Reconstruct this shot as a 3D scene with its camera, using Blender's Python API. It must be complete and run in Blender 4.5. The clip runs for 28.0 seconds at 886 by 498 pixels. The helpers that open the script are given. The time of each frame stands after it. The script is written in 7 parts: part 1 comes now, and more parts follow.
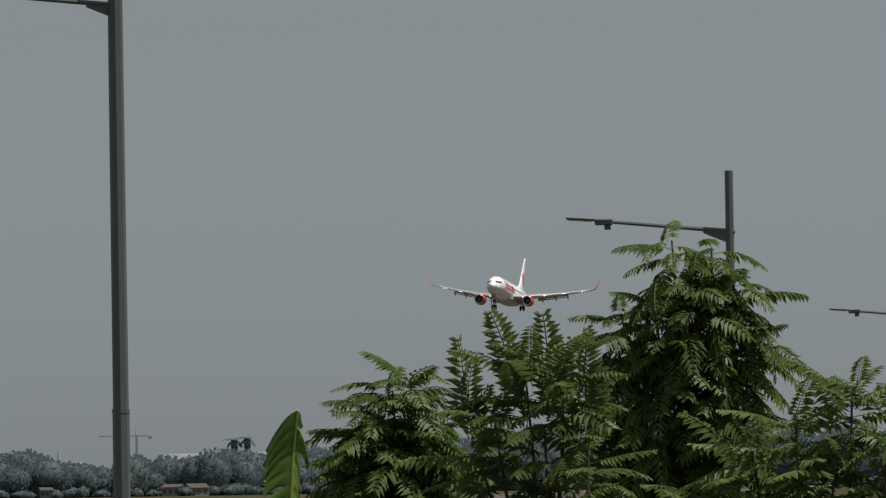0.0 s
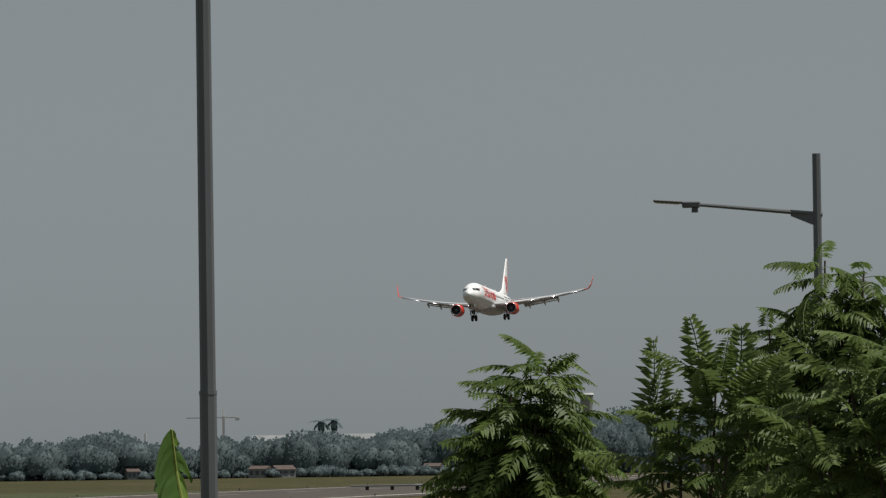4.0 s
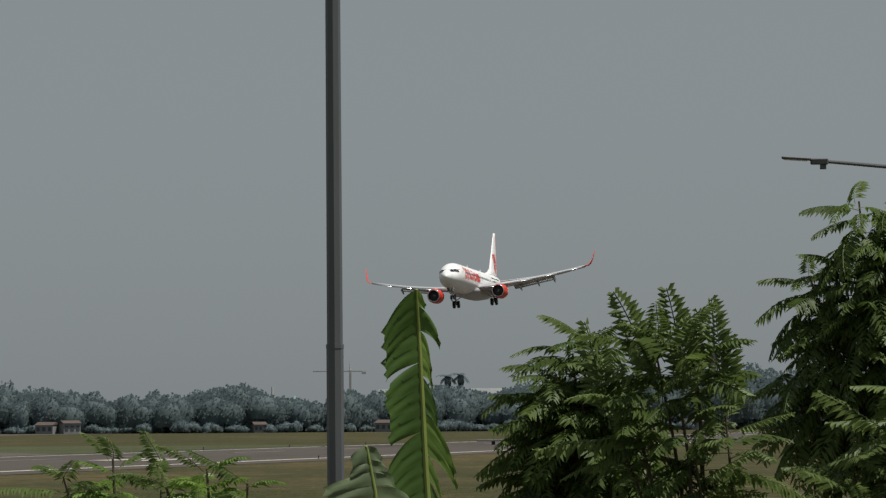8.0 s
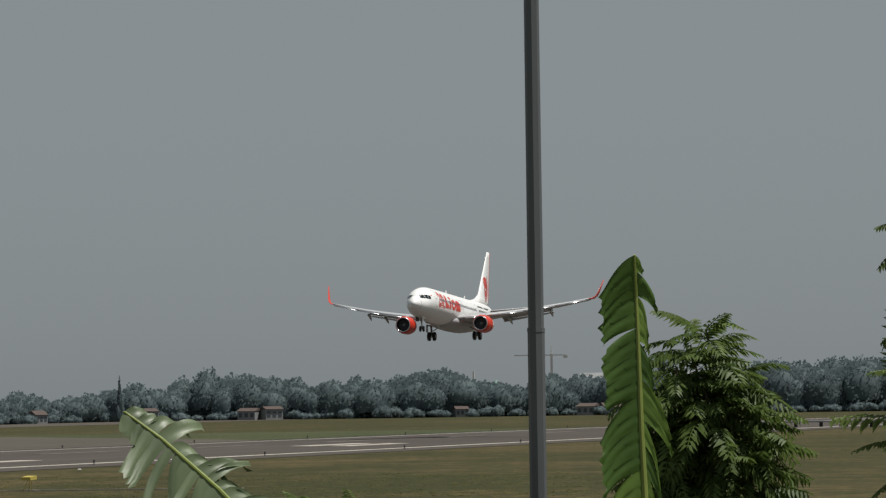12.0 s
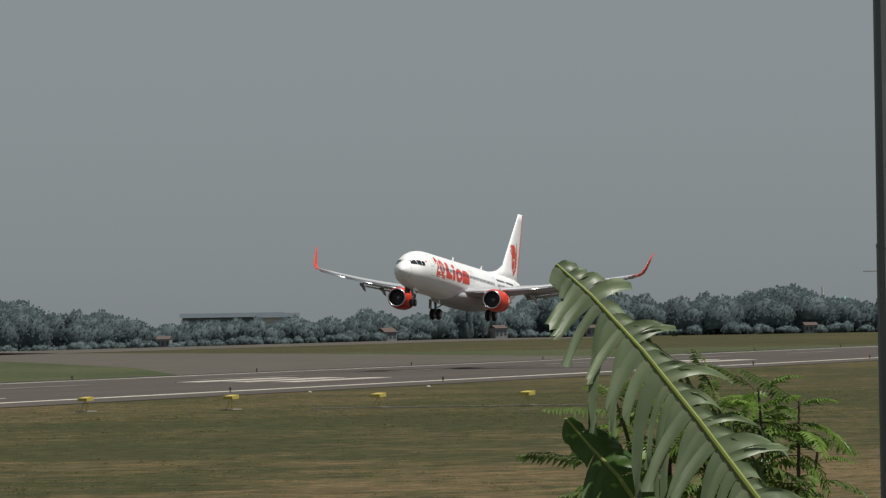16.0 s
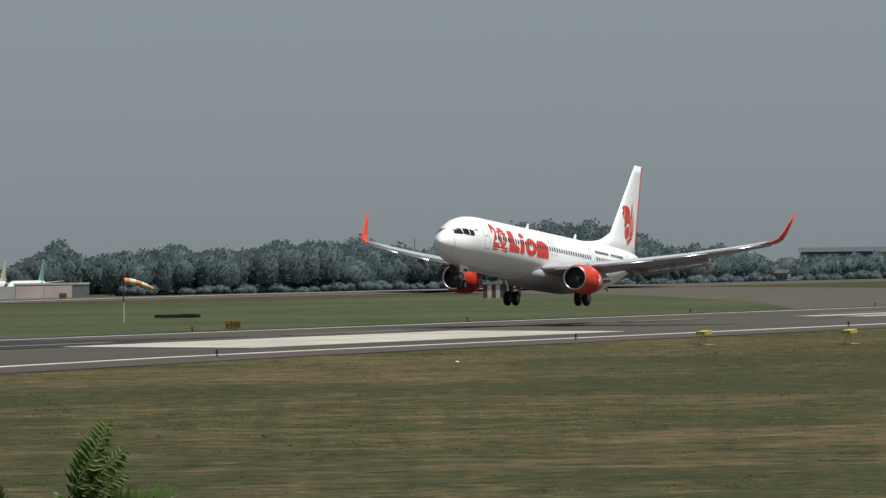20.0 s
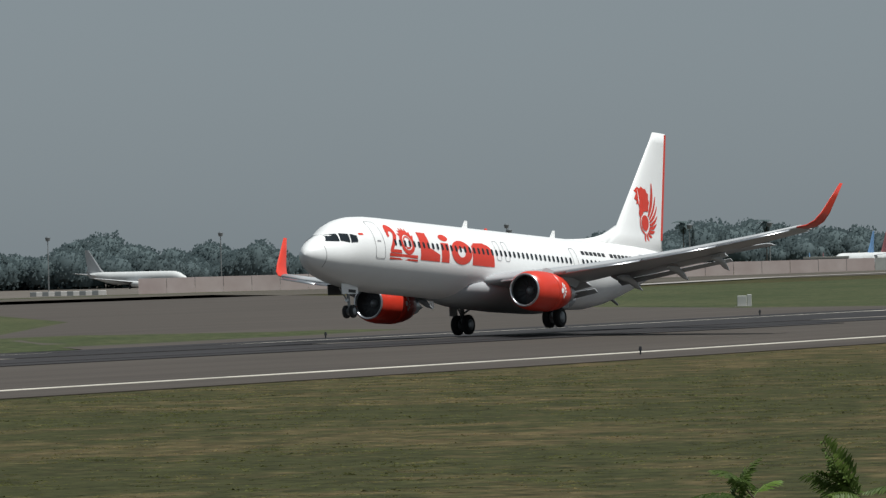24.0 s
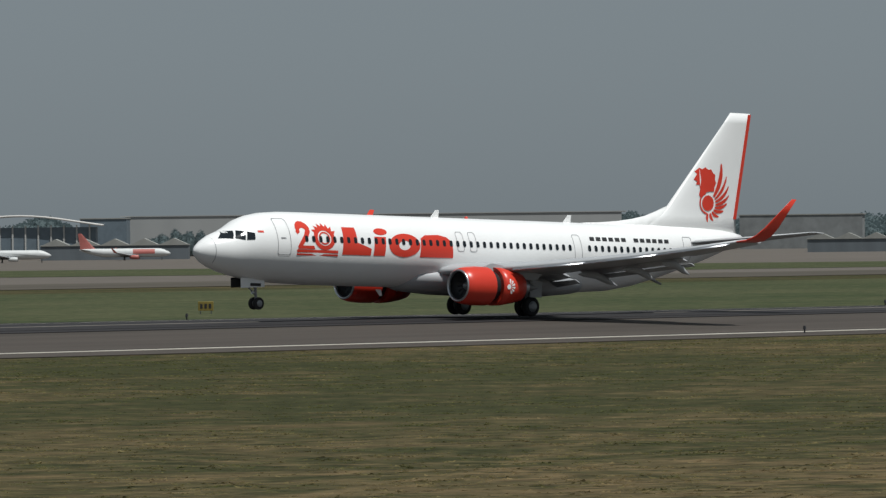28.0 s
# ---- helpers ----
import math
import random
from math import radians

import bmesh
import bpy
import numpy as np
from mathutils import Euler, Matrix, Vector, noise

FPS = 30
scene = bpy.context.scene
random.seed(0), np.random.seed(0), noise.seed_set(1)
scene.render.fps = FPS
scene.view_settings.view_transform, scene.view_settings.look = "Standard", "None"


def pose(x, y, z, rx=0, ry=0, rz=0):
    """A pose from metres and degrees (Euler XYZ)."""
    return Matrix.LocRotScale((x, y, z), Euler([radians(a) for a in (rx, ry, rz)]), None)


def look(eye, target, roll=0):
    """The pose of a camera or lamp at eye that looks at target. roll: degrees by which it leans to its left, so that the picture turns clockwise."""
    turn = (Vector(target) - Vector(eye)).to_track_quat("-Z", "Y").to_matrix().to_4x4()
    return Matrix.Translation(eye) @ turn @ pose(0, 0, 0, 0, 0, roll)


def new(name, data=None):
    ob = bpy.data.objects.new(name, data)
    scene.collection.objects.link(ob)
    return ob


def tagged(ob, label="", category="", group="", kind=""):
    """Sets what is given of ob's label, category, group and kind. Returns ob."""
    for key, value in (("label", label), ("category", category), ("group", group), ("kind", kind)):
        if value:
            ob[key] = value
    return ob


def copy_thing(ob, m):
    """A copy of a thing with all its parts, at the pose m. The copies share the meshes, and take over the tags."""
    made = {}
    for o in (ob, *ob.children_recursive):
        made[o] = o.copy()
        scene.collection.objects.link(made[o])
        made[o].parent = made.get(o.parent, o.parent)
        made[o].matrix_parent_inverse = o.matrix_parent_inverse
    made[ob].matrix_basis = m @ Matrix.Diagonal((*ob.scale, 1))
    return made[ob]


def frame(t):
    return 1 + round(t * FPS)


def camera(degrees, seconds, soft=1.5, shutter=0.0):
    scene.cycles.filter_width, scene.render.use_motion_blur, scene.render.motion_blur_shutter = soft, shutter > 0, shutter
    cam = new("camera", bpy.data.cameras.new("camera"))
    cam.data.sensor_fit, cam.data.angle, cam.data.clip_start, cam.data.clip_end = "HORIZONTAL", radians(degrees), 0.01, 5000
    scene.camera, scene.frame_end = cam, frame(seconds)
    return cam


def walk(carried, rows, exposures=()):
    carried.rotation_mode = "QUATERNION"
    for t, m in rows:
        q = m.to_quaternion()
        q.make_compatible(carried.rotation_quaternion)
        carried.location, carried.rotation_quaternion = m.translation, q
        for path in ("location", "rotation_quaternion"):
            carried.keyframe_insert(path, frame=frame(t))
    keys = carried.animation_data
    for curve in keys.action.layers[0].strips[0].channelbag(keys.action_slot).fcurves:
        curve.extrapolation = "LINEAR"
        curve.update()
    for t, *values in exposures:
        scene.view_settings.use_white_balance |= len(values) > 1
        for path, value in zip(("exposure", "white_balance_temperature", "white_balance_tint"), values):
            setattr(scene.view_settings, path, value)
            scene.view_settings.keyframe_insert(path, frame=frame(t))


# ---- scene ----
RUNWAY_Y = 162.14


def view(x, y, z, pan, tilt, roll):
    """Camera pose: pan in degrees from +y towards +x, tilt up, roll of the horizon."""
    p, q = radians(pan), radians(tilt)
    eye = Vector((x, y, z))
    way = Vector((math.sin(p) * math.cos(q), math.cos(p) * math.cos(q), math.sin(q)))
    return look(eye, eye + way * 100, -roll)


cam = camera(7.956, 28.0, soft=1.35, shutter=0.03)
walk(cam, [
    (0.0, view(-0.00, -0.00, 5.08, 81.804, 2.012, 0.94)),
    (0.5, view(-0.00, -0.00, 5.08, 81.754, 1.928, 0.58)),
    (1.0, view(-0.00, -0.00, 5.08, 81.721, 1.876, 0.23)),
    (1.5, view(-0.00, -0.00, 5.08, 81.677, 1.839, 0.23)),
    (2.0, view(-0.00, -0.00, 5.08, 81.617, 1.843, 0.39)),
    (2.5, view(-0.00, -0.00, 5.08, 81.543, 1.846, 0.61)),
    (3.0, view(-0.00, -0.00, 5.08, 81.406, 1.849, 0.80)),
    (3.5, view(-0.00, -0.00, 5.08, 81.215, 1.862, 0.80)),
    (5.5, view(-0.00, -0.00, 5.08, 80.508, 1.759, 1.00)),
    (6.0, view(-0.00, -0.00, 5.08, 80.343, 1.693, 1.02)),
    (6.5, view(-0.00, -0.00, 5.08, 80.209, 1.643, 0.98)),
    (7.0, view(-0.00, -0.00, 5.08, 80.088, 1.580, 0.85)),
    (7.5, view(-0.00, -0.00, 5.08, 79.978, 1.524, 0.71)),
    (8.0, view(-0.00, -0.00, 5.08, 79.865, 1.470, 0.39)),
    (8.5, view(-0.00, -0.00, 5.08, 79.749, 1.445, 0.42)),
    (9.0, view(-0.00, -0.00, 5.08, 79.587, 1.427, 0.71)),
    (9.5, view(-0.00, -0.00, 5.08, 79.403, 1.426, 0.82)),
    (10.0, view(-0.00, -0.00, 5.08, 79.161, 1.437, 0.91)),
    (10.5, view(-0.00, -0.00, 5.08, 78.907, 1.438, 0.73)),
    (11.0, view(-0.00, -0.00, 5.08, 78.611, 1.435, 0.91)),
    (11.5, view(-0.00, -0.00, 5.08, 78.333, 1.397, 0.85)),
    (13.5, view(-0.00, -0.00, 5.08, 77.118, 1.141, 1.03)),
    (14.0, view(-0.00, -0.00, 5.08, 76.733, 1.059, 0.96)),
    (14.5, view(-0.00, -0.00, 5.08, 76.322, 0.963, 0.94)),
    (15.0, view(-0.00, -0.00, 5.08, 75.904, 0.852, 1.02)),
    (15.5, view(-0.00, -0.00, 5.08, 75.423, 0.754, 0.96)),
    (16.0, view(-0.00, -0.00, 5.08, 74.919, 0.642, 0.98)),
    (16.5, view(-0.00, -0.00, 5.08, 74.406, 0.556, 0.69)),
    (17.0, view(-0.00, -0.00, 5.08, 73.833, 0.448, 0.70)),
    (17.5, view(-0.00, -0.00, 5.08, 73.196, 0.360, 0.75)),
    (18.0, view(-0.00, -0.00, 5.08, 72.517, 0.277, 0.72)),
    (18.5, view(-0.00, -0.00, 5.08, 71.857, 0.215, 0.60)),
    (19.0, view(-0.00, -0.00, 5.08, 71.207, 0.173, 0.64)),
    (19.5, view(-0.00, -0.00, 5.08, 70.409, 0.147, 0.83)),
    (20.0, view(-0.00, -0.00, 5.08, 69.352, 0.128, 0.72)),
    (20.5, view(-0.00, -0.00, 5.08, 68.462, 0.085, 0.29)),
    (21.0, view(-0.00, -0.00, 5.08, 67.657, 0.052, 0.37)),
    (21.5, view(-0.00, -0.00, 5.08, 66.818, 0.039, 0.57)),
    (22.0, view(-0.00, -0.00, 5.08, 65.860, 0.021, 0.83)),
    (22.5, view(-0.00, -0.00, 5.08, 64.769, 0.021, 1.31)),
    (23.0, view(-0.07, -0.03, 5.08, 63.666, -0.004, 1.35)),
    (23.5, view(-2.32, -1.18, 5.08, 62.443, -0.002, 1.35)),
    (24.0, view(-7.69, -4.15, 5.08, 61.103, 0.009, 1.35)),
    (24.5, view(-16.03, -9.23, 5.08, 59.550, 0.003, 1.40)),
    (25.0, view(-30.86, -19.01, 5.08, 58.009, 0.037, 1.13)),
    (25.5, view(-45.01, -29.83, 5.08, 56.168, 0.035, 1.11)),
    (26.0, view(-58.29, -41.84, 5.08, 53.760, -0.009, 0.81)),
    (26.5, view(-70.42, -55.23, 5.08, 51.442, -0.068, 0.82)),
    (27.0, view(-81.06, -70.23, 5.08, 48.804, -0.085, 0.63)),
    (27.5, view(-89.76, -86.99, 5.08, 45.518, -0.128, 0.66)),
    (28.0, view(-96.03, -105.62, 5.08, 41.874, -0.139, 0.64)),
], [(0, -0.08, 6650, 9), (17, -0.03, 6600, 9), (19.5, 0.03, 6400, 6), (22.5, 0.02, 6350, 6), (25, -0.14, 6250, 7), (28, -0.30, 6250, 7)])

# ---- world and sun ----
SUN_AZ, SUN_EL = radians(177), radians(67)   # azimuth from +y towards +x
world = bpy.data.worlds.new("hazy_sky")
scene.world = world
world.use_nodes = True
wt = world.node_tree
sky = wt.nodes.new("ShaderNodeTexSky")
sky.sky_type = "NISHITA"
sky.sun_disc = False
sky.sun_elevation, sky.sun_rotation = SUN_EL, SUN_AZ
sky.air_density, sky.dust_density, sky.ozone_density = 1.0, 0.7, 1.0
tone = wt.nodes.new("ShaderNodeHueSaturation")
tone.inputs["Saturation"].default_value = 0.22
tone.inputs["Value"].default_value = 1.0
wt.links.new(sky.outputs["Color"], tone.inputs["Color"])
haze = wt.nodes.new("ShaderNodeMix")
haze.data_type, haze.blend_type = "RGBA", "MULTIPLY"
haze.inputs[0].default_value = 1.0
haze.inputs[7].default_value = (0.874, 0.955, 1.056, 1)
wt.links.new(tone.outputs["Color"], haze.inputs[6])
veil = wt.nodes.new("ShaderNodeMix")
veil.data_type = "RGBA"
veil.inputs[0].default_value = 0.5
veil.inputs[7].default_value = (4.45, 5.1, 5.45, 1)
wt.links.new(haze.outputs[2], veil.inputs[6])
wt.links.new(veil.outputs[2], wt.nodes["Background"].inputs["Color"])
wt.nodes["Background"].inputs["Strength"].default_value = 0.055
sun = new("sun", bpy.data.lights.new("sun", "SUN"))
sun.data.energy, sun.data.angle, sun.data.color = 4.8, radians(0.6), (1.0, 0.97, 0.93)
toward = Vector((math.sin(SUN_AZ) * math.cos(SUN_EL), math.cos(SUN_AZ) * math.cos(SUN_EL), math.sin(SUN_EL)))
sun.matrix_basis = look(toward * 100, (0, 0, 0))
scene.view_settings.exposure = 0.0

# ---- materials ----


def mat(name, rgb, rough=0.6, metal=0.0, vary=0.15, scale=3.0, rgb2=None, bump=0.0, bump_scale=40.0, island=0.0, obj=0.0,
        stretch=(1, 1, 1), coarse=0.25, spec=0.5, translucent=0.0):
    """Base colour with variation at two scales, fine relief, and a little change from piece to piece."""
    m = bpy.data.materials.new(name)
    m.use_nodes = True
    nt = m.node_tree
    bs = nt.nodes["Principled BSDF"]
    bs.inputs["Roughness"].default_value, bs.inputs["Metallic"].default_value = rough, metal
    bs.inputs["Specular IOR Level"].default_value = spec
    tc = nt.nodes.new("ShaderNodeTexCoord")
    mp = nt.nodes.new("ShaderNodeMapping")
    mp.inputs["Scale"].default_value = stretch
    nt.links.new(tc.outputs["Object"], mp.inputs["Vector"])
    fine, wide = nt.nodes.new("ShaderNodeTexNoise"), nt.nodes.new("ShaderNodeTexNoise")
    fine.inputs["Scale"].default_value, wide.inputs["Scale"].default_value = scale, scale * coarse
    fine.inputs["Detail"].default_value, wide.inputs["Detail"].default_value = 6, 3
    for n in (fine, wide):
        nt.links.new(mp.outputs["Vector"], n.inputs["Vector"])
    add = nt.nodes.new("ShaderNodeMath")
    add.operation = "ADD"
    nt.links.new(fine.outputs["Fac"], add.inputs[0])
    nt.links.new(wide.outputs["Fac"], add.inputs[1])
    last = add
    for amount, node, socket in ((island, "ShaderNodeNewGeometry", "Random Per Island"), (obj, "ShaderNodeObjectInfo", "Random")):
        if amount:
            src = nt.nodes.new(node)
            k = nt.nodes.new("ShaderNodeMath")
            k.operation = "MULTIPLY_ADD"
            k.inputs[1].default_value = amount
            nt.links.new(src.outputs[socket], k.inputs[0])
            nt.links.new(last.outputs[0], k.inputs[2])
            last = k
    ramp = nt.nodes.new("ShaderNodeMapRange")
    ramp.inputs["From Min"].default_value = 0.62
    ramp.inputs["From Max"].default_value = 1.38 + island + obj
    nt.links.new(last.outputs[0], ramp.inputs["Value"])
    mix = nt.nodes.new("ShaderNodeMix")
    mix.data_type = "RGBA"
    c = Vector(rgb)
    a = c * (1 - vary)
    b = Vector(rgb2) if rgb2 else c * (1 + vary)
    mix.inputs[6].default_value, mix.inputs[7].default_value = (*a, 1), (*b, 1)
    nt.links.new(ramp.outputs["Result"], mix.inputs[0])
    nt.links.new(mix.outputs[2], bs.inputs["Base Color"])
    if bump:
        rel = nt.nodes.new("ShaderNodeTexNoise")
        rel.inputs["Scale"].default_value, rel.inputs["Detail"].default_value = bump_scale, 4
        nt.links.new(mp.outputs["Vector"], rel.inputs["Vector"])
        bn = nt.nodes.new("ShaderNodeBump")
        bn.inputs["Strength"].default_value, bn.inputs["Distance"].default_value = bump, 0.02
        nt.links.new(rel.outputs["Fac"], bn.inputs["Height"])
        nt.links.new(bn.outputs["Normal"], bs.inputs["Normal"])
    if translucent:
        tr = nt.nodes.new("ShaderNodeBsdfTranslucent")
        nt.links.new(mix.outputs[2], tr.inputs["Color"])
        ms = nt.nodes.new("ShaderNodeMixShader")
        ms.inputs[0].default_value = translucent
        nt.links.new(bs.outputs[0], ms.inputs[1])
        nt.links.new(tr.outputs[0], ms.inputs[2])
        nt.links.new(ms.outputs[0], nt.nodes["Material Output"].inputs["Surface"])
    return m


def grass_mat(name, green, straw, patch=0.03, amount=2.4, base=0.42, fields=(), translucent=0.0):
    """Mown grass: broad patches and streaks between green and straw, tufts of light and dark."""
    m = mat(name, green, 0.95, vary=0.0, bump=0.5, bump_scale=5, spec=0.1, translucent=translucent)
    nt = m.node_tree
    tc = nt.nodes.new("ShaderNodeTexCoord")
    level = None
    for scale, detail, weight in ((patch, 4, amount), (patch * 9, 5, amount * 1.1), (1.0, 7, 2.2)):
        n = nt.nodes.new("ShaderNodeTexNoise")
        n.inputs["Scale"].default_value, n.inputs["Detail"].default_value, n.inputs["Roughness"].default_value = scale, detail, 0.68
        nt.links.new(tc.outputs["Object"], n.inputs["Vector"])
        k = nt.nodes.new("ShaderNodeMath")
        k.operation = "MULTIPLY_ADD"
        k.inputs[1].default_value = weight
        k.inputs[2].default_value = base - weight / 2 if level is None else 0.0
        nt.links.new(n.outputs["Fac"], k.inputs[0])
        if level is not None:
            off = nt.nodes.new("ShaderNodeMath")
            off.inputs[1].default_value = -weight / 2
            nt.links.new(level.outputs[0], off.inputs[0])
            nt.links.new(off.outputs[0], k.inputs[2])
        level = k
    # drier fields between x0, x1 and y0, y1, with soft and ragged edges
    for dry in fields:
        xyz, wob = nt.nodes.new("ShaderNodeSeparateXYZ"), nt.nodes.new("ShaderNodeTexNoise")
        wob.inputs["Scale"].default_value, wob.inputs["Detail"].default_value = 0.07, 5
        nt.links.new(tc.outputs["Object"], wob.inputs["Vector"])
        nt.links.new(tc.outputs["Object"], xyz.inputs[0])
        both = None
        for axis, lo, hi, edge in ((0, dry[0], dry[1], 40.0), (1, dry[2], dry[3], 9.0)):
            shift = nt.nodes.new("ShaderNodeMath")
            shift.operation = "MULTIPLY_ADD"
            shift.inputs[1].default_value = edge * 3
            nt.links.new(wob.outputs["Fac"], shift.inputs[0])
            nt.links.new(xyz.outputs[axis], shift.inputs[2])
            for a, b in ((lo, lo + edge), (hi, hi - edge)):
                ramp = nt.nodes.new("ShaderNodeMapRange")
                ramp.interpolation_type = "SMOOTHSTEP"
                ramp.inputs["From Min"].default_value, ramp.inputs["From Max"].default_value = a + edge * 1.5, b + edge * 1.5
                nt.links.new(shift.outputs[0], ramp.inputs["Value"])
                if both is None:
                    both = ramp
                else:
                    k = nt.nodes.new("ShaderNodeMath")
                    k.operation = "MULTIPLY"
                    nt.links.new(both.outputs[0], k.inputs[0])
                    nt.links.new(ramp.outputs[0], k.inputs[1])
                    both = k
        k = nt.nodes.new("ShaderNodeMath")
        k.operation = "MULTIPLY_ADD"
        k.inputs[1].default_value = dry[4]
        nt.links.new(both.outputs[0], k.inputs[0])
        nt.links.new(level.outputs[0], k.inputs[2])
        level = k
    level.use_clamp = True
    tuft = nt.nodes.new("ShaderNodeTexNoise")
    tuft.inputs["Scale"].default_value, tuft.inputs["Detail"].default_value, tuft.inputs["Roughness"].default_value = 1.1, 9, 0.78
    nt.links.new(tc.outputs["Object"], tuft.inputs["Vector"])
    spread = nt.nodes.new("ShaderNodeMapRange")
    spread.inputs["From Min"].default_value, spread.inputs["From Max"].default_value = 0.36, 0.64
    spread.inputs["To Min"].default_value, spread.inputs["To Max"].default_value = 0.48, 1.56
    nt.links.new(tuft.outputs["Fac"], spread.inputs["Value"])
    mix, mul = nt.nodes.new("ShaderNodeMix"), nt.nodes.new("ShaderNodeMix")
    mix.data_type = mul.data_type = "RGBA"
    mul.blend_type = "MULTIPLY"
    mul.inputs[0].default_value = 1.0
    mix.inputs[6].default_value, mix.inputs[7].default_value = (*green, 1), (*straw, 1)
    nt.links.new(level.outputs[0], mix.inputs[0])
    nt.links.new(mix.outputs[2], mul.inputs[6])
    nt.links.new(spread.outputs["Result"], mul.inputs[7])
    nt.links.new(mul.outputs[2], nt.nodes["Principled BSDF"].inputs["Base Color"])
    if translucent:
        nt.links.new(mul.outputs[2], nt.nodes["Translucent BSDF"].inputs["Color"])
    return m


M = dict(
    white=mat("white_paint", (0.84, 0.84, 0.83), 0.28, vary=0.03, scale=0.8, coarse=0.3),
    grey=mat("light_grey_paint", (0.40, 0.41, 0.42), 0.4, vary=0.06, scale=1.2),
    red=mat("orange_red_paint", (0.62, 0.045, 0.024), 0.34, vary=0.05, scale=1.0),
    dark=mat("dark_metal", (0.035, 0.036, 0.04), 0.45, 0.3, vary=0.3, scale=4),
    metal=mat("polished_metal", (0.55, 0.56, 0.58), 0.3, 0.9, vary=0.08, scale=3),
    strut=mat("gear_steel", (0.30, 0.31, 0.32), 0.45, 0.4, vary=0.2, scale=5),
    rubber=mat("tyre_rubber", (0.018, 0.018, 0.019), 0.85, vary=0.25, scale=6),
    glass=mat("tinted_glass", (0.012, 0.016, 0.02), 0.08, vary=0.1, scale=2),
    black=mat("black_decal", (0.02, 0.02, 0.022), 0.5, vary=0.1, scale=3),
    seam=mat("panel_seam", (0.30, 0.30, 0.31), 0.6, vary=0.1, scale=3),
)
# white bars on the near half of the runway
AIM_BARS = ((353, 422, 145.5, 158.0),)
TDZ_BARS = ((178, 207, 150.9, 152.2), (505, 535, 149.0, 151.0), (505, 535, 153.2, 155.2), (505, 535, 157.4, 159.4), (655, 685, 149.0, 151.2), (655, 685, 153.2, 155.4))
# bases of the foreground plants in the plan, and the bearing from which the road sees them
PL_A = ((49.42, 7.61), 81.24)
PL_B = ((47.63, 5.96), 82.87)
PL_C = ((53.72, 5.52), 84.14)
PL_D = ((44.83, 3.92), 85.00)
PL_B1 = ((43.26, 8.01), 79.51)
PL_B2 = ((41.08, 8.75), 77.98)
PL_S21 = ((54.76, 24.52), 65.87)


# ---- mesh helpers ----


def mesh_of(name, bm, material, smooth=False):
    me = bpy.data.meshes.new(name)
    bm.to_mesh(me)
    bm.free()
    me.materials.append(material)
    if smooth:
        me.polygons.foreach_set("use_smooth", [True] * len(me.polygons))
    return me


def part(name, bm, material, parent=None, label="", smooth=False):
    ob = new(name, bm if isinstance(bm, bpy.types.Mesh) else mesh_of(name, bm, material, smooth))
    ob.parent = parent
    if label:
        tagged(ob, label)
    return ob


def thing(name, m, label, category, group="", kind=""):
    ob = new(name)
    ob.empty_display_size = 0.2
    ob.matrix_basis = m
    return tagged(ob, label, category, group, kind)


def box(bm, cx, cy, cz, sx, sy, sz, rz=0.0, rx=0.0, ry=0.0, bevel=0.0):
    r = bmesh.ops.create_cube(bm, size=1, matrix=pose(cx, cy, cz, rx, ry, rz) @ Matrix.Diagonal((sx, sy, sz, 1)))
    if bevel:
        es = list({e for v in r["verts"] for e in v.link_edges})
        bmesh.ops.bevel(bm, geom=es, offset=bevel, segments=1, affect="EDGES")
    return bm


def rod(bm, a, b, r1, r2=None, seg=10):
    a, b = Vector(a), Vector(b)
    r2 = r1 if r2 is None else r2
    d = b - a
    m = Matrix.Translation((a + b) / 2) @ d.to_track_quat("Z", "Y").to_matrix().to_4x4()
    bmesh.ops.create_cone(bm, cap_ends=True, segments=seg, radius1=r1, radius2=r2, depth=d.length, matrix=m)
    return bm


def loft(bm, rings, cap=True, closed=True):
    """Skin a list of rings, each a list of points of the same number."""
    vs = [[bm.verts.new(p) for p in ring] for ring in rings]
    n = len(vs[0])
    for a, b in zip(vs, vs[1:]):
        for i in range(n if closed else n - 1):
            j = (i + 1) % n
            bm.faces.new((a[i], a[j], b[j], b[i]))
    if cap and closed:
        bm.faces.new(vs[0][::-1])
        bm.faces.new(vs[-1])
    bmesh.ops.recalc_face_normals(bm, faces=bm.faces)
    return bm


def turned(bm, prof, axis_y=0.0, axis_z=0.0, seg=28, cap=True):
    """A body of revolution about a line along x; prof: rows of x and radius."""
    return loft(bm, [[(x, axis_y + r * math.cos(2 * math.pi * i / seg), axis_z + r * math.sin(2 * math.pi * i / seg)) for i in range(seg)]
                     for x, r in prof], cap)


def foil(n=9, thick=0.12, camber=0.02):
    """A closed wing section, chord 0 to 1 aft, upper side then lower."""
    xs = [(1 - math.cos(math.pi * i / n)) / 2 for i in range(n + 1)]
    t = lambda x: 5 * thick * (0.2969 * math.sqrt(x) - 0.126 * x - 0.3516 * x * x + 0.2843 * x ** 3 - 0.1036 * x ** 4)
    up = [(x, t(x) * (1 + 7.5 * camber) + camber * math.sin(math.pi * x)) for x in xs]
    lo = [(x, -t(x) * (1 - 7.5 * camber) + camber * math.sin(math.pi * x)) for x in xs[1:-1]]
    return up + lo[::-1]


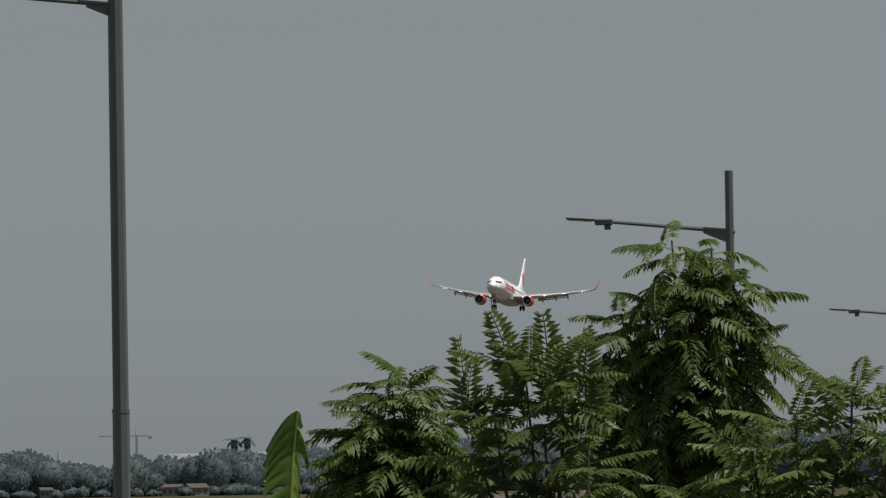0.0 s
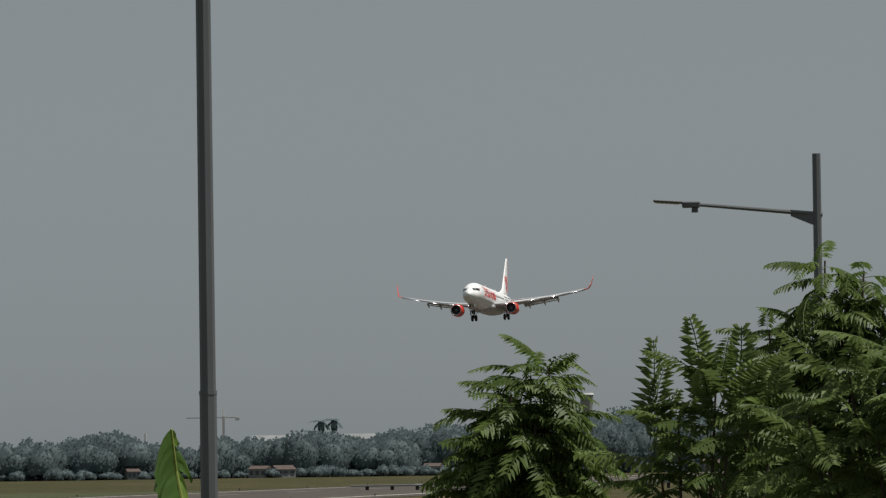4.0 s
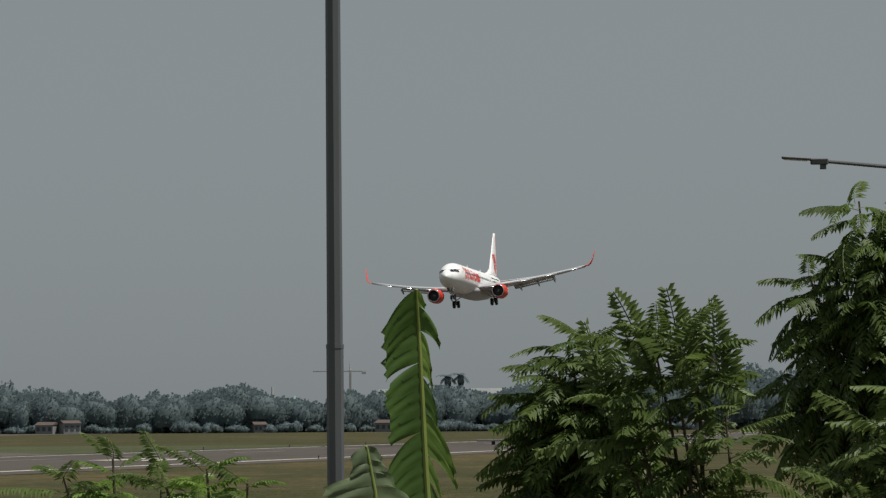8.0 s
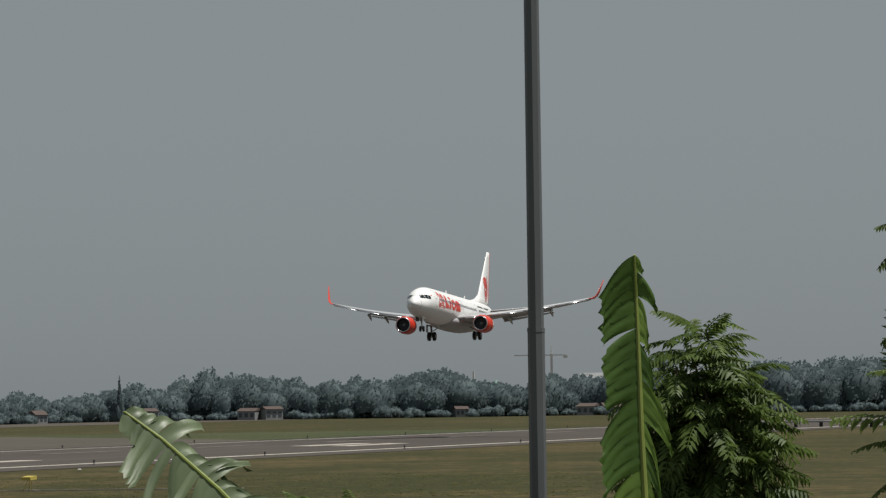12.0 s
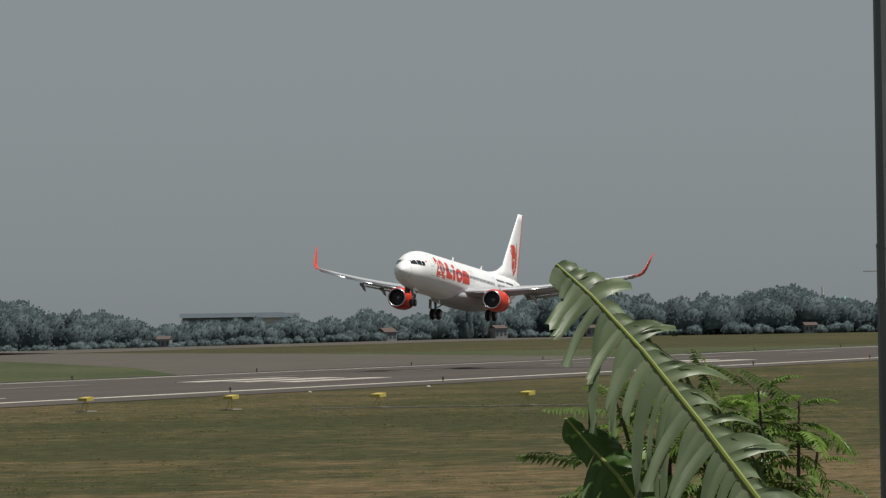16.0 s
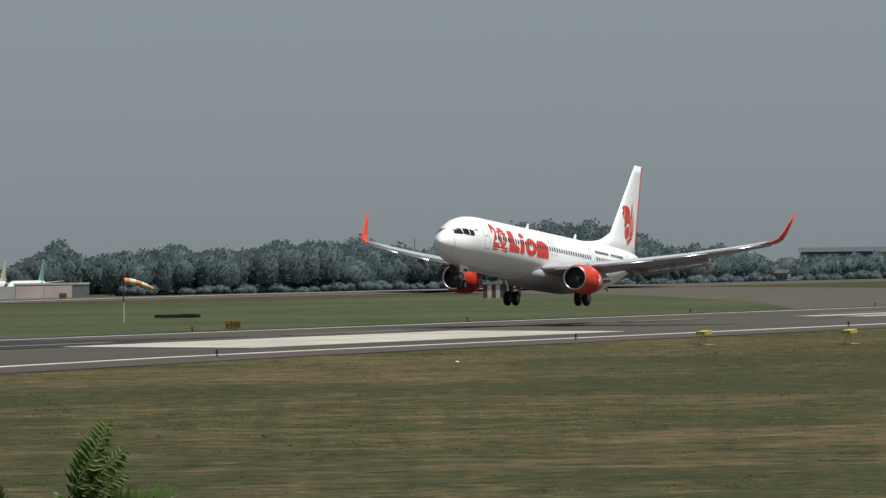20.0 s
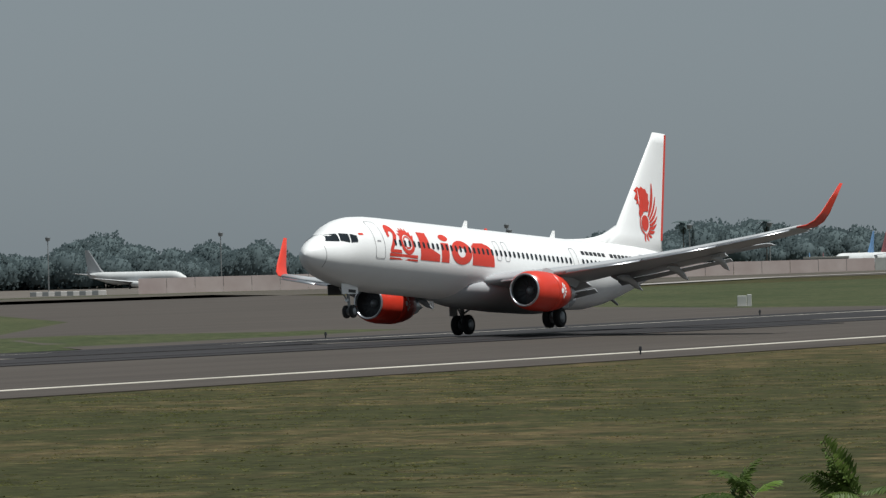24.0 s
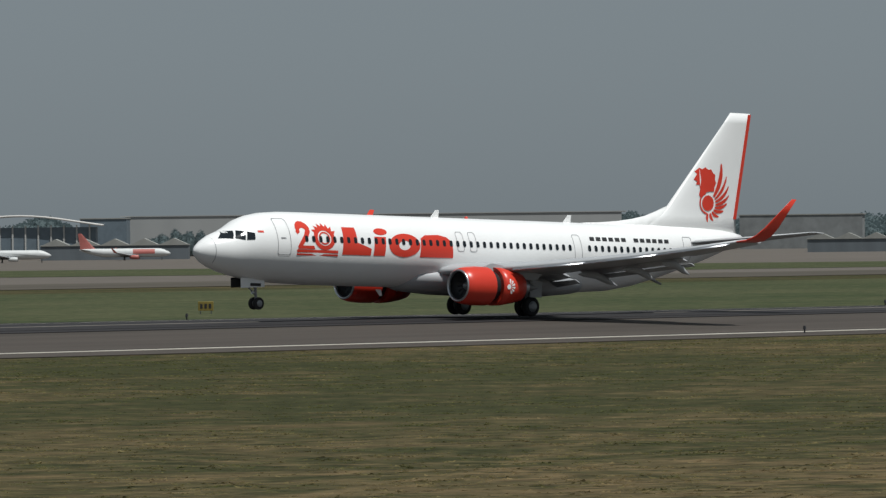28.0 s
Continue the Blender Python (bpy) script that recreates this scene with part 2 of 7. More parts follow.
def wing_skin(bm, stations, thick=0.12):
    """stations: (leading edge x, y, z, chord, twist degrees, lean degrees of the section from upright)."""
    sec = foil(9, thick)
    rings = []
    for x, y, z, c, tw, lean in stations:
        ct, st, cl, sl = math.cos(radians(tw)), math.sin(radians(tw)), math.cos(radians(lean)), math.sin(radians(lean))
        ring = []
        for u, w in sec:
            dx, dz = -(u * ct + w * st) * c, (w * ct - u * st) * c
            ring.append((x + dx, y - dz * sl, z + dz * cl))
        rings.append(ring)
    return loft(bm, rings)

# ---- the landing airliner: x forward, y to its left, z up, the main wheels' ground line at the origin ----
FUSE = ((21.15, 3.17, 3.07, 0.04), (20.95, 3.45, 2.77, 0.33), (20.55, 3.75, 2.49, 0.66), (20.0, 4.05, 2.23, 0.95), (19.3, 4.315, 2.005, 1.22), (18.75, 4.572, 1.883, 1.38), (18.2, 4.92, 1.77, 1.51), (17.5, 5.165, 1.665, 1.64), (16.6, 5.34, 1.57, 1.75), (15.4, 5.43, 1.49, 1.84), (13.8, 5.45, 1.45, 1.88), (10, 5.45, 1.44, 1.88), (5, 5.45, 1.44, 1.88), (0, 5.45, 1.44, 1.88), (-5, 5.45, 1.44, 1.88), (-7.5, 5.45, 1.45, 1.88), (-9.5, 5.46, 1.56, 1.86), (-11.5, 5.48, 1.88, 1.78), (-13.5, 5.49, 2.38, 1.62), (-15.5, 5.47, 2.95, 1.38), (-17.3, 5.42, 3.5, 1.08), (-18.8, 5.33, 4.0, 0.78), (-19.9, 5.21, 4.37, 0.48), (-20.5, 5.1, 4.57, 0.26))


def fuse_at(x):
    for (xa, ta, ba, wa), (xb, tb, bb, wb) in zip(FUSE, FUSE[1:]):
        if xb <= x <= xa:
            k = (xa - x) / (xa - xb)
            return ta + (tb - ta) * k, ba + (bb - ba) * k, wa + (wb - wa) * k
    return FUSE[-1][1:] if x < 0 else FUSE[0][1:]


def skin_y(x, z):
    t, b, w = fuse_at(x)
    c, r = (t + b) / 2, (t - b) / 2
    return w * math.sqrt(max(0.0, 1 - ((z - c) / r) ** 2))


def decal(name, outlines, material, parent, side=1, proud=0.012, label=""):
    """Flat outlines in (x, z), laid on the side of the fuselage."""
    bm = bmesh.new()
    for pts in outlines:
        bm.faces.new([bm.verts.new((x, 0, z)) for x, z in pts])
    bmesh.ops.remove_doubles(bm, verts=bm.verts, dist=0.003)
    bmesh.ops.triangulate(bm, faces=bm.faces)
    z = 1.5
    while z < 5.3:
        bmesh.ops.bisect_plane(bm, geom=bm.verts[:] + bm.edges[:] + bm.faces[:], plane_co=(0, 0, z), plane_no=(0, 0, 1))
        z += 0.16
    x = 16.0
    while x < 20.5:
        bmesh.ops.bisect_plane(bm, geom=bm.verts[:] + bm.edges[:] + bm.faces[:], plane_co=(x, 0, 0), plane_no=(1, 0, 0))
        x += 0.14
    for v in bm.verts:
        v.co.z += 0.24
        v.co.y = side * (skin_y(v.co.x, v.co.z) + proud)
    bmesh.ops.recalc_face_normals(bm, faces=bm.faces)
    for f in bm.faces:
        if f.normal.y * side < 0:
            f.normal_flip()
    return part(name, bm, material, parent, label, smooth=True)


def oval(cx, cz, rx, rz, n=24):
    return [(cx + rx * math.cos(2 * math.pi * i / n), cz + rz * math.sin(2 * math.pi * i / n)) for i in range(n)]




def wing_z(y):
    d = abs(y) - 1.88
    return 2.38 + 0.100 * d + 0.0050 * d * d


def lead_x(y):
    y = abs(y)
    return 5.7 - (y - 1.88) * 0.60 if y < 5.6 else 3.47 - (y - 5.6) * 0.635


def trail_x(y):
    y = abs(y)
    return -1.6 if y < 5.6 else -1.6 - (y - 5.6) * 0.350


def jet(label, group=""):
    root = thing("landing_airliner", Matrix(), label, "airliner", group)
    # body
    bm = bmesh.new()
    rings, n = [], 40
    for x, t, b, w in FUSE:
        c, r = (t + b) / 2, (t - b) / 2
        rings.append([(x, w * math.cos(2 * math.pi * i / n), c + r * math.sin(2 * math.pi * i / n)) for i in range(n)])
    loft(bm, rings)
    body = part("fuselage", bm, M["white"], root, "glossy white airliner body", True)
    # wing root fairing
    bm = bmesh.new()
    rings = []
    for x, w, lo in ((8.2, 0.5, 1.5), (7.0, 1.5, 1.22), (5.0, 2.05, 1.08), (1.0, 2.2, 1.02), (-3.0, 2.05, 1.08), (-5.5, 1.4, 1.3), (-6.8, 0.5, 1.5)):
        rings.append([(x, w * math.cos(a), 2.0 + (2.0 - lo) * math.sin(a) * (1 if math.sin(a) < 0 else 0.9)) for a in [2 * math.pi * i / 20 for i in range(20)]])
    loft(bm, rings)
    part("belly_fairing", bm, M["grey"], root, "light grey fairing under the body", True)
    # windows, doors and markings on both sides
    doors = [(16.15, 0.45, 2.80, 4.82), (-14.9, 0.38, 2.85, 4.6), (-5.85, 0.30, 3.0, 4.5), (3.2, 0.27, 3.3, 4.42), (2.25, 0.27, 3.3, 4.42)]
    for s in (1, -1):
        x = 14.6
        first = None
        while x > -13.9:
            if min(abs(x - d[0]) - d[1] for d in doors[:3]) > 0.12:
                w, h = 0.115, 0.17
                pts = [(x - w, 3.74 - h * 0.6), (x - w * 0.6, 3.74 - h), (x + w * 0.6, 3.74 - h), (x + w, 3.74 - h * 0.6),
                       (x + w, 3.74 + h * 0.6), (x + w * 0.6, 3.74 + h), (x - w * 0.6, 3.74 + h), (x - w, 3.74 + h * 0.6)]
                decal("cabin_window", [pts], M["glass"], body, s, 0.02)
            x -= 0.508
        for dx, w, z0, z1 in doors:
            e = 0.035
            out = [(dx - w, z0 + 0.1), (dx - w + 0.1, z0), (dx + w - 0.1, z0), (dx + w, z0 + 0.1), (dx + w, z1 - 0.1), (dx + w - 0.1, z1), (dx - w + 0.1, z1), (dx - w, z1 - 0.1)]
            inn = [(dx + (px - dx) * (1 - e / w), (z0 + z1) / 2 + (pz - (z0 + z1) / 2) * (1 - 2 * e / (z1 - z0))) for px, pz in out]
            decal("cabin_door", [[out[i], out[(i + 1) % 8], inn[(i + 1) % 8], inn[i]] for i in range(8)], M["seam"], body, s, 0.010, "grey outline of a door")
        decal("door_handle", [[(16.0, 3.7), (16.35, 3.7), (16.35, 3.78), (16.0, 3.78)]], M["seam"], body, s, 0.012)
        # cockpit glazing
        for k, pts in enumerate(([(19.98, 3.62), (19.20, 3.62), (18.98, 4.06), (19.46, 4.02)], [(19.12, 3.66), (18.58, 3.58), (18.44, 4.04), (18.86, 4.08)],
                                 [(18.50, 3.58), (18.02, 3.62), (17.96, 3.96), (18.36, 4.04)])):
            decal("cockpit_window", [pts], M["glass"], body, s, 0.035)
        # red title: a wedge, a short bar with a disc over it, a ring and a domed block; the round emblem before it
        mark = lambda name, outlines, label: decal(name, [[(x - 0.25, z) for x, z in p] for p in outlines], M["red"], body, s, 0.014, label)
        lean = lambda pts: [(x - (z - 2.92) * 0.13, z) for x, z in pts]
        mark("title_wedge", [lean([(12.3, 2.92), (12.3, 4.45), (11.35, 4.45), (11.25, 3.62), (10.2, 3.30), (10.2, 2.92)])], "orange-red slanted wedge")
        mark("title_bar", [lean([(10.0, 2.92), (10.0, 3.98), (9.15, 3.98), (9.15, 2.92)])], "orange-red short bar")
        mark("title_disc", [lean(oval(9.5, 4.27, 0.50, 0.19, 16))], "orange-red disc")
        mark("title_ring", [lean([(7.75 + rx * math.cos(a), 3.55 + rz * math.sin(a)) for rx, rz, a in q]) for q in
                             [((1.16, 0.66, t), (1.16, 0.66, t + 0.2618), (0.42, 0.27, t + 0.2618), (0.42, 0.27, t)) for t in [0.2618 * i for i in range(24)]]], "orange-red oval ring")
        mark("title_block", [lean([(6.55, 2.92), (6.55, 3.98), (6.2, 4.16), (5.2, 4.20), (4.6, 4.08), (4.2, 3.8), (4.05, 2.92)])], "orange-red domed block")
        # the number, its second figure a ring with a maned top
        arc = [(15.02 + 0.36 * math.cos(a), 4.22 + 0.30 * math.sin(a)) for a in [radians(195 - 25 * i) for i in range(9)]]
        path = [Vector(p) for p in [(15.50, 4.06)] + [(30.04 - x, z) for x, z in arc] + [(14.86, 3.88), (15.30, 3.38), (15.42, 3.22)]]
        stroke = []
        for i in range(len(path)):
            d = (path[min(i + 1, len(path) - 1)] - path[max(i - 1, 0)]).normalized()
            q = Vector((-d.y, d.x)) * (0.10 + 0.09 * math.sin(math.pi * i / (len(path) - 1)))
            stroke.append((path[i] + q, path[i] - q))
        mark("emblem_figure", [[tuple(a), tuple(b), tuple(d), tuple(c)] for (a, b), (c, d) in zip(stroke, stroke[1:])] + [[(15.5, 3.18), (14.28, 3.18), (14.35, 3.36), (15.35, 3.36)]], "orange-red curved figure")
        ring = lambda r0, r1, n=24: [[(13.55 + 0.98 * r * math.cos(a), 3.80 + 0.84 * r * math.sin(a)) for r, a in ((r0, t), (r1, t), (r1, t + 2 * math.pi / n), (r0, t + 2 * math.pi / n))] for t in [2 * math.pi * i / n for i in range(n)]]
        mark("emblem_ring", ring(0.50, 0.78), "orange-red ring")
        mark("emblem_circle", ring(0.32, 0.42), "thin orange-red circle")
        mark("emblem_mane", [[(13.55 + 0.98 * 0.76 * math.cos(a), 3.80 + 0.84 * 0.76 * math.sin(a)), (13.55 + 0.98 * 1.02 * math.cos(a + 0.12), 3.80 + 0.84 * 1.0 * math.sin(a + 0.12)), (13.55 + 0.98 * 0.76 * math.cos(a + 0.36), 3.80 + 0.84 * 0.76 * math.sin(a + 0.36))] for a in [0.45 + 0.34 * i for i in range(7)]], "orange-red pointed mane")
        mark("emblem_base", [[(15.55, 2.98), (12.6, 2.98), (12.6, 3.14), (15.55, 3.14)], [(15.55, 2.82), (12.6, 2.82), (12.6, 2.92), (15.55, 2.92)]], "orange-red double bar")
        decal("flag_decal", [[(17.75, 4.0), (17.4, 4.0), (17.4, 4.11), (17.75, 4.11)]], M["red"], body, s, 0.014, "small red flag bar")
        for i in range(13):
            if i != 6:
                x = -6.9 - i * 0.50
                decal("type_mark", [[(x, 4.18), (x - 0.36, 4.18), (x - 0.40, 4.40), (x - 0.04, 4.40)]], M["black"], body, s, 0.014, "small black bar")
        decal("body_seam", [[(20.25, 1.2 + 1.05), (20.22, 1.2 + 1.05), (20.22, 3.65), (20.25, 3.65)]], M["seam"], body, s, 0.008)
    # aerials
    for x in (3.6, -6.6):
        bm = bmesh.new()
        loft(bm, [[(x + 0.35, -0.03, 5.39), (x - 0.25, -0.03, 5.39), (x - 0.25, 0.03, 5.39), (x + 0.35, 0.03, 5.39)],
                  [(x - 0.05, -0.015, 5.87), (x - 0.30, -0.015, 5.87), (x - 0.30, 0.015, 5.87), (x - 0.05, 0.015, 5.87)]])
        part("aerial", bm, M["white"], body)
    bm = bmesh.new()
    loft(bm, [[(7.9, -0.02, 1.3), (7.5, -0.02, 1.3), (7.5, 0.02, 1.3), (7.9, 0.02, 1.3)], [(7.6, -0.01, 0.95), (7.4, -0.01, 0.95), (7.4, 0.01, 0.95), (7.6, 0.01, 0.95)]])
    part("aerial", bm, M["white"], body)
    # wings
    for s in (1, -1):
        side = "left" if s > 0 else "right"
        bm = bmesh.new()
        st = []
        for y in (1.2, 1.88, 3.5, 5.6, 8, 11, 14, 16.18):
            st.append((lead_x(max(y, 1.88)), s * y, wing_z(max(y, 1.88)), lead_x(max(y, 1.88)) - trail_x(y), 1.5 - 0.12 * y, 0))
        wing_skin(bm, st, 0.115)
        wing = part("wing", bm, M["grey"], root, "light grey swept wing", True)
        JET_WINGS.append((wing, s))
        # winglet, swept up
        bm = bmesh.new()
        st = []
        for a, (y, z, x, c) in zip((0, 20, 45, 68, 78, 80), ((16.18, wing_z(16.18), lead_x(16.18), 1.55), (16.58, wing_z(16.18) + 0.10, lead_x(16.18) - 0.35, 1.42), (16.93, wing_z(16.18) + 0.38, lead_x(16.18) - 0.75, 1.25),
                                                              (17.13, wing_z(16.18) + 0.85, lead_x(16.18) - 1.25, 1.08), (17.33, wing_z(16.18) + 1.7, lead_x(16.18) - 2.1, 0.72), (17.52, wing_z(16.18) + 2.5, lead_x(16.18) - 2.9, 0.36))):
            st.append((x, s * y, z, c, 0, s * a))
        wing_skin(bm, st, 0.09)
        part("winglet", bm, M["red"], wing, "red upswept winglet", True)
        # slats, flaps, fairings
        for ya, yb in ((2.6, 4.3), (5.6, 9.0), (9.1, 12.5), (12.6, 15.9)):
            bm = bmesh.new()
            st = [(lead_x(y) + 0.28, s * y, wing_z(y) - 0.16, 0.62, -16, 0) for y in (ya, yb)]
            wing_skin(bm, st, 0.16)
            part("slat", bm, M["metal"], wing, "bright metal leading edge", True)
        for ya, yb, c in ((2.0, 4.1, 1.5), (5.7, 11.6, 1.15)):
            for row in (0, 1):
                bm = bmesh.new()
                st = []
                for y in (ya, yb):
                    cc = (c if y == ya else c * 0.72) * (0.9 if row == 0 else 0.45)
                    st.append((trail_x(y) + 0.28 - row * c * 0.80, s * y, wing_z(y) - 0.06 - row * c * 0.24, cc, 15 + row * 10, 0))
                wing_skin(bm, st, 0.14)
                part("flap", bm, M["grey"], wing, "lowered grey flap", True)
        bm = bmesh.new()
        wing_skin(bm, [(trail_x(y) + 0.05, s * y, wing_z(y) + 0.02, 0.34, 3, 0) for y in (12.0, 15.9)], 0.12)
        part("aileron", bm, M["grey"], wing, "", True)
        for y, L in ((6.6, 3.0), (9.2, 2.6), (11.5, 2.2)):
            bm = bmesh.new()
            rings = []
            for k, r in ((0, 0.03), (0.15, 0.16), (0.45, 0.22), (0.75, 0.19), (1, 0.03)):
                x = trail_x(y) + 1.5 - k * L
                z = wing_z(y) - 0.38 - (max(0, k - 0.42) * 1.0)
                rings.append([(x, s * y + r * 0.7 * math.cos(t), z + r * math.sin(t)) for t in [2 * math.pi * i / 10 for i in range(10)]])
            loft(bm, rings)
            part("flap_fairing", bm, M["grey"], wing, "grey canoe-shaped fairing", True)
        # engine
        ey, ez = s * 4.83, 1.62
        eng = new("engine")
        eng.parent = root
        tagged(eng, "orange-red turbofan nacelle under the wing")
        bm = bmesh.new()
        prof = [(7.00, 0.80), (7.04, 0.88), (7.0, 0.94), (6.6, 1.04), (5.9, 1.09), (5.05, 1.08)]
        turned(bm, prof, ey, ez, 28, False)
        bm2 = bmesh.new()
        part("front_cowl", bm, M["red"], eng, "orange-red front cowl", True)
        turned(bm2, [(6.96, 0.93), (7.06, 0.90), (7.10, 0.85), (7.05, 0.80), (6.9, 0.785)], ey, ez, 28, False)
        part("inlet_lip", bm2, M["metal"], eng, "polished metal inlet lip", True)
        # Duct and fan blades near black: shade inside the inlet put into colour.
        bm = bmesh.new()
        turned(bm, [(6.35, 0.02), (6.35, 0.79), (6.9, 0.80), (7.0, 0.80)], ey, ez, 28, False)
        part("fan_duct", bm, M["black"], eng, "engine inlet, its inner shade coloured black", True)
        bm = bmesh.new()
        turned(bm, [(6.36, 0.24), (6.45, 0.20), (6.6, 0.10), (6.66, 0.01)], ey, ez, 16)
        part("spinner", bm, M["strut"], eng, "grey spinner hub", True)
        for i in range(16):
            a = 2 * math.pi * i / 16
            bm = bmesh.new()
            p, q = Vector((0, math.cos(a), math.sin(a))), Vector((0, -math.sin(a), math.cos(a)))
            o = Vector((6.362, ey, ez))
            bm.faces.new([bm.verts.new(o + p * 0.2 + q * 0.02), bm.verts.new(o + p * 0.76 + q * 0.10), bm.verts.new(o + p * 0.76 - q * 0.02), bm.verts.new(o + p * 0.2 - q * 0.03)])
            part("fan_blade", bm, M["dark"], eng)
        bm = bmesh.new()
        turned(bm, [(5.05, 0.86), (5.0, 0.86), (3.4, 0.80), (3.3, 0.70)], ey, ez)
        part("core", bm, M["black"], eng, "dark inner duct", True)
        bm = bmesh.new()
        turned(bm, [(5.04, 1.07), (5.045, 1.08), (4.4, 1.05), (3.6, 0.92), (3.05, 0.78), (3.0, 0.72)], ey, ez)
        sleeve = part("reverser_sleeve", bm, M["red"], eng, "orange-red reverser sleeve", True)
        # white fan-shaped emblem on the sleeve's outer side
        for side_s in (1, -1):
            bm = bmesh.new()
            for i in range(6):
                a = radians(-60 + i * 27)
                rr = (0.18, 0.42)
                pts = []
                for r, da in ((rr[0], -0.12), (rr[1], -0.17), (rr[1] + 0.05, 0.02), (rr[1], 0.14), (rr[0], 0.10)):
                    x = 4.62 - r * math.cos(a + da)
                    z = r * math.sin(a + da)
                    rad = 1.05 if x > 4.4 else 1.05 - (4.4 - x) * 0.16
                    pts.append(bm.verts.new((x, ey + side_s * (math.sqrt(rad * rad - z * z) + 0.03), ez + z)))
                bm.faces.new(pts)
            for z0 in (0.0,):
                pts = []
                for i in range(14):
                    a = 2 * math.pi * i / 14
                    x, z = 4.66 + 0.15 * math.cos(a), 0.15 * math.sin(a)
                    pts.append(bm.verts.new((x, ey + side_s * (math.sqrt(1.05 ** 2 - z * z) + 0.035), ez + z)))
                bm.faces.new(pts)
            part("white_emblem", bm, M["white"], sleeve, "white fan-shaped emblem")
        bm = bmesh.new()
        turned(bm, [(3.4, 0.60), (2.6, 0.52), (2.0, 0.42), (1.95, 0.36)], ey, ez)
        part("nozzle", bm, M["metal"], eng, "bare metal exhaust nozzle", True)
        bm = bmesh.new()
        turned(bm, [(2.2, 0.32), (1.6, 0.22), (1.0, 0.03)], ey, ez, 16)
        part("exhaust_cone", bm, M["strut"], eng, "", True)
        bm = bmesh.new()
        loft(bm, [[(5.6, ey - 0.12, ez + 1.0), (1.4, ey - 0.18, ez + 0.35), (1.4, ey + 0.18, ez + 0.35), (5.6, ey + 0.12, ez + 1.0)],
                  [(4.6, ey - 0.1, ez + 1.3), (0.8, ey - 0.15, ez + 0.75), (0.8, ey + 0.15, ez + 0.75), (4.6, ey + 0.1, ez + 1.3)]])
        part("pylon", bm, M["grey"], eng, "light grey pylon")
        JET_PARTS.append(sleeve)
        # stabiliser
        bm = bmesh.new()
        wing_skin(bm, [(-14.9, s * 0.8, 4.45, 4.0, 0, 0), (-16.6, s * 3.4, 4.76, 2.9, 0, 0), (-19.0, s * 7.15, 5.22, 1.45, 0, 0)], 0.065)
        part("stabiliser", bm, M["grey"], root, "light grey tailplane", True)
        # main gear
        leg = new("main_gear")
        leg.parent = root
        tagged(leg, "twin-wheel main landing gear")
        gy = s * 2.86
        bm = bmesh.new()
        rod(bm, (0, gy, 0.56), (-0.15, gy + s * 0.12, 2.1), 0.11, 0.14)
        rod(bm, (0, gy - s * 0.1, 1.2), (0.05, gy - s * 1.3, 1.85), 0.06)
        rod(bm, (0, gy - 0.45, 0.56), (0, gy + 0.45, 0.56), 0.09)
        rod(bm, (0.0, gy, 0.9), (0.75, gy, 1.75), 0.05)
        part("strut", bm, M["strut"], leg, "grey steel strut")
        bm = bmesh.new()
        box(bm, -0.1, gy + s * 0.62, 1.55, 0.9, 0.04, 0.95, bevel=0.015)
        part("gear_door", bm, M["grey"], leg, "light grey gear door")
        for dy in (-0.33, 0.33):
            wheel(leg, (0, gy + dy, 0.56), 0.56, 0.36)
    # fin
    bm = bmesh.new()
    sec = foil(9, 0.10, 0.0)
    rings = []
    for x, z, c in ((-11.6, 4.9, 8.6), (-13.9, 6.1, 6.25), (-14.5, 6.6, 5.7), (-19.0, 11.65, 2.1), (-19.5, 12.25, 1.65)):
        rings.append([(x - u * c, w * c, z) for u, w in sec])
    loft(bm, rings)
    fin = part("fin", bm, M["white"], root, "tall white tail fin", True)
    bm = bmesh.new()
    loft(bm, [[(x, -w, 5.15), (x, w, 5.15), (x, w * 0.5, z), (x, -w * 0.5, z)] for x, z, w in ((-7.4, 5.44, 0.03), (-9.2, 5.53, 0.07), (-10.6, 5.64, 0.11), (-11.8, 5.80, 0.15), (-12.8, 6.00, 0.18), (-13.6, 6.26, 0.20), (-14.5, 6.60, 0.20))])
    part("dorsal_fillet", bm, M["white"], root, "", True)
    bm = bmesh.new()
    loft(bm, [[(-19.93, 0.05, 6.0), (-20.2, 0.012, 6.0), (-20.2, -0.012, 6.0), (-19.93, -0.05, 6.0)],
              [(-20.95, 0.035, 12.2), (-21.22, 0.012, 12.2), (-21.22, -0.012, 12.2), (-20.95, -0.035, 12.2)]])
    part("trailing_edge", bm, M["red"], fin, "red stripe down the trailing edge")
    for s in (1, -1):
        fin_mark(fin, s)
    # nose gear
    leg = new("nose_gear")
    leg.parent = root
    tagged(leg, "twin-wheel nose landing gear")
    bm = bmesh.new()
    rod(bm, (17.1, 0, 0.35), (17.25, 0, 1.6), 0.075, 0.09)
    rod(bm, (17.1, -0.24, 0.35), (17.1, 0.24, 0.35), 0.06)
    rod(bm, (17.15, 0, 0.8), (18.1, 0, 1.55), 0.045)
    part("strut", bm, M["strut"], leg, "grey steel strut")
    for s in (1, -1):
        bm = bmesh.new()
        box(bm, 17.75, s * 0.42, 1.50, 1.7, 0.04, 0.56, ry=3, bevel=0.01)
        # Right door gets a dark colour that stands for shade in the open bay.
        door = part("gear_door", bm, M["white" if s > 0 else "dark"], leg, "white nose gear door" if s > 0 else "nose gear door darkened for the bay's shade")
        bm = bmesh.new()
        box(bm, 17.55, s * 0.45, 1.38, 0.75, 0.01, 0.16)
        part("mark_bar", bm, M["black"], door, "small dark bar")
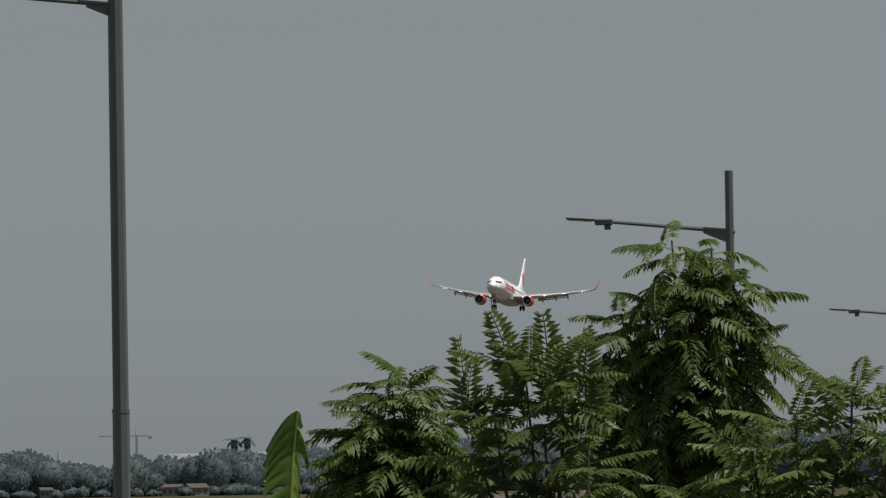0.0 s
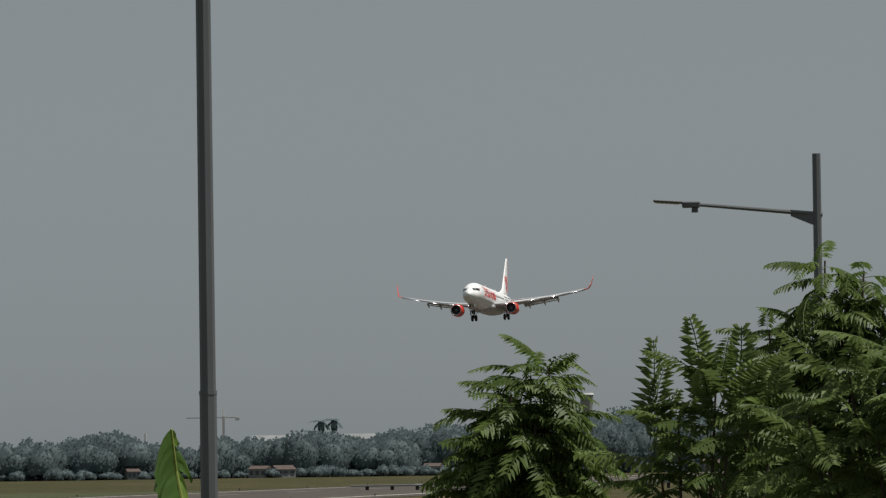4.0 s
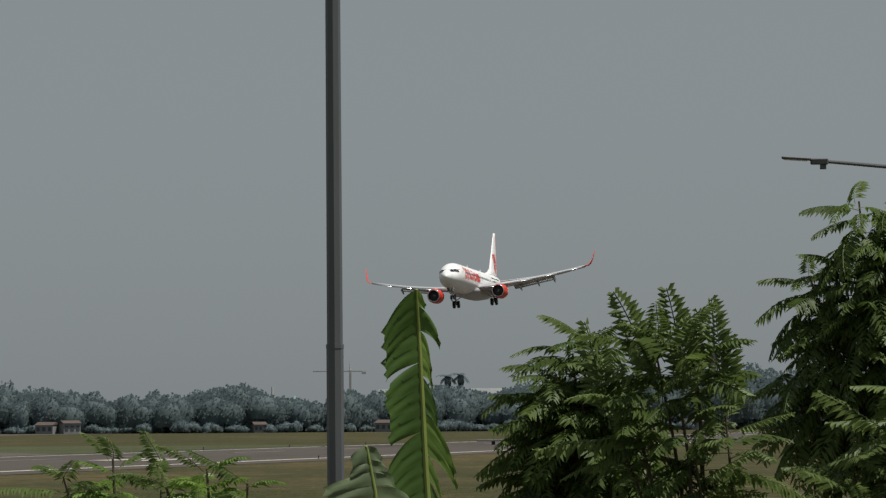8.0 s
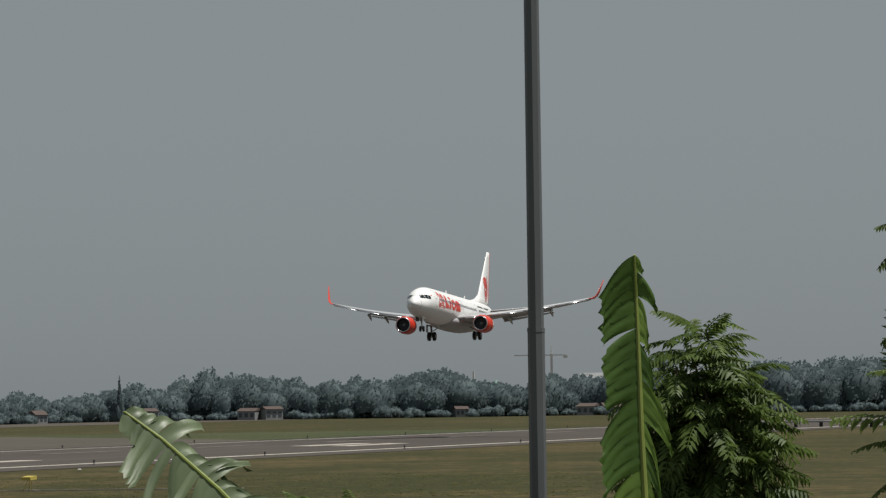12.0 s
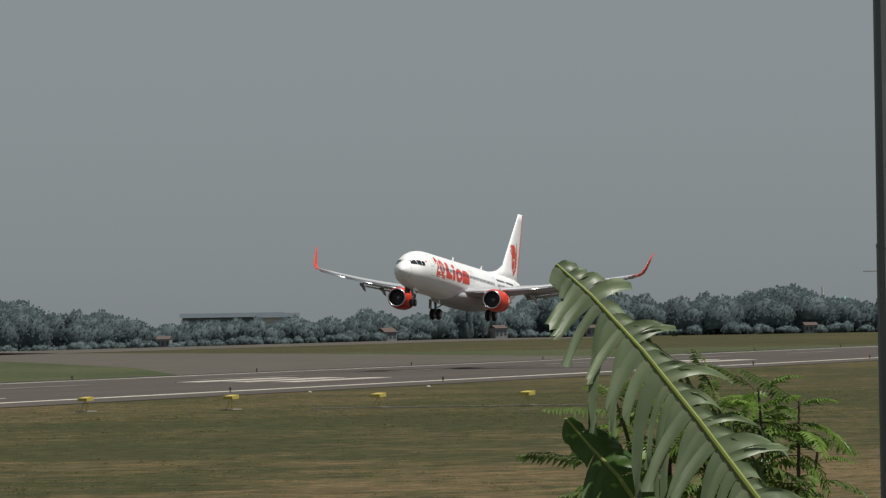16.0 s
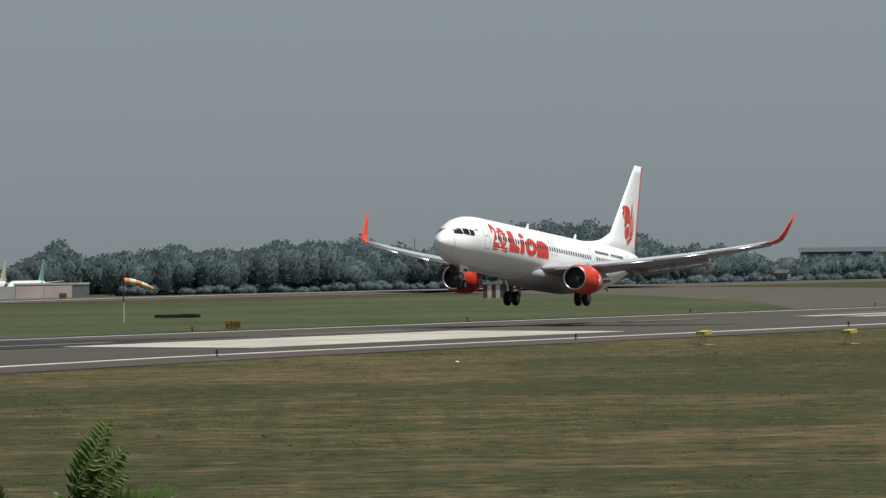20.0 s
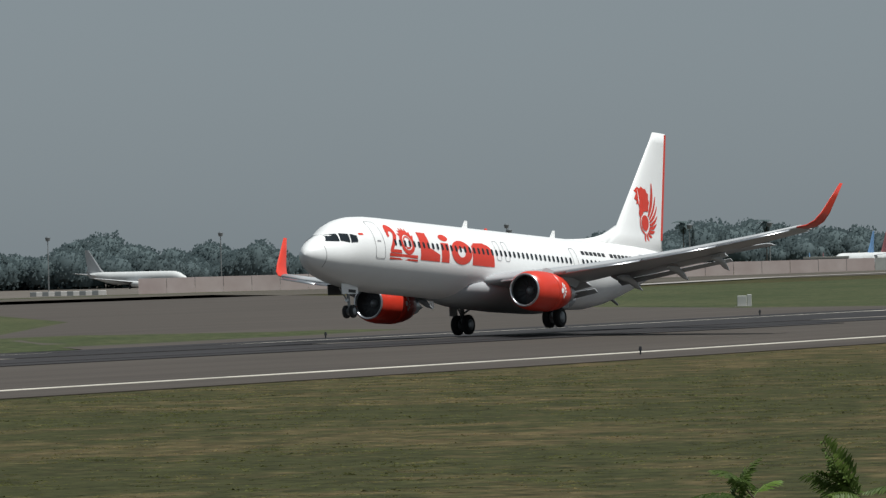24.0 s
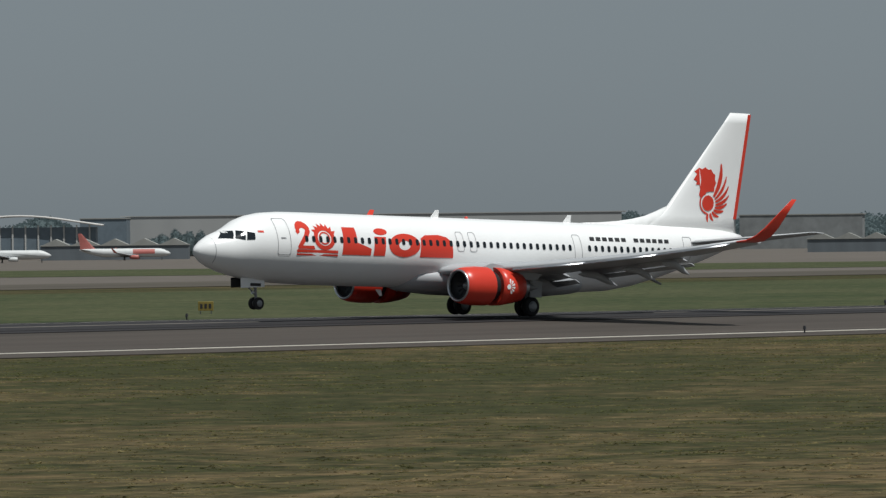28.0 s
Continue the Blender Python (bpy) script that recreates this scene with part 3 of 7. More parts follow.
        wheel(leg, (17.1, s * 0.2, 0.35), 0.35, 0.2)
    bm = bmesh.new()
    rod(bm, (17.3, 0, 0.95), (17.42, 0, 0.95), 0.09, 0.10)
    part("taxi_lamp", bm, M["metal"], leg, "round taxi lamp")
    bm = bmesh.new()
    turned(bm, [(-20.45, 0.17), (-20.75, 0.14), (-20.8, 0.05)], 0, 4.68, 14)
    part("exhaust_ring", bm, M["dark"], root, "dark auxiliary exhaust", True)
    bm = bmesh.new()
    rod(bm, (-13.4, 0, 2.35), (-14.2, 0, 2.05), 0.10, 0.06)
    part("tail_skid", bm, M["strut"], root)
    bm = bmesh.new()
    bmesh.ops.create_icosphere(bm, subdivisions=2, radius=0.11, matrix=pose(1.2, 0, 5.47))
    part("beacon", bm, M["red"], root, "red beacon on the roof")
    # the body sits a little further forward on its wing than drawn above
    for piece in root.children:
        kind_of = piece.name.split(".")[0]
        if kind_of not in ("wing", "engine", "main_gear", "belly_fairing"):
            piece.location.x += 0.5 if kind_of == "nose_gear" else 1.0
    return root


def wheel(parent, at, r, w):
    x, y, z = at
    bm = bmesh.new()
    prof = [(-0.5, 0.62), (-0.5, 0.86), (-0.36, 0.97), (0, 1.0), (0.36, 0.97), (0.5, 0.86), (0.5, 0.62)]
    n = 26
    rings = [[(x + r * q * math.cos(2 * math.pi * i / n), y + w * p, z + r * q * math.sin(2 * math.pi * i / n)) for i in range(n)] for p, q in prof]
    loft(bm, rings)
    tyre = part("tyre", bm, M["rubber"], parent, "black rubber tyre", True)
    bm = bmesh.new()
    rings = [[(x + r * q * math.cos(2 * math.pi * i / 16), y + w * p, z + r * q * math.sin(2 * math.pi * i / 16)) for i in range(16)] for p, q in ((-0.53, 0.2), (-0.51, 0.55), (0.51, 0.55), (0.53, 0.2))]
    loft(bm, rings)
    part("rim", bm, M["strut"], tyre, "grey metal rim", True)


def fin_mark(fin, s):
    """The red emblem on the fin: a maned head shape, a disc and curved feathers, as plain shapes. Points: aft and up from the disc's centre."""
    def put(name, polys, proud=0.025):
        bm = bmesh.new()
        for poly in polys:
            vs = []
            for aft, up in poly:
                x, z = -17.62 - aft * 1.1, 6.88 + up * 1.04
                k = (z - 6.6) / 4.85
                le, c = -14.5 - 4.5 * k, 5.7 - 3.55 * k
                u = min(max((le - x) / c, 0.02), 0.98)
                t = 0.5 * (0.2969 * math.sqrt(u) - 0.126 * u - 0.3516 * u * u + 0.2843 * u ** 3 - 0.1036 * u ** 4) * c
                vs.append(bm.verts.new((x, s * (t + proud), z)))
            bm.faces.new(vs)
        bmesh.ops.triangulate(bm, faces=bm.faces)
        part(name, bm, M["red"], fin, "orange-red curved shape")
    put("emblem_disc", [oval(0, 0, 0.46, 0.44, 20)])
    ring = [[((0.56 + q) * math.cos(a), (0.54 + q) * math.sin(a)) for q, a in ((0, t), (0.10, t), (0.10, t + 0.3), (0, t + 0.3))] for t in [1.9 + 0.3 * i for i in range(9)]]
    put("emblem_circle", ring)
    head = [(-1.05, 1.30), (-0.80, 1.62), (-0.95, 1.75), (-0.62, 1.98), (-0.42, 1.90), (-0.22, 2.02), (0.02, 1.88), (0.20, 1.92), (0.36, 1.70), (0.52, 1.62), (0.50, 1.35), (0.60, 1.15), (0.48, 0.92), (0.46, 0.66),
            (0.10, 0.66), (-0.28, 0.56), (-0.56, 0.28), (-0.70, 0.46), (-0.60, 0.78), (-0.66, 1.02), (-0.92, 1.02), (-0.80, 1.20)]
    put("emblem_head", [head])
    tips = ((0.98, 2.25), (1.42, 1.55), (1.62, 1.0), (1.66, 0.48), (1.52, 0.02), (1.25, -0.40), (0.88, -0.74), (0.44, -0.98), (0.0, -1.05))
    for i, (tx, tz) in enumerate(tips):
        a = radians(42 - 16.5 * i)
        p0 = Vector((0.60 * math.cos(a), 0.58 * math.sin(a)))
        p2 = Vector((tx, tz))
        d = p2 - p0
        p1 = p0 + d * 0.5 + Vector((d.y, -d.x)) * 0.20
        left, right = [], []
        for k in range(8):
            u = k / 7
            c = p0 * (1 - u) ** 2 + p1 * 2 * u * (1 - u) + p2 * u * u
            w = 0.02 + (0.075 if i else 0.13) * math.sin(math.pi * min(1, 0.15 + 0.78 * u))
            n = Vector((d.y, -d.x)).normalized() * w
            left.append((c.x + n.x, c.y + n.y))
            right.append((c.x - n.x, c.y - n.y))
        put("emblem_feather", [left + right[::-1]])


JET_PARTS, JET_WINGS = [], []

# ---- ground, runway and its markings ----


def smooth(a, b, v):
    k = min(max((v - a) / (b - a), 0.0), 1.0)
    return k * k * (3 - 2 * k)


def fall(x, y):
    """Both shoulders of the runway fall away towards the touchdown end."""
    near = float(np.interp(x, (100, 165, 200, 260, 330), (-0.63, -0.56, -0.44, -0.33, -0.04))) * smooth(RUNWAY_Y, RUNWAY_Y - 23.2, y) * smooth(-40, 70, y)
    far = float(np.interp(x, (130, 265, 300, 347, 400), (0.0, -0.20, -0.25, -0.18, 0.0))) * min(max((y - RUNWAY_Y) / 23.2, 0.0), 1.0) * smooth(216, 194, y)
    return near + far


def ground_z(y, x=2000.0):
    return -min(max((y - 200) * 0.0055, 0.0), 4.5) * smooth(430, 545, y) + fall(x, y)


M.update(
    grass=grass_mat("dry_mown_grass", (0.038, 0.0395, 0.0155), (0.110, 0.080, 0.040), base=0.10, fields=((110, 178, 5, 46, 0.65), (165, 275, 5, 70, 0.65), (-300, 45, -150, 85, 0.34), (-400, 900, 108, 138, 0.22))),
    green=grass_mat("green_grass", (0.033, 0.047, 0.0195), (0.085, 0.085, 0.044), 0.02, 1.6),
    asphalt=mat("runway_asphalt", (0.064, 0.054, 0.046), 0.85, vary=0.22, scale=0.6, stretch=(0.05, 1, 1), bump=0.2, spec=0.25),
    tar=mat("dark_asphalt", (0.027, 0.025, 0.026), 0.8, vary=0.3, scale=0.8, stretch=(0.05, 1, 1), bump=0.2, spec=0.25),
    apron=mat("apron_concrete", (0.118, 0.103, 0.088), 0.85, vary=0.2, scale=0.25, stretch=(0.2, 1, 1), spec=0.2),
    taxi=mat("taxiway_surface", (0.078, 0.068, 0.054), 0.85, vary=0.2, scale=0.25, stretch=(0.2, 1, 1), spec=0.2),
    worn=mat("worn_road_paint", (0.17, 0.155, 0.135), 0.85, vary=0.35, scale=1.0, stretch=(0.25, 1, 1)),
    bars=mat("dulled_road_paint", (0.38, 0.35, 0.30), 0.85, vary=0.25, scale=0.8, stretch=(0.25, 1, 1)),
    paint=mat("white_road_paint", (0.58, 0.55, 0.47), 0.8, vary=0.22, scale=1.2, stretch=(0.25, 1, 1)),
    yellow=mat("yellow_paint", (0.42, 0.34, 0.07), 0.6, vary=0.12, scale=3),
    concrete=mat("weathered_concrete", (0.28, 0.26, 0.24), 0.9, vary=0.25, scale=2, bump=0.2),
)


def strip(name, x0, x1, y0, y1, z, material, nx=8, ny=1, parent=None, label="", kind="", rise=None):
    """A thin slab on the ground between two lines along the runway."""
    bm = bmesh.new()
    grid = [[bm.verts.new((x0 + (x1 - x0) * i / nx, y0 + (y1 - y0) * j / ny, z + (rise(x0 + (x1 - x0) * i / nx, y0 + (y1 - y0) * j / ny) if rise else ground_z(y0 + (y1 - y0) * j / ny, x0 + (x1 - x0) * i / nx)))) for j in range(ny + 1)] for i in range(nx + 1)]
    for i in range(nx):
        for j in range(ny):
            bm.faces.new((grid[i][j], grid[i + 1][j], grid[i + 1][j + 1], grid[i][j + 1]))
    top = bm.faces[:]
    ex = bmesh.ops.extrude_face_region(bm, geom=top)
    bmesh.ops.translate(bm, verts=[v for v in ex["geom"] if isinstance(v, bmesh.types.BMVert)], vec=(0, 0, 0.03))
    bmesh.ops.recalc_face_normals(bm, faces=bm.faces)
    ob = part(name, bm, material, parent, label)
    if kind:
        tagged(ob, label, "", "", kind)
    return ob


bm = bmesh.new()
ys = [-1500, -400, -40, -20, 0, 15, 30, 50, 70, 100, 130, 133.3, 137, 150, 187, 192, 200, 216, 300, 430, 450, 470, 490, 510, 530, 545, 600, 700, 800, 1018, 1700, 2500, 4900]
xs = [-1500, -700, -300] + [-100 + i * 25 for i in range(25)] + [700 + i * 400 for i in range(12)]
grid = [[bm.verts.new((x, y, ground_z(y, x) - (1.0 if 137 <= y <= 187 else 0.0))) for y in ys] for x in xs]
for a, b in zip(grid, grid[1:]):
    for j in range(len(ys) - 1):
        bm.faces.new((a[j], b[j], b[j + 1], a[j + 1]))
ground = tagged(part("ground", bm, M["grass"]), "wide airfield of dry mown grass", "ground", "", "structure")

HALF = 23.2
crown = lambda x, y: 0.28 * max(0.0, 1 - abs(y - RUNWAY_Y) / 30.5) + fall(x, y)
runway = strip("runway", -400, 3200, RUNWAY_Y - 29.0, RUNWAY_Y + 29.5, 0.004, M["asphalt"], 144, 12, None, "long grey-brown asphalt runway with white markings", "structure", crown)
tagged(runway, "", "runway")
for nm, y in (("edge_line", RUNWAY_Y - HALF), ("edge_line", RUNWAY_Y + HALF)):
    strip(nm, -400, 3000, y - 0.25, y + 0.25, 0.036, M["paint"], 136, 1, runway, "worn white edge line", "", crown)
strip("rubber_band", -400, 1900, RUNWAY_Y + 24.2, RUNWAY_Y + 29.2, 0.036, M["tar"], 92, 2, runway, "dark shoulder strip", "", crown)
for y0, y1, x1 in ((RUNWAY_Y + 0.8, RUNWAY_Y + 22.8, 395), (RUNWAY_Y - 4.6, RUNWAY_Y - 0.7, 372), (RUNWAY_Y - 6.6, RUNWAY_Y - 5.0, 330)):
    strip("tyre_marks", -200, x1, y0, y1, 0.036, M["tar"], 22, 2, runway, "dark tyre rubber deposit", "", crown)
# aiming point bars and touchdown zone bars
for x0, x1, y0, y1 in AIM_BARS:
    strip("aiming_bar", x0, x1, y0, y1, 0.042, M["bars"], 6, 2, runway, "broad white aiming bar", "", crown)
for x0, x1, y0, y1 in TDZ_BARS:
    strip("touchdown_bar", x0, x1, y0, y1, 0.042, M["bars"], 3, 1, runway, "white touchdown bar", "", crown)
x = 40
while x < 1300:
    strip("centre_line", x, x + 30, RUNWAY_Y - 0.45, RUNWAY_Y + 0.45, 0.048, M["worn" if x < 1000 else "bars"], 3, 1, runway, "", "", crown)
    x += 60
# green verge, taxiway and link beyond the runway
verge = strip("verge", -400, 1000, 193.0, 345, 0.02, M["green"], 56, 12, None, "greener grass strip beyond the runway", "structure")
taxiway = strip("taxiway", -500, 3000, 385, 560, 0.03, M["taxi"], 20, 35, None, "dusty brown taxiway", "structure")

strip("far_verge", -500, 1300, 563, 690, 0.02, M["green"], 20, 4, None, "green grass beyond the taxiway", "structure")

# tufts of grass standing out of the sward on the near side of the runway
M["tuft"] = grass_mat("grass_tufts", (0.105, 0.110, 0.042), (0.235, 0.180, 0.092), base=0.17, fields=((110, 178, 5, 46, 0.65), (165, 275, 5, 70, 0.65), (-300, 45, -150, 85, 0.34), (-400, 900, 108, 138, 0.22)), translucent=0.5)
rng = np.random.RandomState(5)
gx, gy = rng.uniform(-60, 430, 500000), rng.uniform(-58, 132.5, 500000)
low = np.interp(gx, (-60, 0, 17, 47, 80, 114, 125, 430), (-58, -34, -22, 4, 30, 38, 21, 72))
clump = np.sin(gx * 0.61 + 1.7 * np.sin(gy * 0.43)) * np.sin(gy * 0.77 + 1.3 * np.sin(gx * 0.37)) + 0.6 * np.sin(gx * 2.3 + gy * 1.1) * np.sin(gy * 2.9 - gx * 0.8)
keep = (gy > low) & (rng.uniform(size=gx.size) < np.where(gx > 230, 0.45, 1.0) * (0.45 + 0.35 * clump))
gx, gy, clump = gx[keep], gy[keep], clump[keep]
foot = np.stack([gx, gy, [ground_z(b, a) for a, b in zip(gx, gy)]], 1)
V, F = [], []
for k in range(3):
    m = len(foot)
    turn = rng.uniform(0, 2 * math.pi, m)
    side = np.stack([np.cos(turn), np.sin(turn), np.zeros(m)], 1) * rng.uniform(0.04, 0.12, (m, 1))
    lean = np.stack([rng.normal(size=m) * 0.12, rng.normal(size=m) * 0.12, rng.uniform(0.008, 0.040, m) * (1 + 0.5 * clump)], 1)
    mid = foot + np.concatenate([rng.normal(size=(m, 2)) * 0.08, np.full((m, 1), -0.01)], 1)
    V.append(np.stack([mid - side, mid + side, mid + lean], 1).reshape(-1, 3))
V = np.concatenate(V)
me = bpy.data.meshes.new("grass_tufts")
me.vertices.add(len(V))
me.vertices.foreach_set("co", V.astype(np.float32).ravel())
me.loops.add(len(V))
me.loops.foreach_set("vertex_index", np.arange(len(V), dtype=np.int32))
me.polygons.add(len(V) // 3)
me.polygons.foreach_set("loop_start", np.arange(0, len(V), 3, dtype=np.int32))
me.update(calc_edges=True)
me.materials.append(M["tuft"])
tagged(new("grass_tufts", me), "short dry tufts of mown grass beside the runway", "grass", "", "stuff")

# ---- street lamps ----
M["pole"] = mat("galvanised_steel", (0.125, 0.135, 0.14), 0.55, 0.3, vary=0.18, scale=2.0, stretch=(1, 1, 0.2), bump=0.1)
M["lamp"] = mat("lamp_housing", (0.10, 0.105, 0.11), 0.5, 0.2, vary=0.15, scale=5)
M["lens"] = mat("lamp_lens", (0.55, 0.55, 0.52), 0.2, vary=0.05, scale=5)


def street_lamp(x, y, joint_z, top_z, arm_z, arm_len, yaw, r, label):
    lamp = thing("street_lamp", pose(x, y, 0, 0, 0, yaw), label, "street lamp", "street lamps")
    bm = bmesh.new()
    rod(bm, (0, 0, 0), (0, 0, joint_z), r * 1.08, r * 1.08, 8)
    part("lower_pole", bm, M["pole"], lamp, "octagonal steel pole")
    bm = bmesh.new()
    rod(bm, (0, 0, joint_z - 0.02), (0, 0, joint_z + 0.05), r * 1.13, r * 1.13, 8)
    part("collar", bm, M["pole"], lamp)
    bm = bmesh.new()
    rod(bm, (0, 0, joint_z), (0, 0, top_z), r * 1.0, r * 0.92, 8)
    part("upper_pole", bm, M["pole"], lamp)
    bm = bmesh.new()
    rod(bm, (0.1, 0, arm_z), (-arm_len, 0, arm_z + arm_len * 0.10), 0.045, 0.035, 8)
    arm = part("arm", bm, M["pole"], lamp, "long slender arm")
    bm = bmesh.new()
    loft(bm, [[(-0.02, -0.04, arm_z - 0.22), (-0.02, 0.04, arm_z - 0.22), (-0.02, 0.04, arm_z + 0.04), (-0.02, -0.04, arm_z + 0.04)],
              [(-0.5, -0.02, arm_z - 0.02), (-0.5, 0.02, arm_z - 0.02), (-0.5, 0.02, arm_z + 0.08), (-0.5, -0.02, arm_z + 0.08)]])
    part("gusset", bm, M["pole"], lamp, "triangular gusset plate")
    bm = bmesh.new()
    a = arm_z + arm_len * 0.10
    box(bm, -arm_len - 0.12, 0, a + 0.0, 0.34, 0.16, 0.12, bevel=0.02)
    box(bm, -arm_len - 0.05, 0, a - 0.10, 0.12, 0.06, 0.10)
    head = part("driver_box", bm, M["lamp"], lamp, "dark driver housing")
    bm = bmesh.new()
    box(bm, -arm_len - 0.55, 0, a + 0.06, 0.56, 0.30, 0.05, ry=4, bevel=0.015)
    part("lamp_head", bm, M["lamp"], lamp, "flat lamp head")
    bm = bmesh.new()
    box(bm, -arm_len - 0.57, 0, a + 0.028, 0.44, 0.24, 0.012, ry=4)
    part("lens", bm, M["lens"], lamp)
    return lamp


street_lamp(107.93, 21.2, 6.22, 14.8, 13.24, 2.9, -80, 0.137, "tall dark grey octagonal steel street lamp")
street_lamp(119.42, 11.74, 4.2, 10.68, 9.53, 2.25, -84, 0.085, "dark steel street lamp with one long arm")
street_lamp(181.0, 11.9, 4.2, 10.6, 9.25, 2.25, -84, 0.085, "dark steel street lamp farther along the road")

# ---- foreground plants ----
M.update(
    leaf=mat("compound_leaf", (0.055, 0.098, 0.024), 0.50, vary=0.3, scale=6, rgb2=(0.17, 0.24, 0.06), obj=0.5, translucent=0.42, spec=0.28),
    leaf2=mat("young_leaf", (0.085, 0.135, 0.04), 0.50, vary=0.3, scale=6, rgb2=(0.21, 0.28, 0.09), obj=0.5, translucent=0.45, spec=0.28),
    banana=mat("banana_leaf", (0.055, 0.120, 0.020), 0.35, vary=0.25, scale=3, rgb2=(0.11, 0.20, 0.040), obj=0.4, translucent=0.35, spec=0.5),
    banana2=mat("banana_leaf_back", (0.115, 0.160, 0.078), 0.45, vary=0.3, scale=3, rgb2=(0.19, 0.245, 0.125), obj=0.4, translucent=0.25, spec=0.5),
    fresh=mat("fresh_leaf", (0.12, 0.22, 0.035), 0.4, vary=0.3, scale=6, rgb2=(0.25, 0.38, 0.08), obj=0.5, translucent=0.45, spec=0.5),
    rib=mat("leaf_rib", (0.22, 0.27, 0.06), 0.5, vary=0.15, scale=4),
    bark=mat("brown_bark", (0.085, 0.065, 0.045), 0.9, vary=0.35, scale=8, bump=0.5, bump_scale=20),
    stem=mat("banana_stem", (0.13, 0.15, 0.05), 0.7, vary=0.3, scale=3),
)


def pinnate(length, pairs, leaflet, droop, seed, fold=0.25, slim=0.52):
    """One fern-like compound leaf along +x that arches over, its narrow leaflets in pairs, as one mesh."""
    rnd = random.Random(seed)
    bm = bmesh.new()
    bend = lambda u: Vector((length * u * (1 - 0.16 * u * droop), 0.04 * length * math.sin(3 * u + seed), length * (0.16 * u - 0.62 * droop * u * u)))
    pts = [bend(i / 6) for i in range(7)]
    for a, b in zip(pts, pts[1:]):
        rod(bm, a, b, 0.006, 0.005, 3)
    for k in range(pairs):
        u = 0.14 + 0.86 * (k + 0.5) / pairs
        o = bend(u)
        d = (bend(min(1, u + 0.02)) - bend(u - 0.02)).normalized()
        L = leaflet * (math.sin(math.pi * min(1, 0.20 + 0.72 * u)) ** 0.7) * rnd.uniform(0.85, 1.1)
        for s in (1, -1):
            side = Vector((-d.y, d.x, 0)).normalized() * s
            way = (side * 0.88 + d * rnd.uniform(0.30, 0.55) + Vector((0, 0, -fold * rnd.uniform(0.4, 1.8)))).normalized()
            w = length / pairs * slim
            mid = o + way * L * 0.5 + Vector((0, 0, 0.012))
            tip = o + way * L + Vector((0, 0, -0.35 * L * fold))
            v = [bm.verts.new(p) for p in (o, mid + d * w, tip, mid - d * w)]
            bm.faces.new((v[0], v[1], v[2]))
            bm.faces.new((v[0], v[2], v[3]))
    return bm


LEAVES = [mesh_of("compound_leaf", pinnate(0.80, 13, 0.21, 0.50 + 0.22 * i, 7 + i, 0.45), M["leaf"]) for i in range(4)]
YOUNG = [mesh_of("young_leaf", pinnate(0.88, 16, 0.19, 0.22 + 0.22 * i, 17 + i, 0.30), M["leaf2"]) for i in range(3)]
FRESH = [mesh_of("fresh_leaf", pinnate(0.66, 14, 0.20, 0.5 + 0.3 * i, 27 + i), M["fresh"]) for i in range(3)]


def aim_leaf(o, way, roll=0.0, size=1.0):
    """Pose a leaf: its base at o, along way, its upper side up."""
    x = Vector(way).normalized()
    y = Vector((0, 0, 1)).cross(x)
    y = y.normalized() if y.length > 0.05 else Vector((0, 1, 0))
    z = x.cross(y)
    m = Matrix((x, y, z)).transposed().to_4x4()
    return Matrix.Translation(o) @ m @ pose(0, 0, 0, roll) @ Matrix.Scale(size, 4)


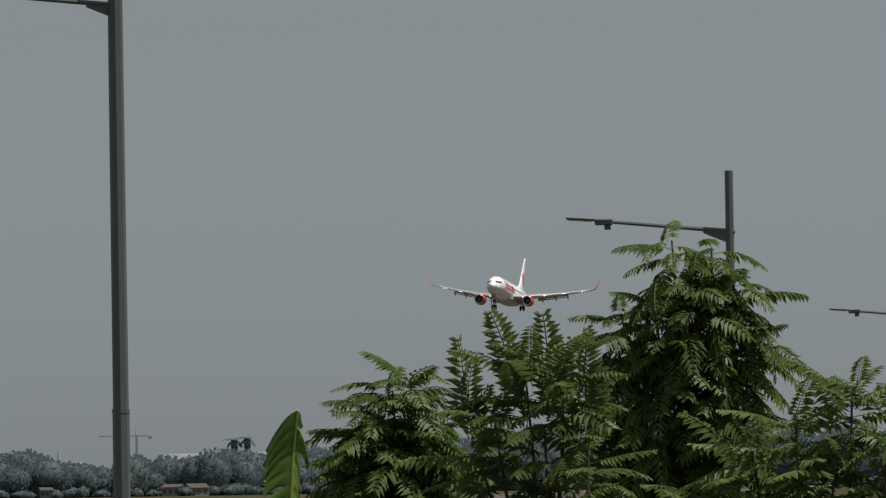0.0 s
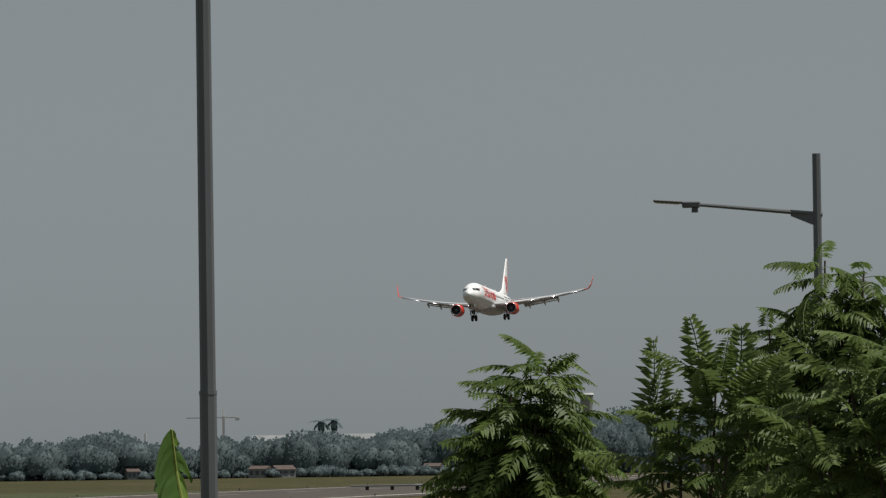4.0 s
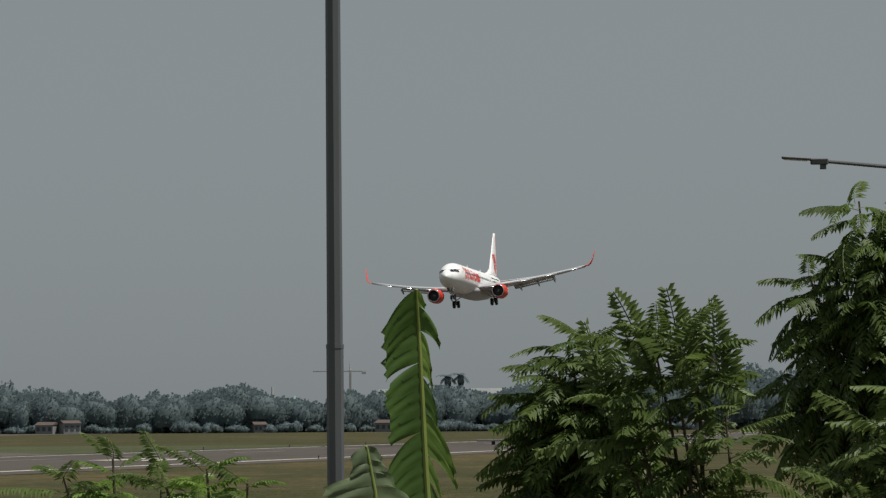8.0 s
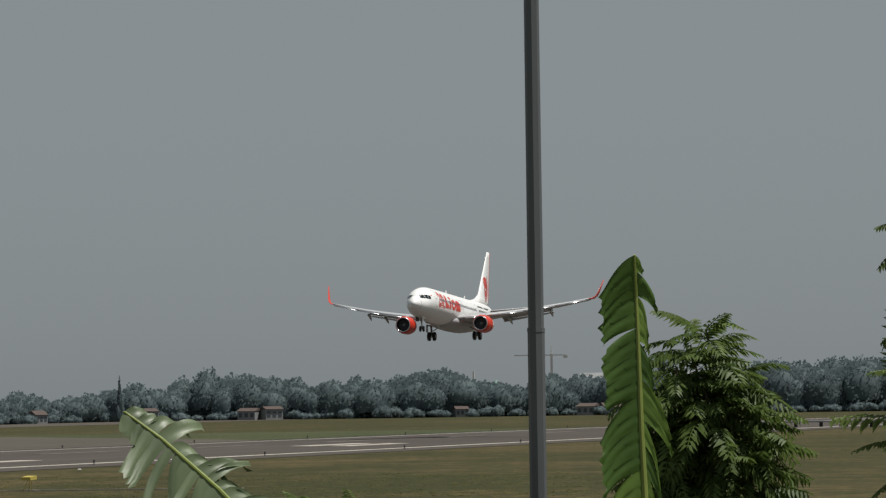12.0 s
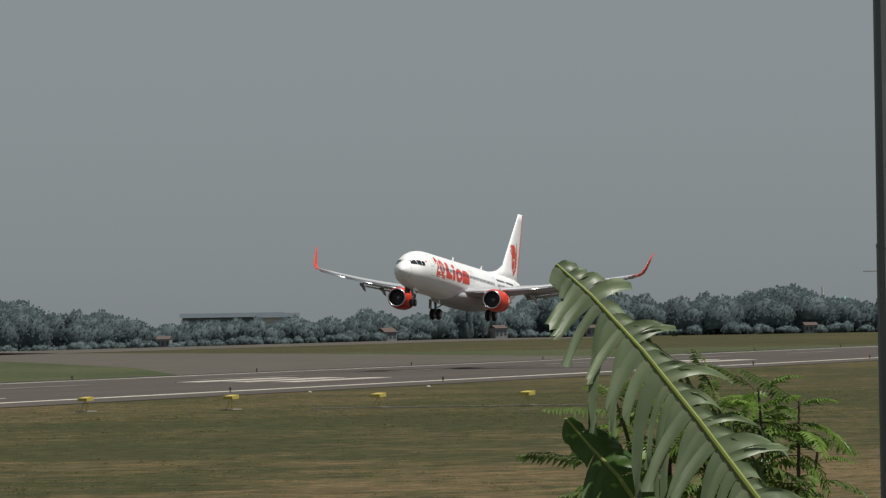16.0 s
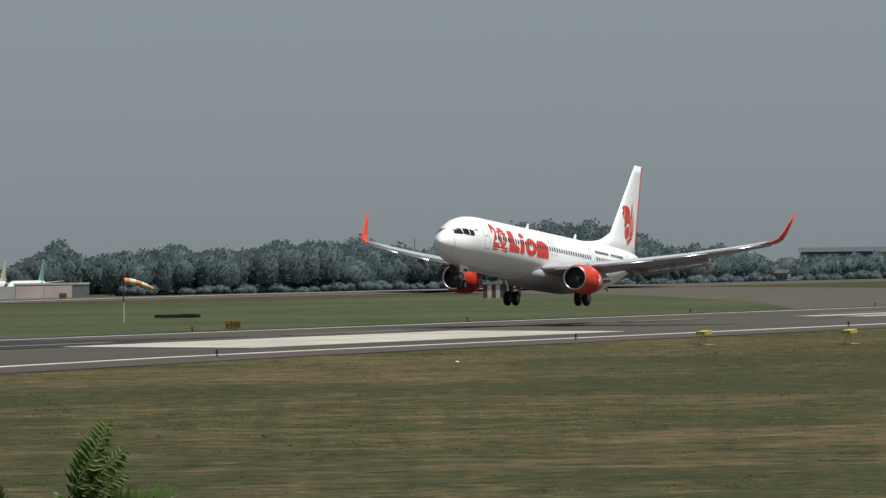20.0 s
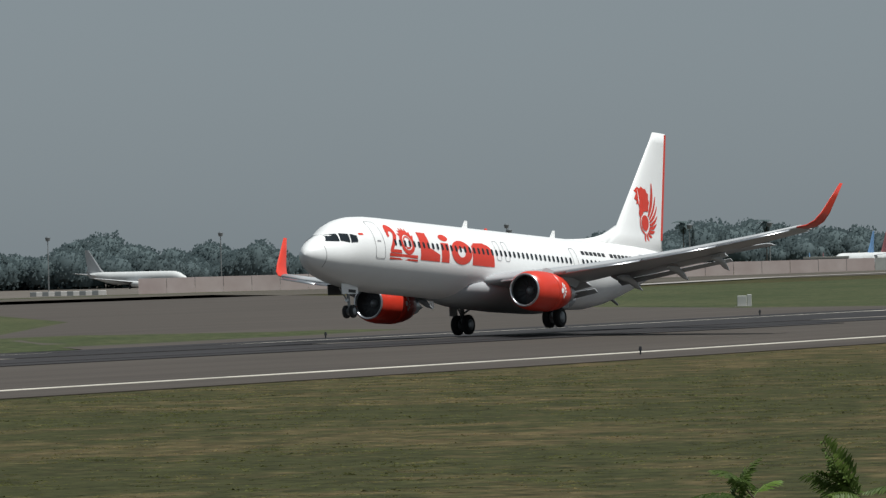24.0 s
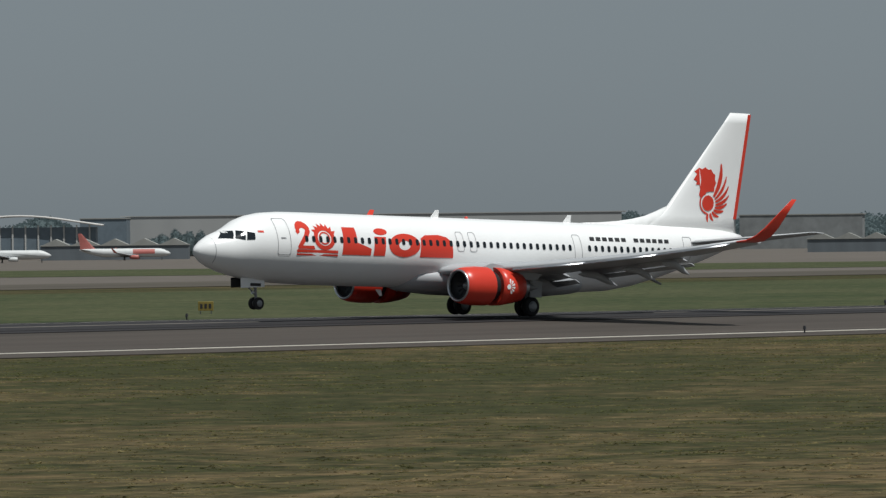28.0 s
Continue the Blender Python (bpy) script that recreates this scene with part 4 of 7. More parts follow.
def sapling(base, pan, shoots, label, seed, meshes=None, fork=3.6, size=1.0, name="sapling", limb=0.03, dense=1.25, narrow=1.0, drop=0.0, plumes=(), upright=None):
    """A slender tree: a trunk that forks into shoots, with compound leaves set spirally along each shoot, upright at its tip and arching over below.
    shoots: rows of x to the right, y away, height of the tip, leafy length, number of leaves, and the lean of the leaves. plumes: upright young fronds by x, foot height, direction and size."""
    rnd = random.Random(seed)
    meshes = meshes or LEAVES
    tree = thing(name, pose(base[0], base[1], 0, 0, 0, -pan), label, "tree", "young trees")
    bm = bmesh.new()
    pts = [Vector((0.05 * math.sin(5 * u + seed), 0.05 * math.cos(4 * u), -1.4 + (fork + 1.4) * u)) for u in [i / 6 for i in range(7)]]
    loft(bm, [[p + Vector((math.cos(a), math.sin(a), 0)) * (limb * 2.4 - limb * 0.2 * i) for a in [2 * math.pi * k / 8 for k in range(8)]] for i, p in enumerate(pts)])
    part("trunk", bm, M["bark"], tree, "thin brown trunk")
    for k, (tx, ty, tz, leafy, n, lean) in enumerate(shoots):
        tx, ty, tz = tx * narrow, ty * narrow, tz - drop
        tip = Vector((tx, ty, tz))
        root = pts[6 if k % 2 else 5]
        knee = root.lerp(tip, 0.5) + Vector((tx * 0.18, ty * 0.18, -0.06))
        line = [root, root.lerp(knee, 0.5), knee, knee.lerp(tip, 0.5) + Vector((0.02, 0, 0.02)), tip]
        bm = bmesh.new()
        for i, (a, b) in enumerate(zip(line, line[1:])):
            rod(bm, a, b, limb * (1 - 0.18 * i), limb * (0.82 - 0.18 * i), 6)
        part("limb", bm, M["bark"], tree)
        axis = (tip - line[-2]).normalized()
        outward = Vector((tx, ty, 0.0)) * 0.35
        for i in range(int(n * dense)):
            u = (i + 0.5) / int(n * dense)
            a = 2.399 * i + seed + rnd.uniform(-0.35, 0.35)
            el = radians(40 - 62 * u ** 0.6) + lean * 0.5 + rnd.uniform(-0.22, 0.22)
            way = Vector((math.cos(a) * math.cos(el), math.sin(a) * math.cos(el), math.sin(el))) + outward * 0.5
            o = tip - axis * leafy * u + Vector((rnd.uniform(-1, 1), rnd.uniform(-1, 1), 0)) * 0.03
            leaf = new("leaf", rnd.choice(meshes))
            leaf.parent = tree
            leaf.matrix_basis = aim_leaf(o, way, rnd.uniform(-25, 25), size * rnd.uniform(0.72, 1.08) * (0.80 + 0.3 * min(1, 2 * u)))
    for px, pz, lean, big in plumes:
        for k in range(3):
            leaf = new("leaf", rnd.choice(upright or YOUNG[:2]))
            leaf.parent = tree
            leaf.matrix_basis = aim_leaf(Vector((px, 0.06 * k, pz - 0.09 * k)), (lean[0] + 0.16 * (k - 1), rnd.uniform(-0.2, 0.2), lean[1]), 90 + rnd.uniform(-35, 35), big * (1 - 0.1 * k))
    return tree


def banana_leaf(parent, spine, widths, tints, seed, chunk, slide, droop, taper, face, name="banana_leaf", label="", tip=0.0, ragged=0.75):
    """A big leaf: a curved rib and pleated blades to both sides, torn between them. spine: points; face: the leaf's normal.
    For either side: width, length of a piece along the rib, slant along the rib, sag and taper of the pieces."""
    rnd = random.Random(seed)
    P = [Vector(p) for p in spine]
    rib = bmesh.new()
    loft(rib, [[p + Vector((math.cos(a), math.sin(a) * 0.7, 0.3 * math.sin(a))) * 0.028 * (1 - 0.8 * i / len(P)) for a in [2 * math.pi * k / 7 for k in range(7)]] for i, p in enumerate(P)])
    ob = part(name, rib, M["rib"], parent, label)
    lens = [0]
    for a, b in zip(P, P[1:]):
        lens.append(lens[-1] + (b - a).length)
    total = lens[-1]

    def at(s):
        s = min(max(s, 0), total)
        i = max(k for k in range(len(P) - 1) if lens[k] <= s)
        return P[i].lerp(P[i + 1], (s - lens[i]) / (lens[i + 1] - lens[i])), (P[i + 1] - P[i]).normalized()

    for k, side in enumerate((1, -1)):
        s0 = 0.05
        while s0 < total - 0.02:
            s1 = min(total, s0 + chunk[k] * rnd.uniform(0.65, 1.45))
            mid = (s0 + s1) / 2
            W = widths[k] * (math.sin(math.pi * (0.14 + 0.76 * mid / total)) ** 0.5) * rnd.uniform(ragged, 1.12) * (0.45 if mid / total > 0.93 else 1.0)
            k3 = (mid / total) ** 3
            sl, dr, tp = slide[k] * rnd.uniform(0.4, 1.6) + tip * k3 * rnd.uniform(0.2, 1.4), droop[k] * rnd.uniform(0.15, 1.8) * (1 - 0.6 * k3), taper[k] * rnd.uniform(0.7, 1.2)
            ns, nu = max(3, int((s1 - s0) / 0.035)), 7
            bm = bmesh.new()
            grid = []
            for i in range(ns + 1):
                s = s0 + (s1 - s0) * i / ns
                row = []
                for j in range(nu + 1):
                    u = j / nu
                    o, d = at(mid + (s - mid) * (1 - min(0.97, tp * u ** 1.6)))
                    q = Vector(face).cross(d).normalized() * side
                    n = q.cross(d).normalized()
                    edge = 1 + (rnd.uniform(-0.10, 0.06) if j == nu else 0)
                    p = o + q * W * u * edge * (1 - 0.25 * u * min(dr, 1.4)) + d * sl * W * u + Vector((0, 0, -dr * W * u * u)) + n * (0.012 * math.sin(2.4 * i + 3 * u) * min(1, 3 * u) + 0.05 * W * math.sin(3 * u))
                    row.append(bm.verts.new(p))
                grid.append(row)
            for i in range(ns):
                for j in range(nu):
                    bm.faces.new((grid[i][j], grid[i + 1][j], grid[i + 1][j + 1], grid[i][j + 1]))
            part("blade", bm, tints[0 if rnd.random() < 0.55 else 1], ob, "", True)
            s0 = s1
    return ob


def stemmed(base, pan, height, label, name="banana_plant"):
    root = thing(name, pose(base[0], base[1], 0, 0, 0, -pan), label, "banana plant", "banana plants")
    bm = bmesh.new()
    rod(bm, (0, 0, -1.4), (0.03, 0, height * 0.5), 0.13, 0.10, 10)
    rod(bm, (0.03, 0, height * 0.5), (0, 0, height), 0.10, 0.045, 10)
    part("stem", bm, M["stem"], root, "pale green stem", True)
    return root


# plants: base in the plan, direction seen from the road
tree_a = sapling(PL_A[0], PL_A[1], [(0.22, 0, 5.85, 0.55, 16, 0.2), (0.02, 0.1, 5.78, 0.6, 16, 0.2), (-0.18, -0.1, 5.62, 0.6, 16, 0.1), (0.40, 0.1, 5.55, 0.6, 16, 0.0), (-0.32, 0.1, 5.38, 0.6, 16, 0.0), (0.10, -0.35, 5.40, 0.6, 18, -0.1), (0.46, -0.1, 5.15, 0.6, 18, -0.2), (-0.40, -0.1, 5.10, 0.6, 18, -0.2),
                                            (0.05, -0.3, 5.0, 0.7, 20, -0.3), (-0.15, 0.3, 5.2, 0.7, 20, -0.3), (0.30, -0.2, 4.75, 0.7, 20, -0.3), (-0.28, -0.2, 4.7, 0.7, 20, -0.3)],
                 "young tree with a dense dome of dark fern-like compound leaves", 3, None, 3.9, 0.74, narrow=0.72, drop=0.10, dense=1.7)
tree_b = sapling(PL_B[0], PL_B[1], [(0.00, 0, 5.85, 0.45, 10, 0.7), (0.36, 0.1, 5.78, 0.45, 10, 0.7), (-0.32, 0, 5.45, 0.5, 12, 0.4), (0.15, -0.2, 5.35, 0.6, 12, 0.3), (0.55, 0.1, 5.2, 0.5, 12, 0.2), (-0.45, 0.1, 5.05, 0.6, 14, 0.0), (0.2, -0.2, 4.9, 0.7, 14, 0.0), (-0.1, 0.2, 4.75, 0.7, 14, 0.0)],
                 "young tree with long feathery upright fronds", 5, YOUNG + LEAVES[:2], 3.7, 0.80, narrow=0.80, drop=0.06, dense=1.1,
                 plumes=((-0.44, 5.26, (0.05, 1), 0.9), (-0.02, 5.46, (-0.16, 1), 0.95), (0.26, 5.36, (0, 1), 0.95), (0.46, 5.34, (0.1, 1), 0.85)))
tree_c = sapling(PL_C[0], PL_C[1], [(-0.12, 0, 6.95, 0.5, 13, -0.4), (0.25, 0.1, 6.88, 0.5, 13, -0.3), (0.45, 0, 6.6, 0.5, 12, 0.1), (0.05, -0.2, 6.55, 0.6, 16, 0.0), (-0.30, 0.1, 6.4, 0.6, 16, -0.1), (0.40, 0.1, 6.25, 0.7, 16, -0.1), (0.58, 0.1, 6.15, 0.5, 12, 0.0), (-0.15, -0.2, 6.1, 0.7, 18, -0.2), (-0.52, 0, 5.95, 0.6, 16, -0.2), (0.20, -0.2, 5.8, 0.8, 20, -0.3),
                                            (-0.40, -0.1, 5.55, 0.7, 20, -0.3), (-0.92, 0.1, 5.5, 0.6, 16, -0.3), (-0.62, 0.1, 6.35, 0.45, 12, -0.2), (0.45, -0.1, 5.45, 0.7, 18, -0.3), (0.05, 0.2, 5.3, 0.8, 20, -0.3), (-0.45, 0, 5.05, 0.8, 20, -0.4), (0.25, 0.1, 4.95, 0.8, 20, -0.4)],
                 "taller young tree with dark dense drooping compound leaves", 8, None, 4.2, 0.76, narrow=0.90, drop=-0.03, dense=1.65)
tree_d = sapling(PL_D[0], PL_D[1], [(0.30, 0, 5.75, 0.45, 10, 0.5), (0.62, 0.1, 5.7, 0.45, 10, 0.5), (-0.12, 0, 5.5, 0.5, 12, 0.3), (-0.45, 0.1, 5.3, 0.5, 12, 0.2), (0.15, -0.2, 5.25, 0.6, 14, 0.2), (0.55, -0.1, 5.15, 0.6, 14, 0.1), (-0.75, 0, 5.0, 0.6, 14, 0.1), (-0.25, -0.2, 4.95, 0.7, 16, 0.0), (0.35, 0.1, 4.8, 0.7, 16, 0.0), (-0.6, -0.1, 4.65, 0.7, 16, 0.0), (0.85, 0, 4.9, 0.6, 14, 0.1)],
                 "bushy young tree with light green feathery leaves", 11, YOUNG, 3.6, 0.80, narrow=0.95, drop=-0.14, dense=1.35)

banana_a = stemmed(PL_B1[0], PL_B1[1], 4.2, "banana plant with one upright torn leaf")
leaf_a = banana_leaf(banana_a, [(0.22, 0, 3.7), (0.20, 0, 4.3), (0.17, 0, 4.8), (0.15, 0, 5.3), (0.13, 0, 5.75), (0.10, -0.05, 6.04)], (0.46, 0.28), (M["banana"], M["fresh"]), 4, (0.38, 0.22), (-0.30, -0.75), (0.45, 1.0), (0.22, 0.45), (0.25, -1, 0.2), label="torn upright green banana leaf", ragged=0.5)
banana_b = stemmed(PL_B2[0], PL_B2[1], 3.6, "banana plant with an arching wind-torn leaf")
leaf_b = banana_leaf(banana_b, [(0.35, 0, 3.4), (0.15, 0, 3.95), (-0.18, 0, 4.5), (-0.50, 0, 5.0), (-0.80, 0, 5.4), (-1.0, 0, 5.62)], (0.54, 0.54), (M["banana2"], M["banana2"]), 6, (0.085, 0.09), (-0.12, -0.22), (0.95, 1.05), (0.10, 0.10), (0.3, -0.8, 0.5), label="arching pale green leaf torn into strips", tip=0.12)
leaf_c = banana_leaf(banana_b, [(-0.05, 0.1, 3.0), (-0.4, 0.1, 3.6), (-0.7, 0.1, 4.08), (-0.87, 0.1, 4.4), (-1.04, 0.1, 4.62), (-1.17, 0.1, 4.81)], (0.42, 0.34), (M["banana"], M["banana"]), 9, (0.42, 0.36), (-0.25, -0.25), (0.55, 0.55), (0.20, 0.25), (0.2, -0.8, 0.6), label="lower drooping green leaf")
sprig_a = sapling(PL_S21[0], PL_S21[1], [(-0.40, 0, 3.0, 0.4, 8, 0.3), (0.0, 0.1, 2.7, 0.4, 8, 0.2), (0.75, 0, 2.6, 0.3, 6, 0.1), (-0.95, 0.1, 2.75, 0.35, 6, 0.3), (-2.2, 0.1, 2.75, 0.3, 5, 0.4)],
                  "low young tree with bright green fern-like leaves", 21, FRESH[:1] + LEAVES[:2], 1.9, 0.95, dense=1.3,
                  plumes=((-0.42, 3.22, (0.55, 1), 1.12), (-0.44, 3.18, (0.40, 1), 1.0), (-0.95, 2.85, (-0.7, 0.75), 1.0), (-0.98, 2.80, (-0.85, 0.6), 0.9), (-0.35, 2.98, (1.4, 0.45), 1.35), (-0.30, 2.90, (1.4, 0.3), 1.2), (-0.3, 2.75, (0.25, 1), 0.8), (-2.3, 2.6, (0.2, 1), 0.7)), upright=LEAVES[1:3])

# low bushes along the verge
BUSHES = ((43.83, 10.21, 76.9, 4.95, 1.0), (42.99, 9.35, 77.7, 4.88, 0.8), (44.64, 11.09, 76.1, 3.9, 0.9), (45.91, 10.04, 77.7, 4.1, 0.7), (42.77, 10.32, 76.4, 4.25, 0.8))
swaying = []
for k, (bx, by, bearing, top, wide) in enumerate(BUSHES):
    bush = sapling((bx, by), bearing, [(0, 0, top - 0.30, 0.35, 9, 0.4), (-wide * 0.35, 0, top - 0.42, 0.4, 9, 0.2), (wide * 0.35, 0, top - 0.40, 0.4, 9, 0.2), (0, 0.1, top - 0.6, 0.5, 10, 0.0), (-wide * 0.5, 0, top - 0.75, 0.5, 9, 0.0), (wide * 0.5, 0, top - 0.75, 0.5, 9, 0.0)],
            "low bush of bright fern-like leaves by the road", 40 + k, FRESH + YOUNG if k < 2 else LEAVES, top - 1.6, 0.66, "bush")
    if k < 2:
        swaying.append((bush, bx, by, bearing))

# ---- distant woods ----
# Leaf colour raised to pale blue-grey: the haze of distance is painted in.
M["hazed_leaf"] = mat("hazed_foliage", (0.168, 0.218, 0.229), 0.9, vary=0.2, scale=0.3, rgb2=(0.180, 0.230, 0.235), island=0.04, translucent=0.5, spec=0.1)
M["far_bark"] = mat("distant_bark", (0.07, 0.06, 0.05), 0.9, vary=0.2, scale=1)


SUNWARD = np.array([math.sin(SUN_AZ) * math.cos(SUN_EL), math.cos(SUN_AZ) * math.cos(SUN_EL), math.sin(SUN_EL)])


def woods(name, trees, label, seed, size=0.9):
    """A belt of trees joined into one mesh: trunks, and broad crowns of several lobed clumps, thick with small sprays of leaves. trees: x, y, height, width."""
    rng = np.random.RandomState(seed)
    ico = bmesh.new()
    bmesh.ops.create_icosphere(ico, subdivisions=2, radius=0.97)
    ball = np.array([v.co[:] for v in ico.verts])
    ball_faces = np.array([[v.index for v in f.verts] for f in ico.faces])
    ico.free()
    top = ball[:, 2] > -0.75
    keep = ball_faces[top[ball_faces].all(axis=1)]
    quad = np.array([(-1, -0.7), (0.8, -1), (1, 0.6), (-0.6, 1)])
    V, F, n = [], [], 0
    for x, y, h, w in trees:
        foot = np.array([x, y, ground_z(y)])
        clumps = [(np.array([0.0, 0.0, 0.40 * h]), np.array([0.36 * w, 0.36 * w, 0.60 * h]))]
        for k in range(rng.randint(5, 8)):
            a, r = rng.uniform(0, 2 * math.pi), rng.uniform(0.1, 0.38) * w
            hz = rng.uniform(0.34, 0.50) * h
            clumps.append((np.array([r * math.cos(a), r * math.sin(a), rng.uniform(0.25, 0.46) * h]), np.array([rng.uniform(0.22, 0.34) * w] * 2 + [hz])))
        for mid, size3 in clumps:
            mid = mid + foot
            wave = rng.uniform(-1, 1, (4, 3)) * 7
            crown = lambda d: (0.94 + 0.06 * np.sin(d @ wave[0] + 1) * np.sin(d @ wave[1]) + 0.05 * np.sin(d @ wave[2] * 2.2) * np.sin(d @ wave[3] * 2.0))[:, None]
            V.append(ball * crown(ball) * size3 + mid)
            V[-1][:, 2] = np.maximum(V[-1][:, 2], foot[2] - 0.1)
            F += (keep + n).tolist()
            n += len(ball)
            # sprays of leaves round the clump
            m = int(19.0 * size3[0] * size3[2] / size ** 1.6)
            d = rng.normal(size=(m, 3))
            d[:, 2] = np.abs(d[:, 2]) - 0.9 * (rng.uniform(size=m) < 0.45)
            d /= np.linalg.norm(d, axis=1)[:, None]
            c = d * crown(d) * (0.92 + 0.16 * rng.uniform(size=(m, 1))) * size3 + mid
            c[:, 2] = np.maximum(c[:, 2], foot[2] + 0.2)
            out = np.cross(SUNWARD, rng.normal(size=(m, 3)))
            out = out / np.linalg.norm(out, axis=1)[:, None] + SUNWARD * rng.uniform(0.25, 0.50, (m, 1))
            out /= np.linalg.norm(out, axis=1)[:, None]
            e1 = np.cross(out, rng.normal(size=(m, 3)))
            e1 /= np.linalg.norm(e1, axis=1)[:, None]
            e2 = np.cross(out, e1)
            k = quad[None] * rng.uniform(0.6, 1.2, (m, 4, 2)) * (size * rng.uniform(0.18, 0.40, (m, 1, 1)))
            V.append((c[:, None, :] + k[:, :, :1] * e1[:, None, :] + k[:, :, 1:] * e2[:, None, :]).reshape(-1, 3))
            F += (np.arange(m * 4).reshape(-1, 4) + n).tolist()
            n += m * 4
        t = np.array([(-0.2, -0.2, 0), (0.2, -0.2, 0), (0.2, 0.2, 0), (-0.2, 0.2, 0), (-0.1, -0.1, h * 0.5), (0.1, -0.1, h * 0.5), (0.1, 0.1, h * 0.5), (-0.1, 0.1, h * 0.5)])
        V.append(t + foot)
        F += (np.array([(0, 1, 5, 4), (1, 2, 6, 5), (2, 3, 7, 6), (3, 0, 4, 7)]) + n).tolist()
        n += 8
    me = bpy.data.meshes.new(name)
    me.from_pydata(np.concatenate(V).tolist(), [], F)
    me.shade_smooth()
    me.materials.append(M["hazed_leaf"])
    return tagged(new(name, me), label, "woods", "", "stuff")


SKYLINE = ((60, 8), (66.5, 11.5), (67.8, 13), (68.7, 14), (69.2, 10.5), (70.1, 17.5), (70.6, 21), (71.0, 15.5), (71.3, 12.5), (71.8, 10.5), (72.2, 6.4), (73.5, 6.4), (74.1, 7.6), (74.8, 7.6), (75.3, 9), (75.9, 14),
           (76.2, 11), (76.5, 13), (76.9, 9.4), (77.3, 11.5), (77.8, 13.7), (78.2, 11.4), (78.6, 8.8), (79.3, 10.6), (79.9, 12), (80.5, 12.2), (81.4, 13), (81.9, 14.8), (82.5, 15.8), (90, 14.5))


def belt(pan0, pan1, dist, step, h, w, seed, jitter=40, skyline=0.0):
    """Trees along a bearing range, seen from the road; skyline: how much of their height follows the tall and low stretches."""
    rnd = random.Random(seed)
    out, p = [], pan0
    while p < pan1:
        r = dist + rnd.uniform(-jitter, jitter)
        a = radians(p)
        hump = math.sin(p * 5.7 + seed) * 0.5 + math.sin(p * 2.3 + 2 * seed) * 0.3 + math.sin(p * 12.9) * 0.35
        hh = h * (0.95 + 0.30 * hump) * rnd.uniform(0.88, 1.1)
        if skyline:
            hh = 1.0 + skyline * float(np.interp(p, [q[0] for q in SKYLINE], [q[1] for q in SKYLINE])) * rnd.uniform(0.74, 1.05)
        out.append((r * math.sin(a), r * math.cos(a), hh, w * rnd.uniform(0.7, 1.3) * (0.6 + 0.4 * hh / 12)))
        p += step * rnd.uniform(0.5, 1.5)
    return out


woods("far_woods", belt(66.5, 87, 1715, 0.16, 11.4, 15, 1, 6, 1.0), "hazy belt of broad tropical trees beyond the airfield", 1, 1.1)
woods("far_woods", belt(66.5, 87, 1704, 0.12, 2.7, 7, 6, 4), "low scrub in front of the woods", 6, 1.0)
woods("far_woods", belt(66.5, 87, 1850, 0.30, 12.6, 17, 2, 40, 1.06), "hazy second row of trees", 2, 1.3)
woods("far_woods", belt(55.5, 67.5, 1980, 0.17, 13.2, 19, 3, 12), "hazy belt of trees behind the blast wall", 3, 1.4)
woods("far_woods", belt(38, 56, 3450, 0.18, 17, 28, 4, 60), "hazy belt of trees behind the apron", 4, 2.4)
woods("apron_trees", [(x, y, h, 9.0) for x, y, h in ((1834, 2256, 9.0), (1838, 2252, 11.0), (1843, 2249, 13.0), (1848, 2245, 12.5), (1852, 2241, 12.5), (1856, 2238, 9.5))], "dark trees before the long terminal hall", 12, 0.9)

